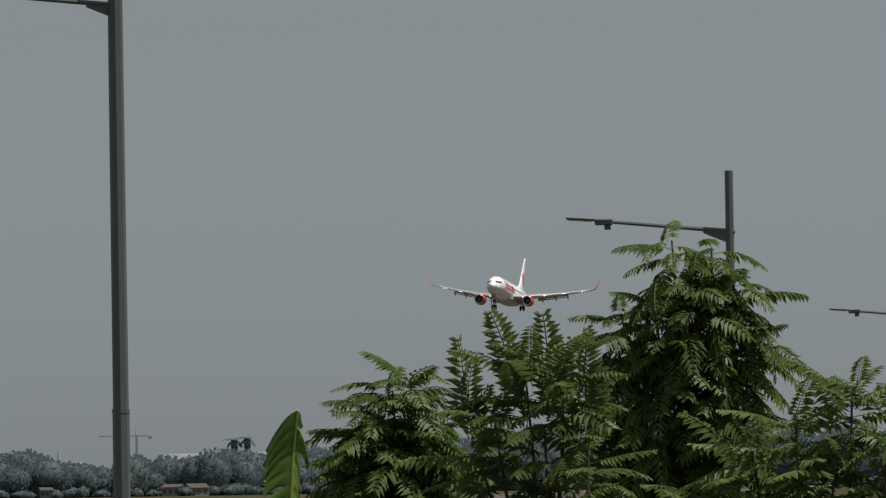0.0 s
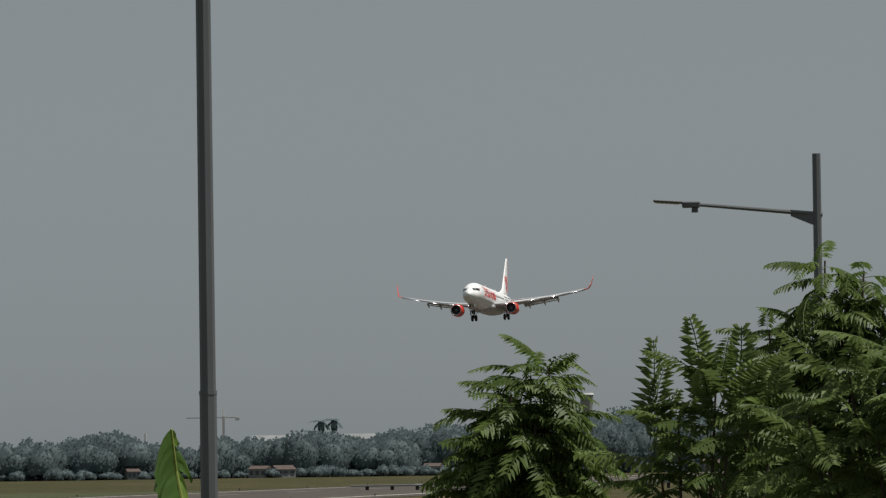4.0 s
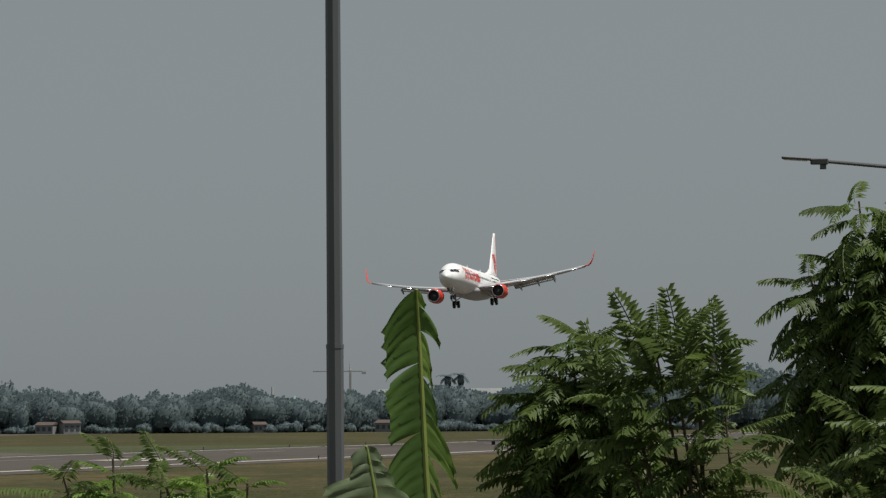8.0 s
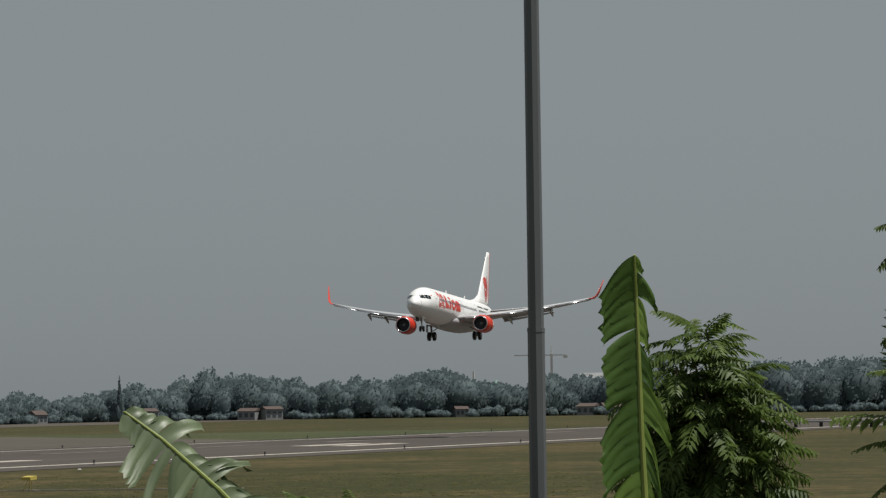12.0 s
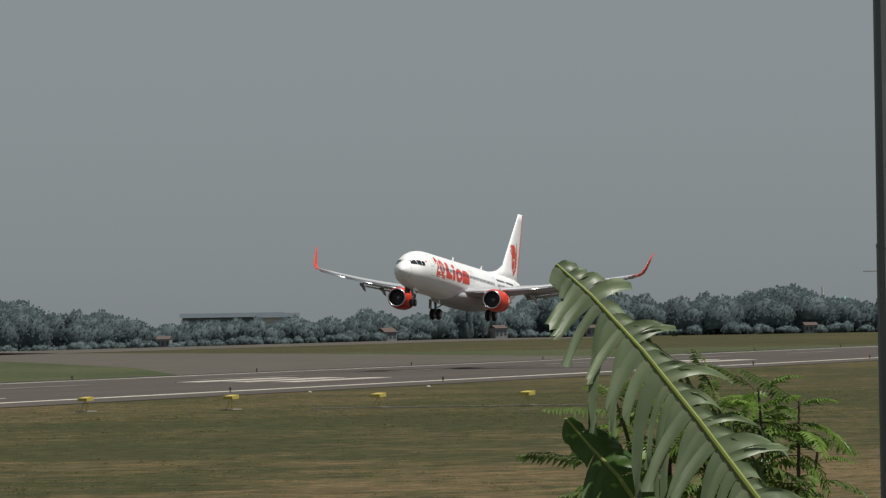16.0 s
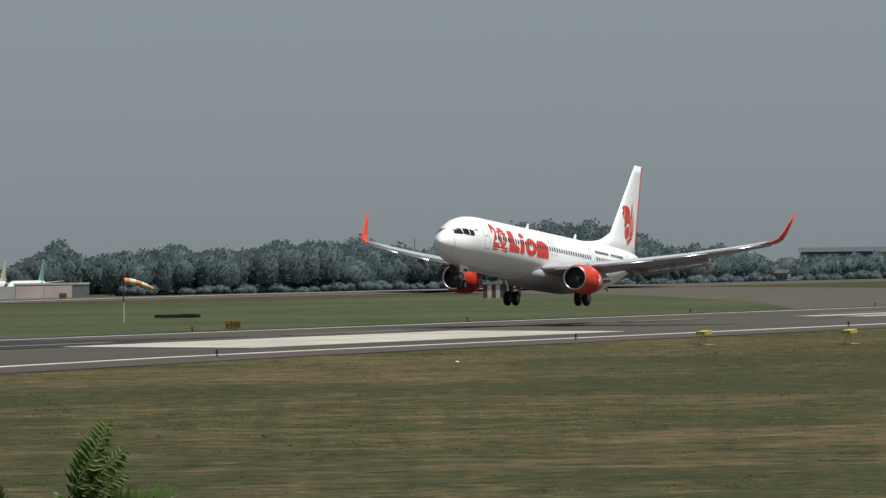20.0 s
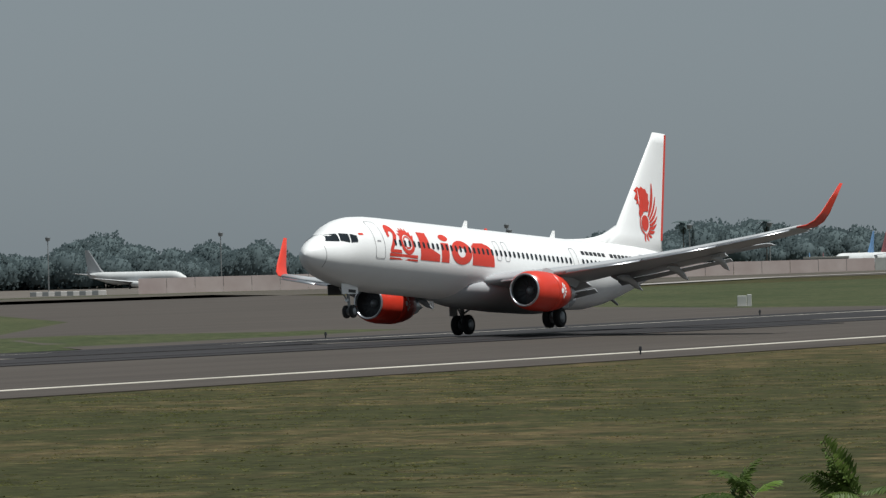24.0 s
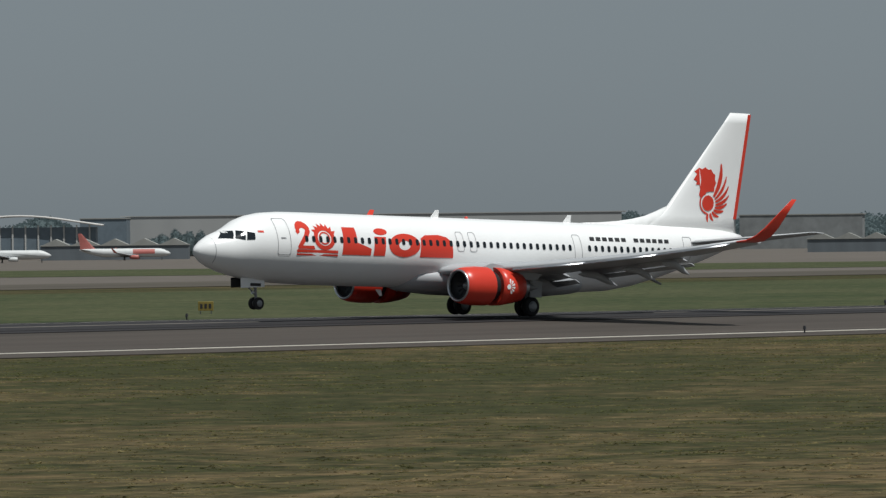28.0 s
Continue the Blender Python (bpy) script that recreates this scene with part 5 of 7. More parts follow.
# ---- airfield furniture ----
M.update(
    stripe_red=mat("faded_red_paint", (0.15, 0.045, 0.05), 0.7, vary=0.15, scale=2),
    stripe_white=mat("faded_white_paint", (0.62, 0.60, 0.57), 0.7, vary=0.12, scale=2),
    sign_yellow=mat("dusty_sign_yellow", (0.20, 0.15, 0.03), 0.8, vary=0.2, scale=3),
    sock=mat("orange_sock_cloth", (0.58, 0.26, 0.10), 0.85, vary=0.12, scale=4),
    sock_white=mat("white_sock_cloth", (0.66, 0.60, 0.50), 0.85, vary=0.12, scale=4),
    pink=mat("faded_pink_wall_paint", (0.60, 0.47, 0.45), 0.9, vary=0.14, scale=0.3, rgb2=(0.66, 0.55, 0.53)),
    wall=mat("pale_wall_plaster", (0.46, 0.46, 0.44), 0.9, vary=0.15, scale=0.4),
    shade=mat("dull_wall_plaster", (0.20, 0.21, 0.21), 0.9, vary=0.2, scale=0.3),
    roof_red=mat("red_tile_roof", (0.085, 0.062, 0.054), 0.9, vary=0.25, scale=0.6),
    roof_grey=mat("grey_sheet_roof", (0.27, 0.27, 0.25), 0.7, vary=0.15, scale=0.4),
    roof_blue=mat("blue_sheet_roof", (0.125, 0.160, 0.188), 0.6, vary=0.15, scale=0.4),
    roof_slate=mat("blue_grey_sheet_roof", (0.058, 0.076, 0.088), 0.7, vary=0.15, scale=0.4),
    hangar=mat("slate_cladding", (0.115, 0.132, 0.145), 0.7, vary=0.15, scale=0.2, stretch=(1, 1, 0.2)),
    hangar_dark=mat("dark_hangar_door", (0.055, 0.066, 0.08), 0.7, vary=0.2, scale=0.3),
    green_dome=mat("green_dome_tile", (0.13, 0.22, 0.19), 0.5, vary=0.15, scale=1),
    blue=mat("blue_tail_paint", (0.02, 0.12, 0.40), 0.35, vary=0.2, scale=0.4, rgb2=(0.05, 0.28, 0.50)),
    # Blue of a distant tail, muted in its colour for haze.
    far_blue=mat("hazed_blue_paint", (0.10, 0.20, 0.36), 0.5, vary=0.12, scale=0.5),
    teal=mat("teal_paint", (0.08, 0.36, 0.42), 0.35, vary=0.1, scale=0.5),
    navy=mat("navy_paint", (0.03, 0.04, 0.16), 0.35, vary=0.1, scale=0.5),
    # White and red of the parked airliners, with haze painted into both.
    far_white=mat("hazed_white_paint", (0.60, 0.61, 0.60), 0.5, vary=0.06, scale=0.5),
    far_red=mat("hazed_red_paint", (0.42, 0.13, 0.11), 0.5, vary=0.12, scale=0.5),
    # Hall cladding lightened so that its colour carries the haze.
    hall=mat("hazed_ribbed_cladding", (0.33, 0.335, 0.33), 0.8, vary=0.08, scale=0.1, stretch=(1, 1, 0.1)),
    # Green and gold tails greyed, again haze put into the colour.
    leafgreen=mat("green_tail_paint", (0.13, 0.27, 0.21), 0.35, vary=0.1, scale=0.5),
    gold=mat("gold_tail_paint", (0.42, 0.36, 0.24), 0.35, vary=0.1, scale=0.5),
)


def papi(x, y):
    unit = thing("approach_light_box", pose(x, y, 0.0, 0, 0, -17), "small yellow approach slope light box on slanted legs in the grass", "airfield light", "approach slope lights")
    bm = bmesh.new()
    loft(bm, [[(-0.36, -0.33, 0.62), (0.36, -0.33, 0.66), (0.36, 0.33, 0.66), (-0.36, 0.33, 0.62)], [(-0.36, -0.33, 0.80), (0.36, -0.33, 0.88), (0.36, 0.33, 0.88), (-0.36, 0.33, 0.80)]])
    part("housing", bm, M["yellow"], unit, "yellow metal housing")
    bm = bmesh.new()
    box(bm, 0.365, 0, 0.77, 0.01, 0.5, 0.10)
    part("lens", bm, M["glass"], unit)
    for ly, foot in ((0.10, 0.28), (-0.10, -0.06), (0.02, 0.10)):
        bm = bmesh.new()
        rod(bm, (0.2 if ly < 0.05 else -0.2, foot, -0.05), (0.1, ly, 0.66), 0.022, 0.022, 6)
        part("leg", bm, M["yellow"], unit)
    bm = bmesh.new()
    box(bm, 0, 0, 0.02, 1.0, 0.9, 0.05)
    part("base_slab", bm, M["concrete"], unit, "concrete base slab")


for i in range(4):
    papi(361.65, 119.70 - 9.07 * i)
bm = bmesh.new()
box(bm, 361.2, 97, 0.02, 0.4, 17, 0.05)
tagged(part("cable_cover", bm, M["concrete"]), "pale concrete cable cover strip in the grass", "cable cover")

edge = thing("edge_light", pose(0, 0, 0), "small dark runway edge light on a stub", "runway light", "runway edge lights")
bm = bmesh.new()
rod(bm, (0, 0, 0.0), (0, 0, 0.22), 0.05, 0.04, 8)
part("stub", bm, M["black"], edge)
bm = bmesh.new()
rod(bm, (0, 0, 0.22), (0, 0, 0.42), 0.10, 0.06, 8)
part("light_head", bm, M["dark"], edge)
edge.matrix_basis = pose(87.5, RUNWAY_Y - 25.2, 0.06 + fall(87.5, RUNWAY_Y - 25.2))
for i in range(1, 22):
    copy_thing(edge, pose(87.5 + 60 * i, RUNWAY_Y - 25.2, 0.06 + fall(87.5 + 60 * i, RUNWAY_Y - 25.2)))
for i in range(0, 22):
    copy_thing(edge, pose(87.5 + 60 * i, RUNWAY_Y + 27.0, 0.06 + fall(87.5 + 60 * i, RUNWAY_Y + 27.0)))


def sign(x, y, w, h, text, yaw, label, face="yellow"):
    ob = thing("airfield_sign", pose(x, y, ground_z(y), 0, 0, yaw), label, "airfield sign", "airfield signs")
    bm = bmesh.new()
    box(bm, 0, 0, 0.25 + h / 2, w, 0.22, h, bevel=0.02)
    part("panel", bm, M["sign_yellow"], ob)
    for s in (-1, 1):
        bm = bmesh.new()
        rod(bm, (s * w * 0.35, 0, -0.05), (s * w * 0.35, 0, 0.28), 0.04, 0.04, 6)
        part("leg", bm, M["strut"], ob)
    if text:
        cu = bpy.data.curves.new("sign_text", "FONT")
        cu.body, cu.size, cu.align_x, cu.align_y, cu.extrude = text, h * 0.85, "CENTER", "CENTER", 0.006
        cu.materials.append(M["black"])
        tx = new("lettering", cu)
        tx.parent = ob
        tx.matrix_basis = pose(0.1 * w, -0.118, 0.25 + h / 2, 90, 0, 0)
        bm = bmesh.new()
        for q in (-0.10, 0.0):
            box(bm, -0.36 * w + q * 0.4, -0.118, 0.25 + h * (0.5 + q), 0.12 * w, 0.01, 0.10 * h, ry=40)
        part("arrow", bm, M["black"], ob)
    else:
        for i in range(3):
            bm = bmesh.new()
            box(bm, (-0.28 + 0.28 * i) * w, -0.118, 0.25 + h / 2, 0.16 * w, 0.01, 0.5 * h)
            part("mark_bar", bm, M["black" if face == "yellow" else "shade"], ob)
    return ob


sign(448.2, 186.0, 1.25, 0.70, "M8", -69, "yellow taxiway sign with black letters on the grass")
sign(168.0, 212.0, 1.0, 0.6, "", -44, "yellow taxiway sign beside the runway")
sign(565, 405, 1.5, 0.8, "", -58, "yellow taxiway sign far out on the grass")
sign(918, 410, 1.2, 0.9, "", -66, "small yellow sign by the taxiway")


def striped_hut(x, y, w, h, yaw):
    hut = thing("equipment_hut", pose(x, y, ground_z(y), 0, 0, yaw), "red and white striped equipment hut on the grass", "hut", "striped huts")
    n = 9
    for i in range(n):
        bm = bmesh.new()
        box(bm, -w / 2 + (i + 0.5) * w / n, 0, h / 2, w / n, w * 0.6, h)
        part("stripe_panel", bm, M["stripe_red" if i % 2 == 0 else "stripe_white"], hut)
    bm = bmesh.new()
    box(bm, 0, 0, h + 0.06, w * 1.04, w * 0.64, 0.12)
    part("roof", bm, M["shade"], hut, "flat grey roof")
    bm = bmesh.new()
    rod(bm, (0, 0, h), (0, 0, h + 1.6), 0.05, 0.04, 6)
    part("aerial_mast", bm, M["strut"], hut)


striped_hut(853, 312.5, 5.4, 2.0, -70)
striped_hut(1440, 511.5, 3.5, 2.5, -70)

# pale stones in the grass by the runway
rng = np.random.RandomState(14)
for x, y, size in ((311.0, 116.5, 0.11), (447.0, 130.7, 0.12), (473.0, 128.8, 0.13)):
    bm = bmesh.new()
    bmesh.ops.create_icosphere(bm, subdivisions=2, radius=size)
    for v in bm.verts:
        v.co = Vector((v.co.x * 1.3, v.co.y, v.co.z * 0.62)) * rng.uniform(0.86, 1.1)
    stone = tagged(part("stone", bm, M["stripe_white"]), "pale rounded stone lying in the mown grass", "stone", "stones")
    stone.matrix_basis = pose(x, y, ground_z(y, x) + size * 0.35, 0, 0, x * 7)

# wind sock
sx, sy = 527.9, 229.8
ws = thing("wind_sock", pose(sx, sy, ground_z(sy), 0, 0, -66), "orange and white striped wind sock flying from a pole", "wind sock")
bm = bmesh.new()
rod(bm, (0, 0, -0.1), (0, 0, 1.9), 0.06, 0.05, 8)
part("lower_pole", bm, M["stripe_white"], ws, "white lower pole")
bm = bmesh.new()
rod(bm, (0, 0, 1.9), (0, 0, 4.1), 0.05, 0.04, 8)
part("upper_pole", bm, M["stripe_red"], ws, "red upper pole")
for i in range(5):
    bm = bmesh.new()
    p = lambda u: (0.1 + 2.6 * u, 0, 3.8 - 0.75 * u * u)
    r = lambda u: 0.34 - 0.17 * u
    rings = []
    for u in (i / 5, (i + 0.5) / 5, (i + 1) / 5):
        c = p(u)
        rings.append([(c[0], c[1] + r(u) * math.cos(a), c[2] + r(u) * math.sin(a)) for a in [2 * math.pi * k / 12 for k in range(12)]])
    loft(bm, rings, cap=False)
    part("sock_band", bm, M["sock" if i % 2 == 0 else "sock_white"], ws, "cloth band of the sock", True)

cab = thing("cabinet", pose(446.2, 219.4, ground_z(219), 0, 0, -64), "white electrical cabinet on the grass verge", "cabinet")
bm = bmesh.new()
box(bm, 0, 0, 0.45, 0.75, 0.5, 0.9, bevel=0.03)
part("body", bm, M["wall"], cab)
bm = bmesh.new()
box(bm, 0.58, 0, 0.5, 0.35, 0.4, 1.0, bevel=0.03)
part("side_unit", bm, M["wall"], cab)
bm = bmesh.new()
box(bm, 0, 0, 0.04, 1.2, 0.8, 0.08)
part("plinth", bm, M["concrete"], cab)

for x, y, L, yaw, rail in ((441, 300, 6.0, -55, 1), (576, 245, 5.0, -66, 1)):
    cul = thing("drain_culvert", pose(x, y, ground_z(y), 0, 0, yaw), "low dark concrete drain headwall in the grass", "culvert", "culverts")
    bm = bmesh.new()
    box(bm, 0, 0, 0.12, L * 0.9, 0.5, 0.55, bevel=0.05)
    part("headwall", bm, M["tar"], cul, "dark headwall")
    bm = bmesh.new()
    box(bm, 1.0, -0.5, 0.30, L * 0.35, 0.4, 0.30, bevel=0.04)
    part("kerb", bm, M["tar"], cul)

# blast wall of painted panels
wx0, wy0, wx1, wy1 = 1225, 545, 1135, 700
wall_blast = thing("blast_wall", pose(0, 0, 0), "long faded pink blast wall beyond the taxiway", "wall", "", "structure")
n = 30
for i in range(n):
    x, y = wx0 + (wx1 - wx0) * (i + 0.5) / n, wy0 + (wy1 - wy0) * (i + 0.5) / n
    bm = bmesh.new()
    L = math.hypot(wx1 - wx0, wy1 - wy0) / n
    box(bm, x, y, ground_z(y) + 1.6, L * 0.985, 0.4, 3.4, rz=math.degrees(math.atan2(wy1 - wy0, wx1 - wx0)))
    part("panel", bm, M["wall" if i in (2, 3, 17) else "pink"], wall_blast)

# low trestle with approach lights beyond the runway's end
tr = thing("light_trestle", pose(930, 131, 0, 0, 0, 97), "long low dark trestle across the grass", "trestle")
bm = bmesh.new()
box(bm, 0, 0, 0.9, 60, 1.0, 0.25, bevel=0.04)
part("deck", bm, M["shade"], tr)
for i in range(16):
    bm = bmesh.new()
    box(bm, -28 + i * 3.7, 0, 0.4, 0.5, 0.8, 0.85)
    part("pier", bm, M["tar"], tr)

# exits and apron
def patch(name, pts, material, label, lift=0.045):
    bm = bmesh.new()
    f = bm.faces.new([bm.verts.new((x, y, lift)) for x, y in pts])
    bmesh.ops.triangulate(bm, faces=[f])
    for k in range(200, 1100, 20):
        bmesh.ops.bisect_plane(bm, geom=bm.verts[:] + bm.edges[:] + bm.faces[:], plane_co=(0, k, 0), plane_no=(0, 1, 0))
    for k in range(280, 420, 20):
        bmesh.ops.bisect_plane(bm, geom=bm.verts[:] + bm.edges[:] + bm.faces[:], plane_co=(k, 0, 0), plane_no=(1, 0, 0))
    for v in bm.verts:
        v.co.z = lift + ground_z(v.co.y, v.co.x)
    bmesh.ops.recalc_face_normals(bm, faces=bm.faces)
    for f in bm.faces:
        if f.normal.z < 0:
            f.normal_flip()
    return tagged(part(name, bm, material), label, "taxiway", "", "structure")


patch("exit_taxiway", [(300, 188.5), (428, 188.5), (436, 214), (466, 246), (545, 300), (630, 360), (690, 415), (590, 415), (530, 350), (420, 266), (340, 222)], M["asphalt"], "asphalt exit curving away from the runway", 0.06)
patch("exit_taxiway", [(600, 188.5), (790, 188.5), (1010, 300), (1200, 415), (1060, 415), (900, 310), (720, 232)], M["taxi"], "dusty exit curving away from the runway", 0.06)
EDGE = [(620, 337), (648, 346), (804, 392), (1000, 418), (1186, 430), (1260, 432)]
bm = bmesh.new()
sides = [[bm.verts.new((x, y + d, 0.13 + ground_z(y + d, x))) for d in (-2.5, 2.5)] for x, y in EDGE]
for a, b in zip(sides, sides[1:]):
    bm.faces.new((a[0], b[0], b[1], a[1]))
tagged(part("taxiway_edge", bm, M["concrete"]), "pale concrete edge of the taxiway", "taxiway", "", "structure")
patch("apron", [(300, 700), (1300, 700), (1750, 900), (2600, 1250), (4200, 2400), (3600, 4200), (1500, 4200), (700, 2000)], M["apron"], "wide concrete apron", 0.03)

grass_arc = [(d * math.sin(radians(b)) - 55, d * math.cos(radians(b)) - 45) for d, bs in ((1480, range(38, 56, 2)), (1790, range(54, 36, -2))) for b in bs]
tagged(patch("apron_verge", grass_arc, M["green"], "strip of grass between taxiway and apron", 0.09), "", "grass")

# ---- parked airliners ----


def parked(x, y, heading, scale, tail, engine, label, body="far_white", stripe=None):
    """A parked airliner in the distance, nose towards heading (degrees from +x)."""
    ob = thing("parked_airliner", pose(x, y, ground_z(y), 0, 0, heading) @ Matrix.Scale(scale, 4), label, "airliner", "parked airliners")
    bm = bmesh.new()
    rings = []
    for fx, t, b, w in FUSE[::2] + FUSE[-1:]:
        c, r = (t + b) / 2, (t - b) / 2
        rings.append([(fx, w * math.cos(2 * math.pi * i / 16), c + r * math.sin(2 * math.pi * i / 16)) for i in range(16)])
    loft(bm, rings)
    fus = part("fuselage", bm, M[body], ob, "", True)
    bm = bmesh.new()
    sec = foil(5, 0.10, 0.0)
    loft(bm, [[(a - u * c, w * c, z) for u, w in sec] for a, z, c in ((-12.5, 4.9, 7.7), (-14.5, 6.6, 5.7), (-19.55, 12.45, 1.65))])
    part("fin", bm, M[tail], ob)
    for s in (1, -1):
        bm = bmesh.new()
        wing_skin(bm, [(5.7, s * 1.2, 1.95, 7.3, 1, 0), (3.47, s * 5.6, 2.3, 5.0, 1, 0), (-2.4, s * 16.6, 3.6, 1.6, 0, 0)], 0.11)
        wing = part("wing", bm, M["grey"], ob)
        bm = bmesh.new()
        loft(bm, [[(-2.4, s * 16.6, 3.6), (-4.0, s * 16.6, 3.6), (-4.0, s * 16.7, 3.6)], [(-4.6, s * 17.3, 5.8), (-5.2, s * 17.3, 5.8), (-5.2, s * 17.35, 5.8)]])
        part("winglet", bm, M[tail], wing)
        bm = bmesh.new()
        wing_skin(bm, [(-14.9, s * 0.8, 4.45, 4.0, 0, 0), (-19.0, s * 7.0, 5.2, 1.4, 0, 0)], 0.09)
        part("stabiliser", bm, M["grey"], ob)
        bm = bmesh.new()
        turned(bm, [(6.8, 0.85), (6.6, 1.0), (5, 1.05), (3, 0.8), (2.6, 0.5)], s * 4.83, 1.5, 14)
        part("engine", bm, M[engine], ob, "", True)
        bm = bmesh.new()
        rod(bm, (0, s * 2.8, 0), (0, s * 2.8, 2), 0.3, 0.2, 8)
        part("main_gear", bm, M["dark"], ob)
        if stripe:
            decal("cheat_mark", [[(stripe[0], 2.7), (stripe[1], 2.7), (stripe[1], 4.9), (stripe[0], 4.9)]], M[stripe[2]], fus, s, 0.03)
    bm = bmesh.new()
    rod(bm, (17.1, 0, 0), (17.1, 0, 1.6), 0.22, 0.15, 8)
    part("nose_gear", bm, M["dark"], ob)
    return ob


parked(1605, 1075, -98, 1.42, "blue", "far_white", "parked white wide-body airliner with a blue tail", "far_white", (-20, -12, "teal"))
parked(1601, 988, -100, 0.95, "grey", "far_white", "parked white airliner seen past the taxiway")
parked(1655, 1200, 60, 0.95, "leafgreen", "far_white", "parked white airliner with a green tail")
parked(1564, 1121, 62, 0.95, "navy", "far_white", "parked airliner with a dark blue tail")
for k, (px, py) in enumerate(((2013, 1576), (2023, 1563), (2037, 1545), (2046, 1532), (2055, 1520), (2064, 1507))):
    parked(px, py, 160, 0.92, "leafgreen" if k % 2 else "grey", "far_white", "parked white airliner in a row, green tail" if k % 2 else "parked white airliner in a row, plain tail")
parked(1724, 1396, -58, 0.92, "far_red", "far_white", "parked red and white airliner before the hangar", "far_white", (-17, 6, "far_red"))
parked(1747, 1367, -66, 0.92, "far_white", "far_white", "plain white airliner parked before the hangar")
parked(1553, 1930, -42, 0.90, "far_red", "far_red", "parked white airliner with a red tail", "far_white", (4, 14, "far_red"))
parked(1428, 1851, -40, 0.90, "far_red", "far_white", "parked white airliner with a red roof stripe", "far_white", (-16, 16, "far_white"))
for px, py, t in ((1587, 746, "far_blue"), (1600, 748, "stripe_red"), (1615, 744, "gold"), (1630, 739, "leafgreen")):
    parked(px, py, 188, 0.85, t, "far_white", "parked white airliner, nose out, behind the blast wall")

# ---- buildings in the distance ----


def block(name, x, y, yaw, w, d, h, label, category="building", wall="wall", roof="roof_grey", storeys=0, pitch=0.0, windows="hangar_dark"):
    ob = thing(name, pose(x, y, ground_z(y), 0, 0, yaw), label, category, "distant buildings")
    bm = bmesh.new()
    box(bm, 0, 0, h / 2 - 0.3, w, d, h + 0.6)
    body = part("wall", bm, M[wall], ob)
    bm = bmesh.new()
    if pitch:
        loft(bm, [[(-w * 0.53, -d * 0.56, h), (-w * 0.53, d * 0.56, h), (-w * 0.53, 0, h + pitch)], [(w * 0.53, -d * 0.56, h), (w * 0.53, d * 0.56, h), (w * 0.53, 0, h + pitch)]])
    else:
        box(bm, 0, 0, h + 0.2, w * 1.02, d * 1.02, 0.5)
    part("roof", bm, M[roof], ob)
    for f in range(storeys):
        n = max(3, int(w / 4))
        for i in range(n):
            bm = bmesh.new()
            box(bm, -w / 2 + (i + 0.5) * w / n, -d / 2 - 0.02, h * (f + 0.55) / storeys, w / n * 0.55, 0.12, h / storeys * 0.45)
            part("window", bm, M[windows], body)
    return ob


rnd = random.Random(77)
for bearing in (72.4, 74.4, 75.4, 76.3, 76.5, 78.2, 79.35, 79.55, 80.9, 82.1, 83.4, 84.6):
    a = radians(bearing)
    r = rnd.uniform(1700, 1705)
    block("house", r * math.sin(a), r * math.cos(a), -bearing + rnd.uniform(-25, 25), rnd.uniform(3.0, 5.5), 5, rnd.uniform(1.8, 3.0), rnd.choice(("small house with a red tile roof under the trees", "low pale house with a rusty roof among trees")),
          "house", "shade", "roof_red", 1, rnd.uniform(0.7, 1.2))
block("office_building", 1916, 728, -69, 16.2, 12, 11.2, "grey concrete office building above the trees", "building", "shade", "roof_grey", 3)
block("factory", 2095, 640, -73, 34, 20, 9.8, "long factory with a blue sheet roof above the trees", "factory", "roof_blue", "roof_slate", 0, 1.5)
block("factory", 2125, 560, -75, 20, 14, 10.0, "factory hall with a blue roof and a white gable", "factory", "hall", "roof_slate", 0, 1.5)
block("warehouse", 2090, 622, -73.4, 14, 12, 9.4, "white warehouse showing between trees", "warehouse", "wall", "roof_slate", 0, 1.5)
block("apartment_block", 2270, 418, -80, 22, 12, 11.6, "grey apartment block with grey roofs among trees", "building", "shade", "shade", 3, 2.0)
block("apartment_block", 2285, 395, -80, 15, 12, 11.8, "pale apartment block with a grey roof", "building", "wall", "shade", 3, 2.0)
block("terminal_office", 1862, 1252, -58, 28, 14, 14, "white terminal office building with rows of windows", "building", "stripe_white", "roof_grey", 3)
block("terminal_office", 1880, 1261, -58, 11, 12, 16.5, "taller white office block beside the terminal", "building", "stripe_white", "roof_grey", 4)
block("utility_shed", 1560, 700, -66, 20, 8, 3.4, "low shed with a white roof before the parked airliners", "shed", "shade", "stripe_white", 0)
block("utility_shed", 1545, 735, -66, 12, 8, 3.4, "dark low shed behind the blast wall", "shed", "hangar", "roof_grey", 0)

# the big hangar
hx, hy = 1814, 1456
hg = thing("hangar", pose(hx, hy, ground_z(hy), 0, 0, -52), "large slate-grey aircraft hangar with a grey door frame", "hangar")
bm = bmesh.new()
W, Dp, H = 67, 60, 21.8
loft(bm, [[(-W / 2, 0.4, -0.5), (W / 2, 0.4, -0.5), (W / 2, 0.4, H), (0, 0.4, H + 0.9), (-W / 2, 0.4, H)], [(-W / 2, Dp, -0.5), (W / 2, Dp, -0.5), (W / 2, Dp, H + 1.2), (0, Dp, H + 2.4), (-W / 2, Dp, H + 1.2)]])
shell = part("shell", bm, M["hangar"], hg)
bm = bmesh.new()
box(bm, 0, 0, H - 2.0, W, 1.2, 4.5)
part("lintel", bm, M["shade"], hg, "grey cladding over the door")
bm = bmesh.new()
box(bm, 0, -0.05, H + 0.1, W, 1.3, 0.7)
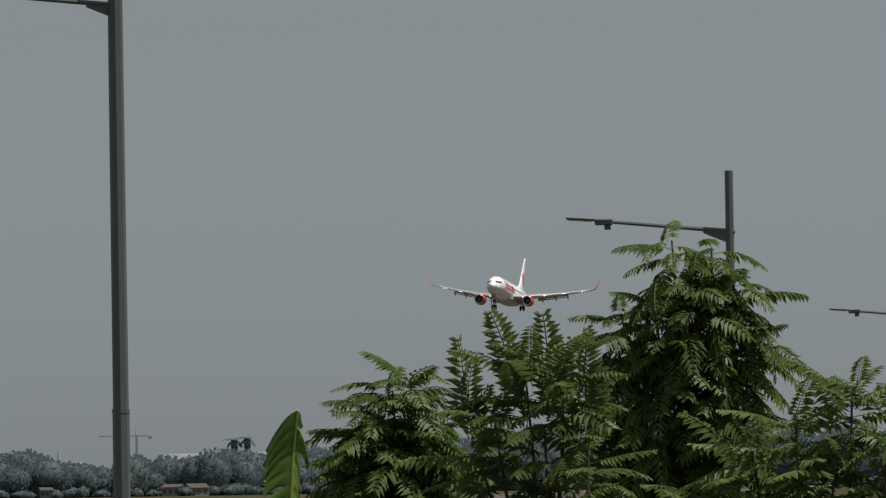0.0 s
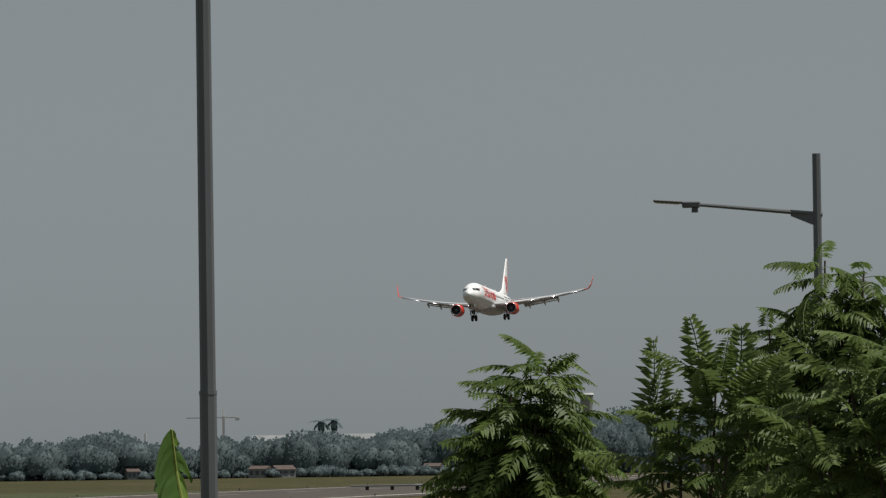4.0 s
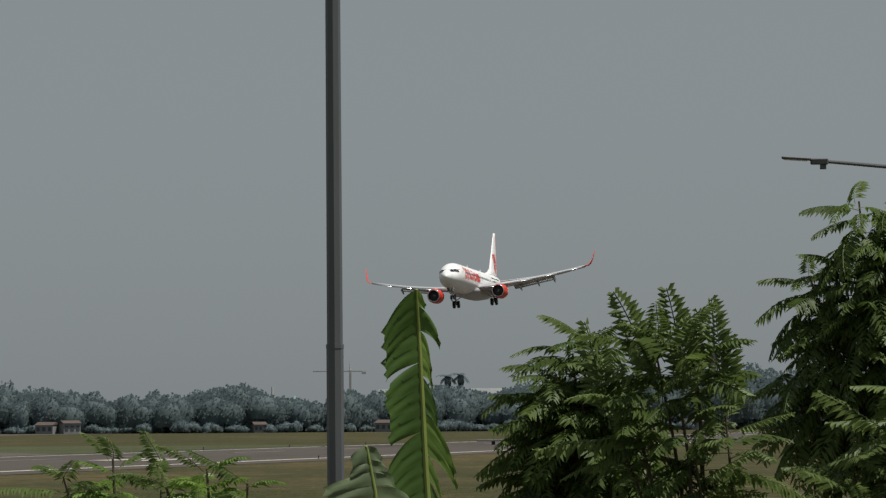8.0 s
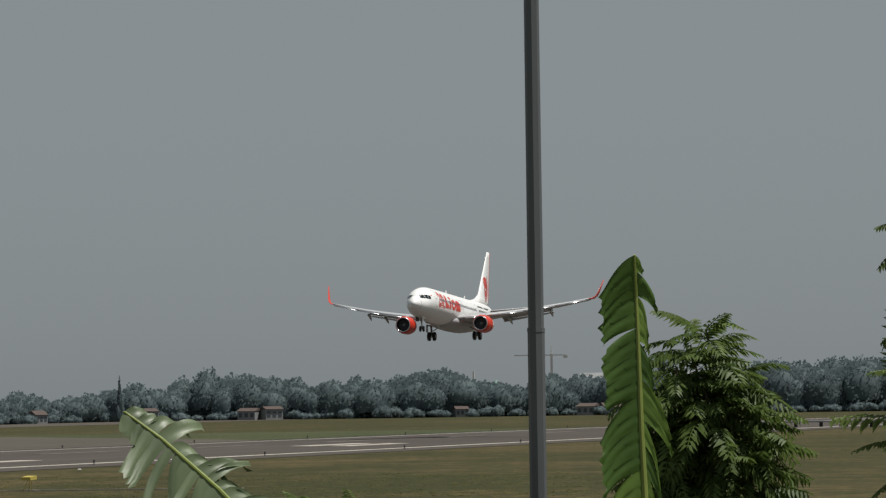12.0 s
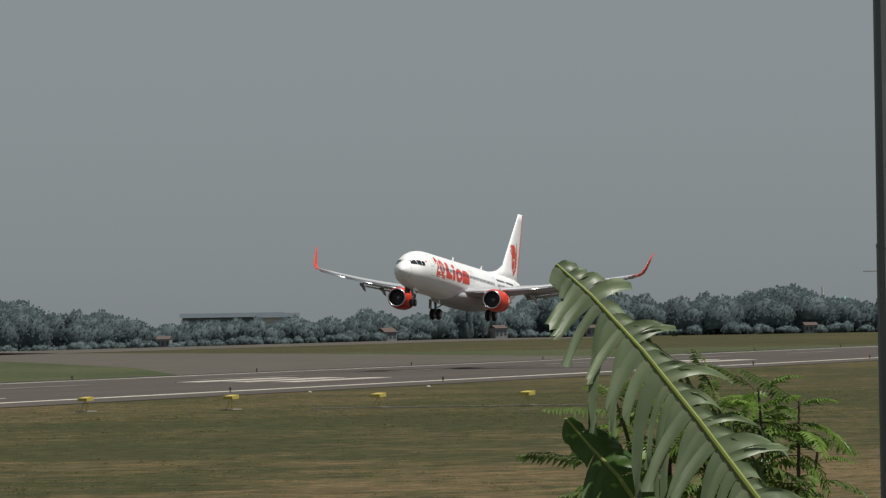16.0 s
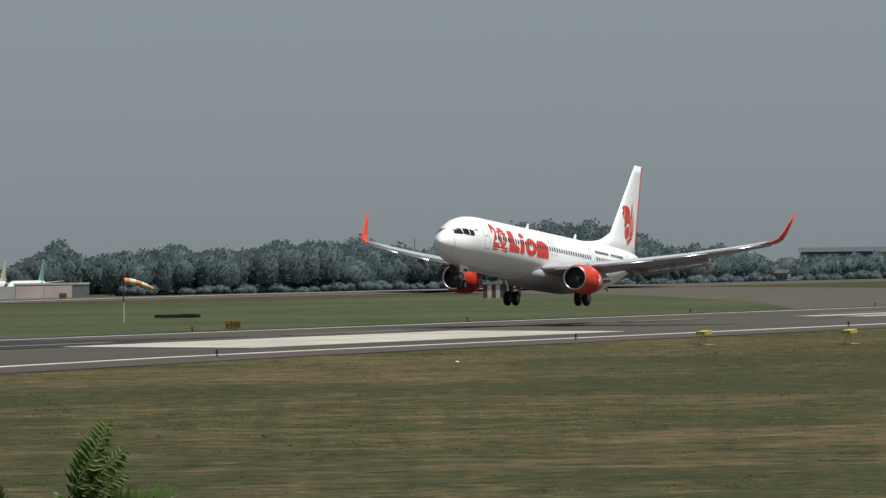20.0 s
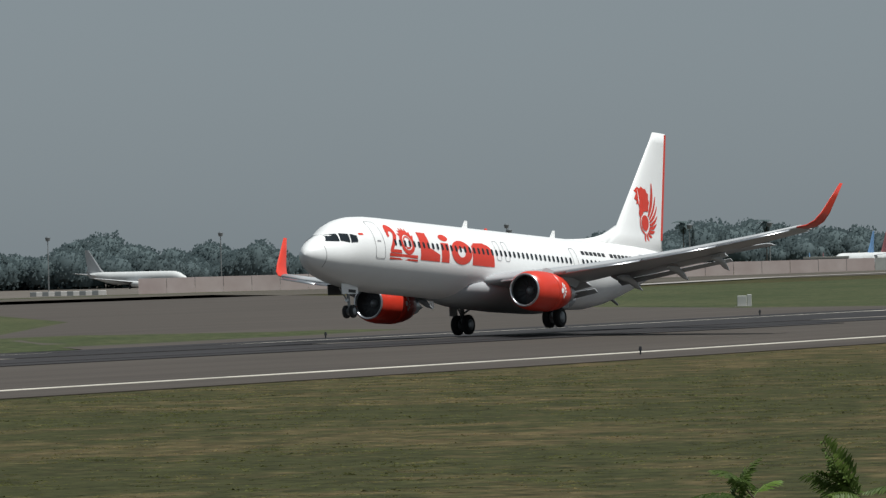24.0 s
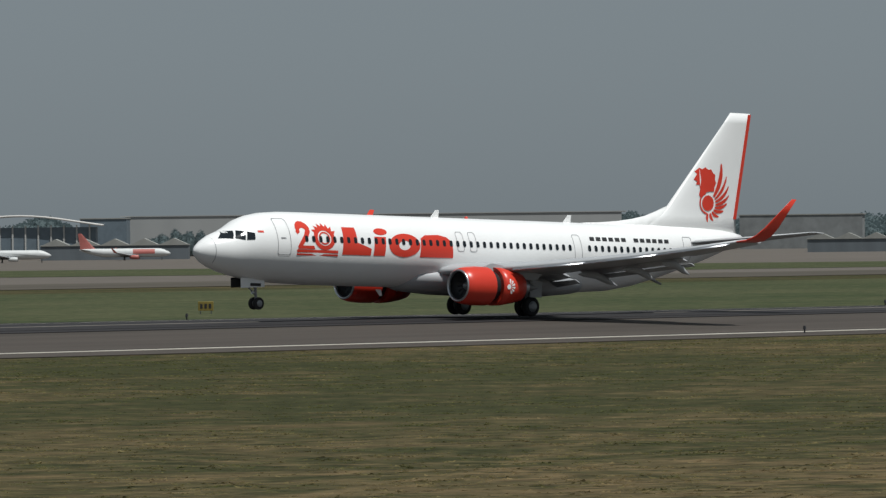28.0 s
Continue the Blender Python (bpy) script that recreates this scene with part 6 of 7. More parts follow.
part("fascia", bm, M["wall"], hg, "pale strip along the eaves")
for s in (-1, 1):
    bm = bmesh.new()
    box(bm, s * (W / 2 - 2.6), 0, (H - 4) / 2, 5.2, 1.2, H - 4)
    post = part("door_post", bm, M["shade"], hg, "grey patterned door post")
    for k in range(7):
        bm = bmesh.new()
        box(bm, s * (W / 2 - 2.6) + (1.25 if k % 2 else -1.25), -0.62, 1.4 + k * 2.35, 2.4, 0.1, 2.2)
        part("panel", bm, M["wall"], post)
bm = bmesh.new()
box(bm, 0, 0.1, (H - 4) / 2, W - 10.4, 0.8, H - 4)
part("door_leaf", bm, M["hangar_dark"], hg, "dark hangar door")
bm = bmesh.new()
box(bm, 0, -0.7, H - 2.0, 9, 0.2, 1.8)
part("name_bar", bm, M["roof_blue"], hg, "blue bar over the door")
block("hangar_annex", 1796, 1510, -52, 40, 40, 20.3, "slate-grey hangar annex with a grey sign", "hangar", "hangar", "hangar", 0, 2.0)
bm = bmesh.new()
box(bm, 1778, 1498, ground_z(1500) + 11.5, 18, 0.3, 8, rz=-52)
tagged(part("hangar_sign", bm, M["shade"]), "grey sign board on the hangar annex", "sign")
block("cargo_hall", 2010, 1720, -50, 60, 30, 15, "low dark cargo hall beside the hangar", "building", "hangar", "roof_grey")

# long terminal roofs, glazed pier and gabled sheds
block("terminal_hall", 2100, 2398, -42, 258, 40, 20.0, "very long pale terminal hall in the haze", "terminal", "hall", "hall")
block("terminal_hall", 2227, 2322, -42, 40, 40, 15, "end of the long terminal hall", "terminal", "shade", "roof_grey")
block("terminal_hall", 1974, 2465, -42, 24, 40, 19.0, "blue-grey end wing of the terminal", "terminal", "roof_blue", "roof_grey")
pier = thing("glazed_pier", pose(1761, 2250, ground_z(2455), 0, 0, -41), "glazed terminal pier under a pale curved roof", "terminal")
bm = bmesh.new()
box(bm, 0, 0, 7, 54, 20, 15)
glz = part("glazing", bm, M["roof_blue"], pier, "blue tinted glazing")
for i in range(9):
    bm = bmesh.new()
    box(bm, -24 + i * 6, -10.3, 7.5, 0.7, 0.5, 16)
    part("mullion", bm, M["wall"], glz)
bm = bmesh.new()
rings = []
for i in range(13):
    u = i / 12
    z = 14 + 5.5 * math.sin(math.pi * (0.25 + 0.62 * u)) ** 2
    x = -36 + 66 * u
    rings.append([(x, -13, z), (x, 12, z), (x, 12, z + 0.9), (x, -13, z + 0.9)])
loft(bm, rings)
part("curved_roof", bm, M["stripe_white"], pier, "pale curved roof", True)
for i in range(5):
    p = Vector((1581, 2010)).lerp(Vector((1620, 1979)), i / 4)
    block("gabled_shed", p.x, p.y, -41, 12.5, 22, 6.0, "row of gabled sheds with pale sheet roofs", "shed", "hangar", "roof_grey", 0)
    bm = bmesh.new()
    loft(bm, [[(-6.5, -11.4, 6.0), (6.5, -11.4, 6.0), (0, -11.4, 9.0)], [(-6.5, 11, 6.0), (6.5, 11, 6.0), (0, 11, 9.0)]])
    g = tagged(part("gable_roof", bm, M["roof_grey"]), "pale gabled sheet roof on a shed", "roof")
    g.matrix_basis = pose(p.x, p.y, ground_z(p.y), 0, 0, -41)

# a second row of gabled sheds and a low hall by the apron
for i in range(5):
    p = Vector((1812, 1784)).lerp(Vector((1844, 1751)), i / 4)
    block("gabled_shed", p.x, p.y, -47, 11.5, 20, 5.5, "row of dark gabled sheds with pale sheet roofs", "shed", "hangar", "roof_grey", 0)
    bm = bmesh.new()
    loft(bm, [[(-6, -10.4, 5.5), (6, -10.4, 5.5), (0, -10.4, 8.2)], [(-6, 10, 5.5), (6, 10, 5.5), (0, 10, 8.2)]])
    g = tagged(part("gable_roof", bm, M["roof_grey"]), "pale gabled sheet roof on a shed", "roof")
    g.matrix_basis = pose(p.x, p.y, ground_z(p.y), 0, 0, -47)
block("terminal_hall", 2196, 2178, -48, 62, 30, 17, "long grey hall in the haze", "terminal", "shade", "roof_grey")
# low checkered barrier by the taxiway
for i in range(12):
    p = Vector((1157.8, 740.6)).lerp(Vector((1146.9, 716.4)), i / 11)
    bm = bmesh.new()
    box(bm, 0, 0, 0.5, 1.7, 0.6, 1.0, bevel=0.05)
    br = tagged(part("barrier_block", bm, M["stripe_white" if i % 2 else "shade"]), "concrete barrier block beside the taxiway, %s" % ("white" if i % 2 else "grey"), "barrier", "barrier blocks")
    br.matrix_basis = pose(p.x, p.y, ground_z(p.y), 0, 0, -60)

# ---- masts, tower, crane, palms, dome ----


def mast(x, y, h, label="tall floodlight mast with a round head"):
    ob = thing("light_mast", pose(x, y, ground_z(y)), label, "mast", "light masts")
    bm = bmesh.new()
    rod(bm, (0, 0, -0.2), (0, 0, h), 0.20, 0.12, 8)
    part("shaft", bm, M["shade"], ob)
    bm = bmesh.new()
    rod(bm, (0, 0, h - 0.2), (0, 0, h + 0.8), 0.55, 0.8, 12)
    part("head_ring", bm, M["shade"], ob)
    bm = bmesh.new()
    rod(bm, (0, 0, h + 0.8), (0, 0, h + 1.2), 0.75, 0.35, 12)
    part("cap", bm, M["hangar"], ob)


for x, y, h in ((1550, 1042, 15.5), (1602, 959, 15), (1644, 886, 15), (1497, 806, 12.5), (1519, 763, 12.5), (1529, 744, 12.5), (1575, 1002, 15), (1625, 922, 15), (1480, 850, 12)):
    mast(x, y, h)
for x, y, h in ((1996, 1445, 26), (1990, 760, 16.5), (1549, 568, 15.2)):
    ob = thing("radio_mast", pose(x, y, ground_z(y)), "thin lattice radio mast above the trees", "mast", "radio masts")
    for sx in (-0.6, 0.6):
        bm = bmesh.new()
        rod(bm, (sx, 0, 0), (sx * 0.3, 0, h), 0.14, 0.10, 6)
        part("leg", bm, M["shade"], ob)
    for k in range(8):
        bm = bmesh.new()
        rod(bm, (-0.5, 0, h * k / 8), (0.5, 0, h * (k + 0.6) / 8), 0.07, 0.07, 5)
        part("brace", bm, M["shade"], ob)

# Tower shaft and cab take lighter greys, haze put into their colour.
tw = thing("control_tower", pose(2378, 322, ground_z(322)), "slender airport control tower in the haze", "control tower")
bm = bmesh.new()
rod(bm, (0, 0, 0), (0, 0, 20), 2.0, 1.6, 14)
part("shaft", bm, M["roof_grey"], tw)
bm = bmesh.new()
rod(bm, (0, 0, 20), (0, 0, 25), 1.7, 2.6, 14)
part("flare", bm, M["roof_grey"], tw)
bm = bmesh.new()
rod(bm, (0, 0, 25), (0, 0, 27.5), 2.3, 2.7, 14)
part("cab", bm, M["shade"], tw, "glazed cab greyed for haze")
bm = bmesh.new()
rod(bm, (0, 0, 27.5), (0, 0, 28.2), 2.9, 2.4, 14)
part("roof", bm, M["wall"], tw)

cr = thing("tower_crane", pose(2356, 457, ground_z(457), 0, 0, -80), "pale tower crane above the trees", "crane")
bm = bmesh.new()
box(bm, 0, 0, 10.5, 0.9, 0.9, 22)
part("mast", bm, M["wall"], cr)
bm = bmesh.new()
box(bm, -4, 0, 21.0, 20, 0.6, 0.4)
part("jib", bm, M["wall"], cr)
bm = bmesh.new()
box(bm, 5.2, 0, 20.4, 1.6, 1.2, 1.0)
part("counterweight", bm, M["wall"], cr)
bm = bmesh.new()
rod(bm, (0, 0, 21), (0, 0, 24.5), 0.35, 0.15, 6)
part("apex", bm, M["wall"], cr)

dm = thing("mosque", pose(1960, 398, ground_z(398) - 1.5, 0, 0, -78), "small building with a pale green dome behind trees", "mosque")
bm = bmesh.new()
box(bm, 0, 0, 4, 12, 10, 8)
part("hall", bm, M["wall"], dm)
bm = bmesh.new()
rings = [[(3.6 * math.cos(a) * q, 3.6 * math.sin(a) * q, 8 + z) for a in [2 * math.pi * k / 16 for k in range(16)]] for q, z in ((1, 0), (1.03, 0.8), (0.88, 1.9), (0.55, 2.8), (0.18, 3.4), (0.04, 4.2))]
loft(bm, rings)
part("dome", bm, M["green_dome"], dm, "pale green dome", True)
bm = bmesh.new()
rod(bm, (-7, 0, 0), (-7, 0, 15), 0.5, 0.3, 8)
part("minaret", bm, M["wall"], dm)

frond = bmesh.new()
for i in range(10):
    u0, u1 = i / 10, (i + 1) / 10
    a = Vector((2.4 * u0, 0, 0.9 * u0 - 1.9 * u0 * u0))
    b = Vector((2.4 * u1, 0, 0.9 * u1 - 1.9 * u1 * u1))
    for s in (1, -1):
        L = 0.7 * math.sin(math.pi * (0.15 + 0.8 * u0))
        frond.faces.new([frond.verts.new(p) for p in (a, b, b + Vector((0.1, s * L, -0.35)), a + Vector((0.12, s * L, -0.35)))])
# Fronds share the woods' foliage colour with its painted haze.
FROND = mesh_of("frond", frond, M["hazed_leaf"])
for x, y, h in ((1772, 315.7, 15.2), (1772.7, 312.1, 15.6), (1776, 319, 12.4), (1697.0, 854.6, 15.1), (1708.0, 832.3, 14.8)):
    pm = thing("palm_tree", pose(x, y, ground_z(y)), "slender coconut palm rising over the woods", "palm tree", "palm trees")
    bm = bmesh.new()
    rod(bm, (0, 0, -0.2), (0.3, 0, h * 0.6), 0.20, 0.15, 8)
    rod(bm, (0.3, 0, h * 0.6), (0.2, 0, h), 0.15, 0.12, 8)
    part("trunk", bm, M["far_bark"], pm)
    for i in range(13):
        f = new("frond", FROND)
        f.parent = pm
        f.matrix_basis = pose(0.2, 0, h, 0, -25 + 40 * (i % 3), i * 137.5) @ Matrix.Scale(1.25, 4)

# a dark spire-shaped conifer
woods("spire_tree", [(1643, 436, 12.5 - k * 1.0, 0.8 + 0.28 * k) for k in range(8)], "dark pointed conifer standing above the belt of trees", 31, 0.5)
woods("spire_tree", [(1689.4, 847.4, 15.2 - k * 0.9, 0.9 + 0.25 * k) for k in range(6)], "dark narrow treetop beside a palm above the woods", 32, 0.5)

airliner = jet("white twin-engine airliner with orange-red engines and emblem, landing gear down")


def flight(x, y, z, pitch, bank, crab):
    """Pose of the airliner heading along -x: pitch nose up, bank left wing up about its centre."""
    up = Matrix.Translation((0, 0, 3))
    return pose(x, y, z, 0, 0, 180 + crab) @ pose(0, 0, 0, 0, -pitch, 0) @ up @ pose(0, 0, 0, bank) @ up.inverted()


# puffs of tyre smoke at touchdown
smoke_mat = bpy.data.materials.new("thin_tyre_smoke")
smoke_mat.use_nodes = True
nt = smoke_mat.node_tree
clear, veil, blend, noise, gain = (nt.nodes.new("ShaderNode" + k) for k in ("BsdfTransparent", "BsdfDiffuse", "MixShader", "TexNoise", "MapRange"))
veil.inputs["Color"].default_value = (0.75, 0.77, 0.80, 1)
noise.inputs["Scale"].default_value, noise.inputs["Detail"].default_value = 1.6, 4
gain.inputs["From Min"].default_value, gain.inputs["From Max"].default_value = 0.35, 0.75
gain.inputs["To Min"].default_value, gain.inputs["To Max"].default_value = 0.0, 0.22
nt.links.new(noise.outputs["Fac"], gain.inputs["Value"])
nt.links.new(gain.outputs["Result"], blend.inputs[0])
nt.links.new(clear.outputs[0], blend.inputs[1])
nt.links.new(veil.outputs[0], blend.inputs[2])
nt.links.new(blend.outputs[0], nt.nodes["Material Output"].inputs["Surface"])
PUFFS = []
rnd = random.Random(9)
for i in range(22):
    bm = bmesh.new()
    bmesh.ops.create_icosphere(bm, subdivisions=3, radius=1.0)
    for v in bm.verts:
        v.co *= 1 + 0.22 * math.sin(3 * v.co.x + i) * math.sin(4 * v.co.y + 2 * i) + 0.12 * math.sin(7 * v.co.z + i)
        v.co.x, v.co.y, v.co.z = v.co.x * rnd.uniform(0.98, 1.02), v.co.y, v.co.z * 0.55
    puff = tagged(part("smoke_puff", bm, smoke_mat, None, "", True), "thin whitish puff of tyre smoke over the runway", "smoke", "tyre smoke puffs")
    puff.visible_shadow = False
    PUFFS.append((puff, 362.2 + rnd.uniform(0, 1) ** 1.3 * 11.0, RUNWAY_Y + (-2.9 if i % 2 else 2.9) + rnd.uniform(-0.7, 0.7), rnd.uniform(0.45, 0.75)))

WING_UP = -0.7
WING_SAG = {1: 1.8, -1: 4.4}


# lower banana leaf: time, place of its tip, and turn
LOWER_LEAF = ((0, -1.2, 4.3, 0), (11, -1.2, 4.3, 0), (14, -1.36, 4.38, -18), (16, -1.05, 4.6, 0), (17, -1.17, 4.81, 0), (18, -1.76, 4.81, -29), (28, -1.76, 4.81, -29))


def motions():
    walk(airliner, [
    (0.0, flight(1267.41, 169.40, 37.39, 3.50, -3.08, -0.96)),
    (0.5, flight(1245.95, 168.91, 36.24, 1.83, -3.24, -0.96)),
    (1.0, flight(1224.53, 168.41, 35.10, 1.12, -3.89, -0.96)),
    (1.5, flight(1203.14, 167.92, 33.98, 1.55, -3.10, -0.96)),
    (2.0, flight(1181.79, 167.44, 32.87, 2.02, -1.80, -0.96)),
    (2.5, flight(1160.47, 166.94, 31.78, 2.28, -0.44, -0.96)),
    (3.0, flight(1139.20, 166.43, 30.69, 2.49, 0.58, -0.96)),
    (3.5, flight(1117.98, 165.89, 29.62, 2.60, 1.05, -0.96)),
    (5.5, flight(1033.84, 163.37, 25.56, 2.83, 3.24, -0.96)),
    (6.0, flight(1012.96, 162.94, 24.55, 2.69, 3.49, -0.96)),
    (6.5, flight(992.11, 162.55, 23.53, 2.64, 3.19, -0.96)),
    (7.0, flight(971.30, 162.19, 22.54, 2.65, 2.95, -0.96)),
    (7.5, flight(950.53, 161.87, 21.60, 2.52, 3.44, -0.96)),
    (8.0, flight(929.81, 161.59, 20.69, 2.45, 3.95, -0.96)),
    (8.5, flight(909.13, 161.35, 19.80, 2.40, 2.84, -0.96)),
    (9.0, flight(888.49, 161.18, 18.86, 2.38, 1.91, -0.96)),
    (9.5, flight(867.89, 161.06, 17.85, 2.47, 1.11, -0.96)),
    (10.0, flight(847.35, 160.96, 16.78, 2.61, 0.78, -0.96)),
    (10.5, flight(826.87, 160.88, 15.65, 2.71, -0.40, -0.96)),
    (11.0, flight(806.44, 160.81, 14.45, 2.61, -0.07, -0.96)),
    (11.5, flight(786.08, 160.73, 13.28, 2.78, 0.01, -0.96)),
    (13.5, flight(705.80, 160.56, 9.03, 4.35, 1.19, -0.96)),
    (14.0, flight(685.97, 160.84, 8.01, 4.62, -0.20, -0.96)),
    (14.5, flight(666.20, 161.14, 6.90, 4.61, -0.45, -0.96)),
    (15.0, flight(646.51, 161.41, 6.09, 4.63, -0.99, -0.96)),
    (15.5, flight(626.91, 161.59, 5.55, 4.57, -1.69, -0.96)),
    (16.0, flight(607.41, 161.63, 5.04, 4.66, -2.22, -0.96)),
    (16.5, flight(588.00, 161.56, 4.58, 4.65, -1.76, -0.96)),
    (17.0, flight(568.60, 161.57, 4.06, 4.61, -1.73, -0.96)),
    (17.5, flight(549.19, 161.67, 3.59, 4.79, -1.27, -0.96)),
    (18.0, flight(529.80, 161.82, 3.17, 4.72, -1.08, -0.96)),
    (18.5, flight(510.45, 161.99, 2.75, 4.60, -1.20, -0.96)),
    (19.0, flight(491.14, 162.16, 2.46, 4.49, -1.39, -0.96)),
    (19.5, flight(471.90, 162.27, 2.13, 4.57, -1.11, -0.96)),
    (20.0, flight(452.77, 162.27, 1.77, 4.49, -0.80, -0.96)),
    (20.5, flight(433.74, 162.13, 1.38, 4.47, -0.31, -0.96)),
    (21.0, flight(414.71, 162.06, 1.05, 4.47, 0.18, -0.96)),
    (21.5, flight(395.61, 162.05, 0.78, 4.45, 0.68, -0.96)),
    (22.0, flight(376.50, 162.09, 0.57, 4.52, 0.53, -0.96)),
    (22.5, flight(357.36, 162.14, 0.38, 4.65, -0.52, 0.00)),
    (23.0, flight(338.31, 162.18, 0.38, 4.13, -0.60, 0.00)),
    (23.5, flight(319.45, 162.21, 0.39, 3.85, 0.80, 0.00)),
    (24.0, flight(300.74, 162.24, 0.51, 3.56, 3.20, 0.00)),
    (24.5, flight(282.08, 162.27, 0.60, 3.00, 4.96, 0.00)),
    (25.0, flight(263.57, 162.19, 0.60, 2.98, 5.09, 0.00)),
    (25.5, flight(245.06, 162.11, 0.42, 2.95, 1.38, 0.00)),
    (26.0, flight(226.31, 162.06, 0.45, 2.81, -2.02, 0.00)),
    (26.5, flight(207.14, 162.05, 0.43, 2.59, -1.54, 0.00)),
    (27.0, flight(187.55, 162.08, 0.35, 2.28, -0.03, 0.00)),
    (27.5, flight(167.71, 162.14, 0.37, 2.17, -0.30, 0.00)),
    (28.0, flight(147.82, 162.21, 0.39, 1.99, -0.82, 0.00)),
])
    for sleeve in JET_PARTS:
        walk(sleeve, [(0, pose(0, 0, 0)), (25.3, pose(0, 0, 0)), (25.9, pose(-0.12, 0, 0)), (26.8, pose(-0.45, 0, 0)), (27.2, pose(-0.5, 0, 0)), (28, pose(-0.5, 0, 0))])
    for wing, s in JET_WINGS:
        root = Matrix.Translation((0, s * 1.9, 2.4))
        sag = lambda a: root @ pose(0, 0, 0, -s * a) @ root.inverted()
        walk(wing, [(0, sag(WING_UP)), (22.2, sag(WING_UP)), (23.5, sag(WING_SAG[s] * 0.3)), (24.5, sag(WING_SAG[s] * 0.4)), (25, sag(WING_SAG[s] * 0.45)), (26, sag(WING_SAG[s])), (28, sag(WING_SAG[s]))])
    for puff, x, y, z in PUFFS:
        walk(puff, [(0, pose(x, y, -1.6)), (22.1, pose(x, y, -1.6)), (22.35, pose(x, y, z * 0.8)), (23.2, pose(x + 1.5, y + 1.0, z * 0.8)), (24.5, pose(x + 4, y + 3, z * 0.75)), (28, pose(x + 8, y + 7, z * 0.7))])
    walk(tree_a, [(t, Matrix.Translation((0, 0, lift)) @ pose(49.42, 7.61, 0, 0, 0, -81.24) @ pose(0, 0, 0, 0, tilt, 0)) for t, tilt, lift in (
        (0.0, 0.6, 0.05), (1.0, 0.0, 0.04), (2.0, -0.4, 0.02), (3.0, 3.5, 0.00), (3.5, 5.3, 0.05), (5.5, 1.1, 0.01), (6.0, 2.9, 0.05), (7.0, -1.1, -0.13), (8.0, -2.1, -0.14), (8.5, -3.1, -0.13), (9.0, -7.5, -0.07), (9.5, -11.7, -0.04), (10.0, -16.2, 0.03), (10.5, -15.0, -0.01), (11.0, -15.2, 0.02), (11.5, -12.3, -0.05), (13.5, -4.3, -0.28), (14.0, -5.4, -0.13), (15.0, -7.3, -0.13), (16.0, -9.2, -0.25), (28.0, -9.2, -0.25))])
    walk(tree_b, [(t, Matrix.Translation((0, 0, lift)) @ pose(47.63, 5.96, 0, 0, 0, -82.87) @ pose(0, 0, 0, 0, tilt, 0)) for t, tilt, lift in (
        (0.0, -2.9, 0.11), (1.0, -0.5, 0.07), (2.0, 1.8, -0.02), (3.0, 5.1, -0.08), (3.5, 5.0, -0.09), (5.5, 2.8, -0.21), (6.0, 1.1, -0.28), (7.0, -2.0, -0.29), (8.0, -9.3, -0.10), (8.5, -8.6, -0.06), (9.0, -8.3, -0.02), (9.5, -7.9, -0.02), (10.0, -6.9, -0.07), (10.5, -5.3, -0.13), (11.0, -3.6, -0.20), (11.5, -2.2, -0.20), (13.5, -0.3, -0.29), (28.0, -0.3, -0.29))])
    walk(tree_c, [(t, Matrix.Translation((0, 0, lift)) @ pose(53.72, 5.52, 0, 0, 0, -84.14) @ pose(0, 0, 0, 0, tilt, 0)) for t, tilt, lift in (
        (0.0, -1.2, 0.04), (1.0, -1.5, -0.05), (2.0, 0.8, -0.11), (3.0, 3.8, -0.29), (3.5, 3.6, -0.26), (5.5, 2.4, -0.50), (6.0, 1.9, -0.55), (7.0, 0.0, -0.37), (8.0, -3.2, -0.12), (8.5, -6.0, 0.11), (9.0, -8.0, 0.22), (9.5, -9.4, 0.30), (10.0, -10.1, 0.39), (10.5, -11.3, 0.47), (11.0, -11.6, 0.43), (11.5, -10.2, 0.41), (13.5, -9.4, 0.26), (28.0, -9.4, 0.26))])
    walk(tree_d, [(t, Matrix.Translation((0, 0, lift)) @ pose(44.83, 3.92, 0, 0, 0, -85.00) @ pose(0, 0, 0, 0, tilt, 0)) for t, tilt, lift in (
        (0.0, 0.7, -0.25), (1.0, 2.1, 0.01), (2.0, 2.0, -0.14), (3.0, 3.5, 0.24), (3.5, 2.8, 0.21), (5.5, -1.7, -0.12), (6.0, -2.2, -0.33), (7.0, -4.9, -0.39), (8.0, -5.0, -0.41), (9.0, -10.1, -0.26), (10.0, -12.6, -0.21), (11.0, -15.3, -0.37), (11.5, -14.4, -0.43), (13.5, -12.1, -0.65), (28.0, -12.1, -0.65))])
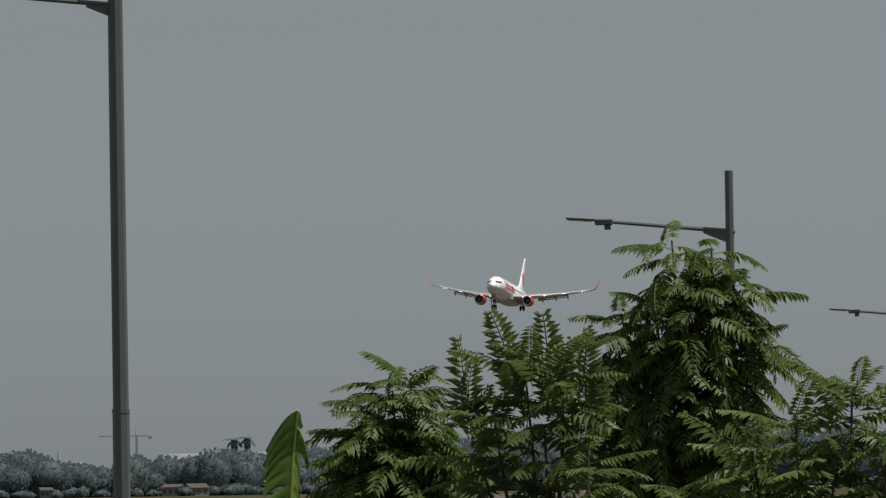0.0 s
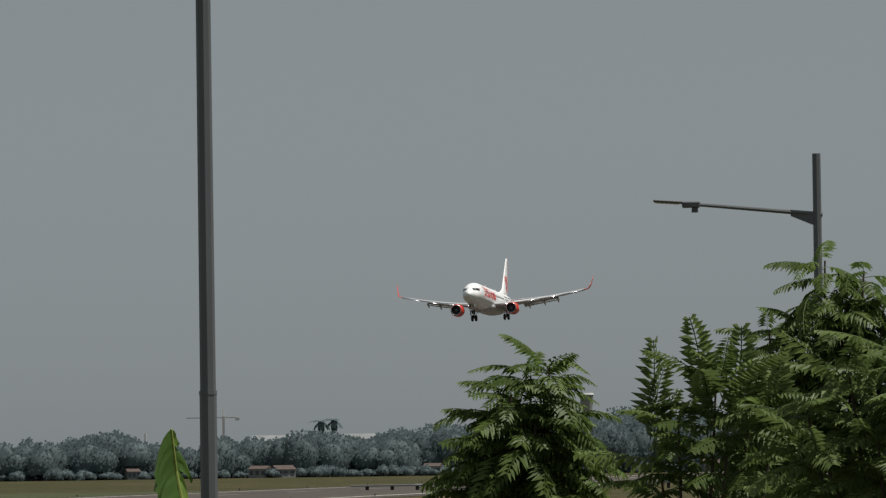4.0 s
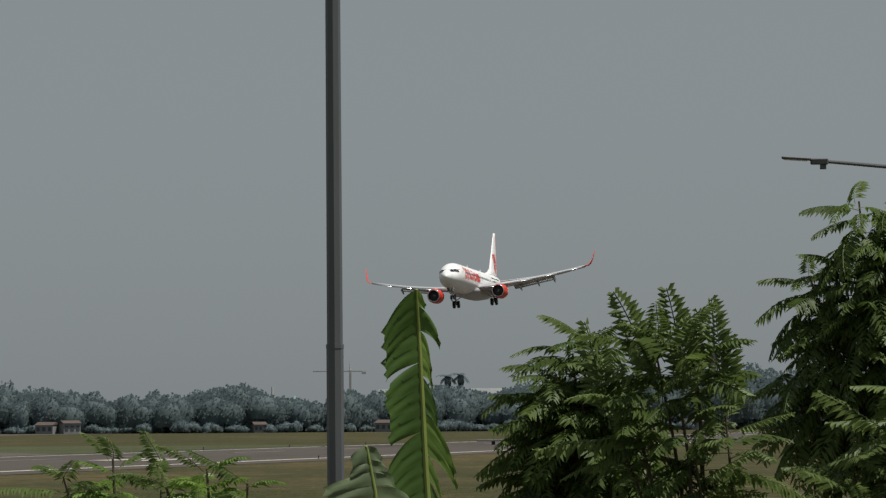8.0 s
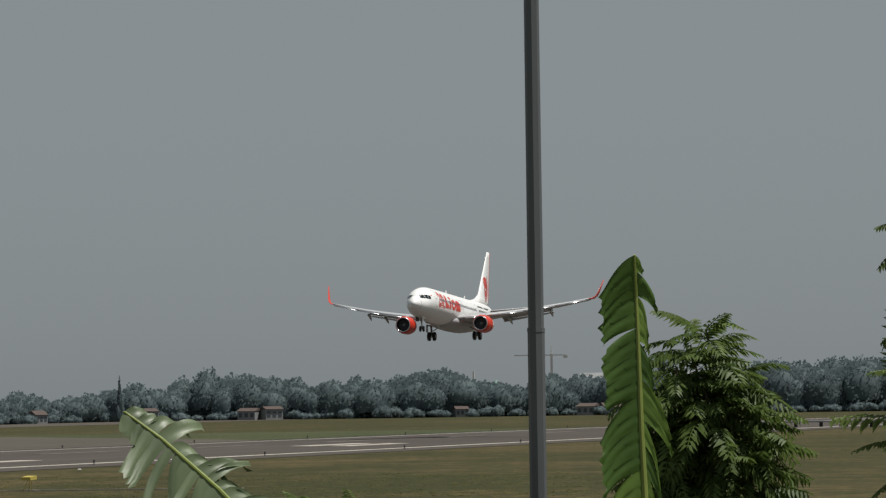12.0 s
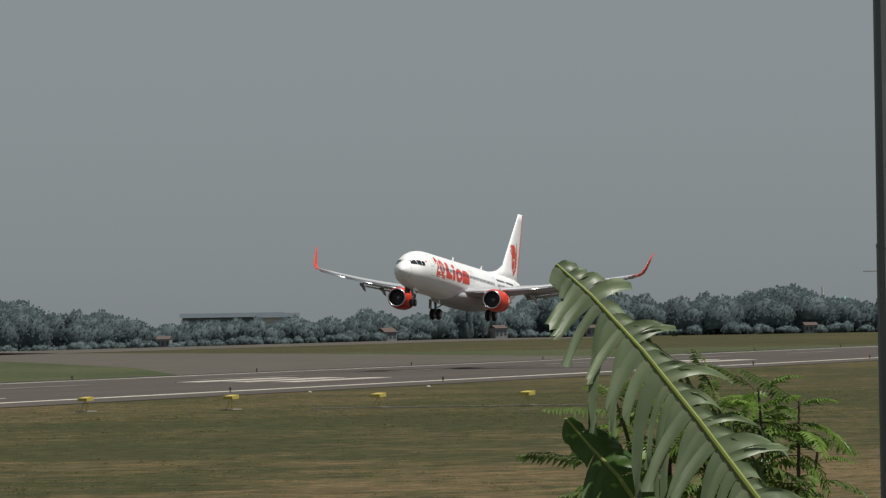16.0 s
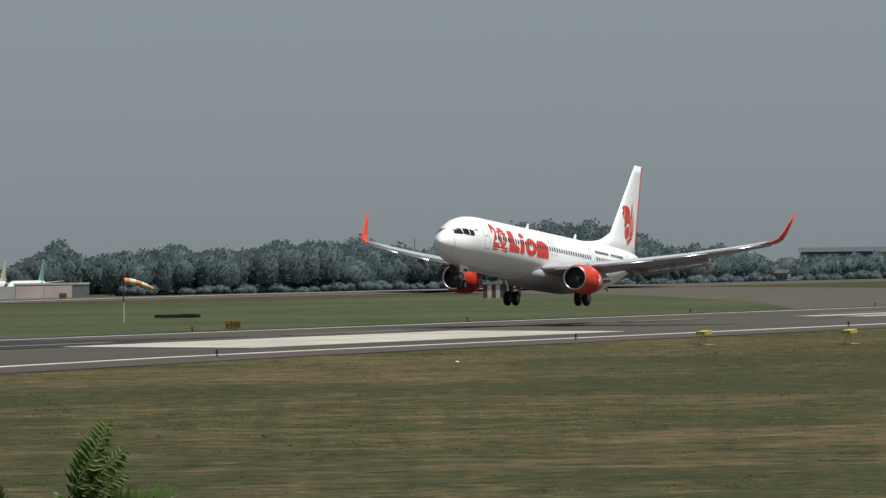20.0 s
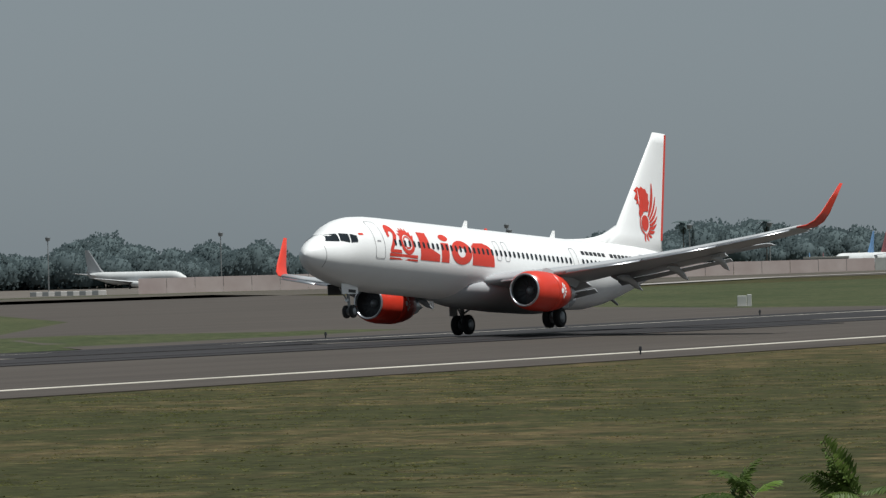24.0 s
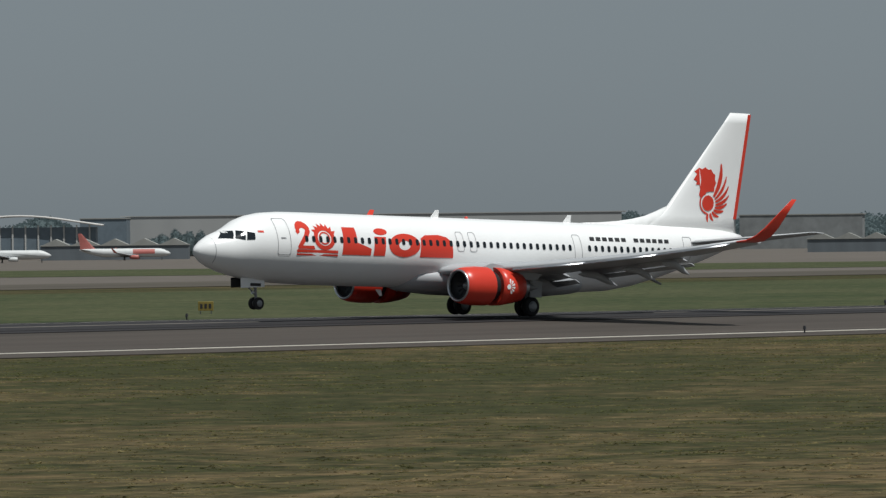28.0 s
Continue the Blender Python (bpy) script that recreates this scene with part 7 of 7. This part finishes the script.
    walk(banana_a, [(t, Matrix.Translation((0, 0, lift)) @ pose(43.26, 8.01, 0, 0, 0, -79.51) @ pose(0, 0, 0, 0, tilt, 0)) for t, tilt, lift in (
        (0.0, 5.7, -0.47), (0.5, 3.2, -0.55), (1.0, -0.1, -0.62), (1.5, -4.2, -0.66), (2.0, -8.6, -0.68), (2.5, -10.7, -0.74), (3.0, -13.1, -0.75), (3.5, -7.9, -0.70), (5.5, -11.0, -0.75), (6.0, -4.7, -0.77), (6.5, -1.9, -0.66), (7.0, -0.5, -0.49), (7.5, -0.7, -0.33), (8.0, -0.3, -0.11), (8.5, -2.1, 0.07), (9.0, -5.9, 0.20), (9.5, -8.8, 0.20), (10.0, -5.4, 0.01), (10.5, -2.1, -0.13), (11.0, -1.8, -0.10), (11.5, -0.6, 0.05), (13.5, 3.6, -0.19), (14.0, 4.1, -0.15), (14.5, 5.1, -0.20), (16.0, 3.0, -0.33), (28.0, 3.0, -0.33))])
    walk(banana_b, [(t, Matrix.Translation((0, 0, lift)) @ pose(41.08, 8.75, 0, 0, 0, -77.98) @ pose(0, 0, 0, 0, tilt, 0)) for t, tilt, lift in (
        (0.0, -2.5, -0.66), (7.0, -0.2, -1.05), (8.0, 18.9, -0.78), (8.5, 12.8, -0.11), (9.0, 4.4, 0.19), (9.5, -8.0, -0.12), (10.5, -13.1, -0.42), (11.5, -11.5, -0.38), (13.5, -7.5, 0.08), (14.0, -2.5, 0.17), (14.5, 2.4, 0.03), (15.0, 4.4, -0.04), (15.5, -0.5, -0.06), (16.0, -5.1, -0.07), (16.5, -8.7, -0.25), (17.0, -5.1, -0.25), (17.5, 0.3, -0.43), (18.0, 0.3, -0.49), (28.0, 0.3, -0.49))])
    tip = Matrix.Translation((-1.0, 0, 5.62))
    walk(leaf_b, [(t, tip @ pose(0, 0, 0, 0, a, 0) @ tip.inverted()) for t, a in ((0, 13), (9.2, 13), (11.5, 0), (28, 0))])
    tip = Matrix.Translation((1.17, -0.1, -4.81))
    walk(leaf_c, [(t, Matrix.Translation((x, 0.1, z)) @ pose(0, 0, 0, 0, a, 0) @ tip) for t, x, z, a in LOWER_LEAF])
    rib = Matrix.Translation((0.15, 0, 0))
    walk(leaf_a, [(t, rib @ pose(0, 0, 0, 0, 0, a) @ rib.inverted()) for t, a in ((0, 35), (6, 45), (7, 45), (7.5, 15), (8, 20), (9, 30), (10, 30), (11, 0), (12, 20), (13.5, 40), (28, 40))])
    for bush, x, y, bearing in swaying:
        walk(bush, [(t, pose(x, y, lift, 0, 0, -bearing)) for t, lift in ((0, -0.4), (6.5, -0.4), (7.5, 0.02), (8, 0.12), (8.5, 0.08), (9, -0.04), (9.7, -0.4), (12, -0.4), (14, 0.0), (28, 0.0))])
    walk(sprig_a, [(t, Matrix.Translation((0, 0, lift)) @ pose(54.76, 24.52, 0, 0, 0, -65.87) @ pose(0, 0, 0, 0, tilt, 0)) for t, tilt, lift in (
        (0.0, 12.5, -0.36), (19.5, 12.5, -0.36), (20.0, 9.6, -0.31), (20.5, 5.6, -0.03), (21.0, 1.2, 0.03), (21.5, 0.3, -0.04), (22.0, 3.0, -0.23), (22.5, 6.1, -0.53), (28.0, 6.1, -0.53))])


motions()
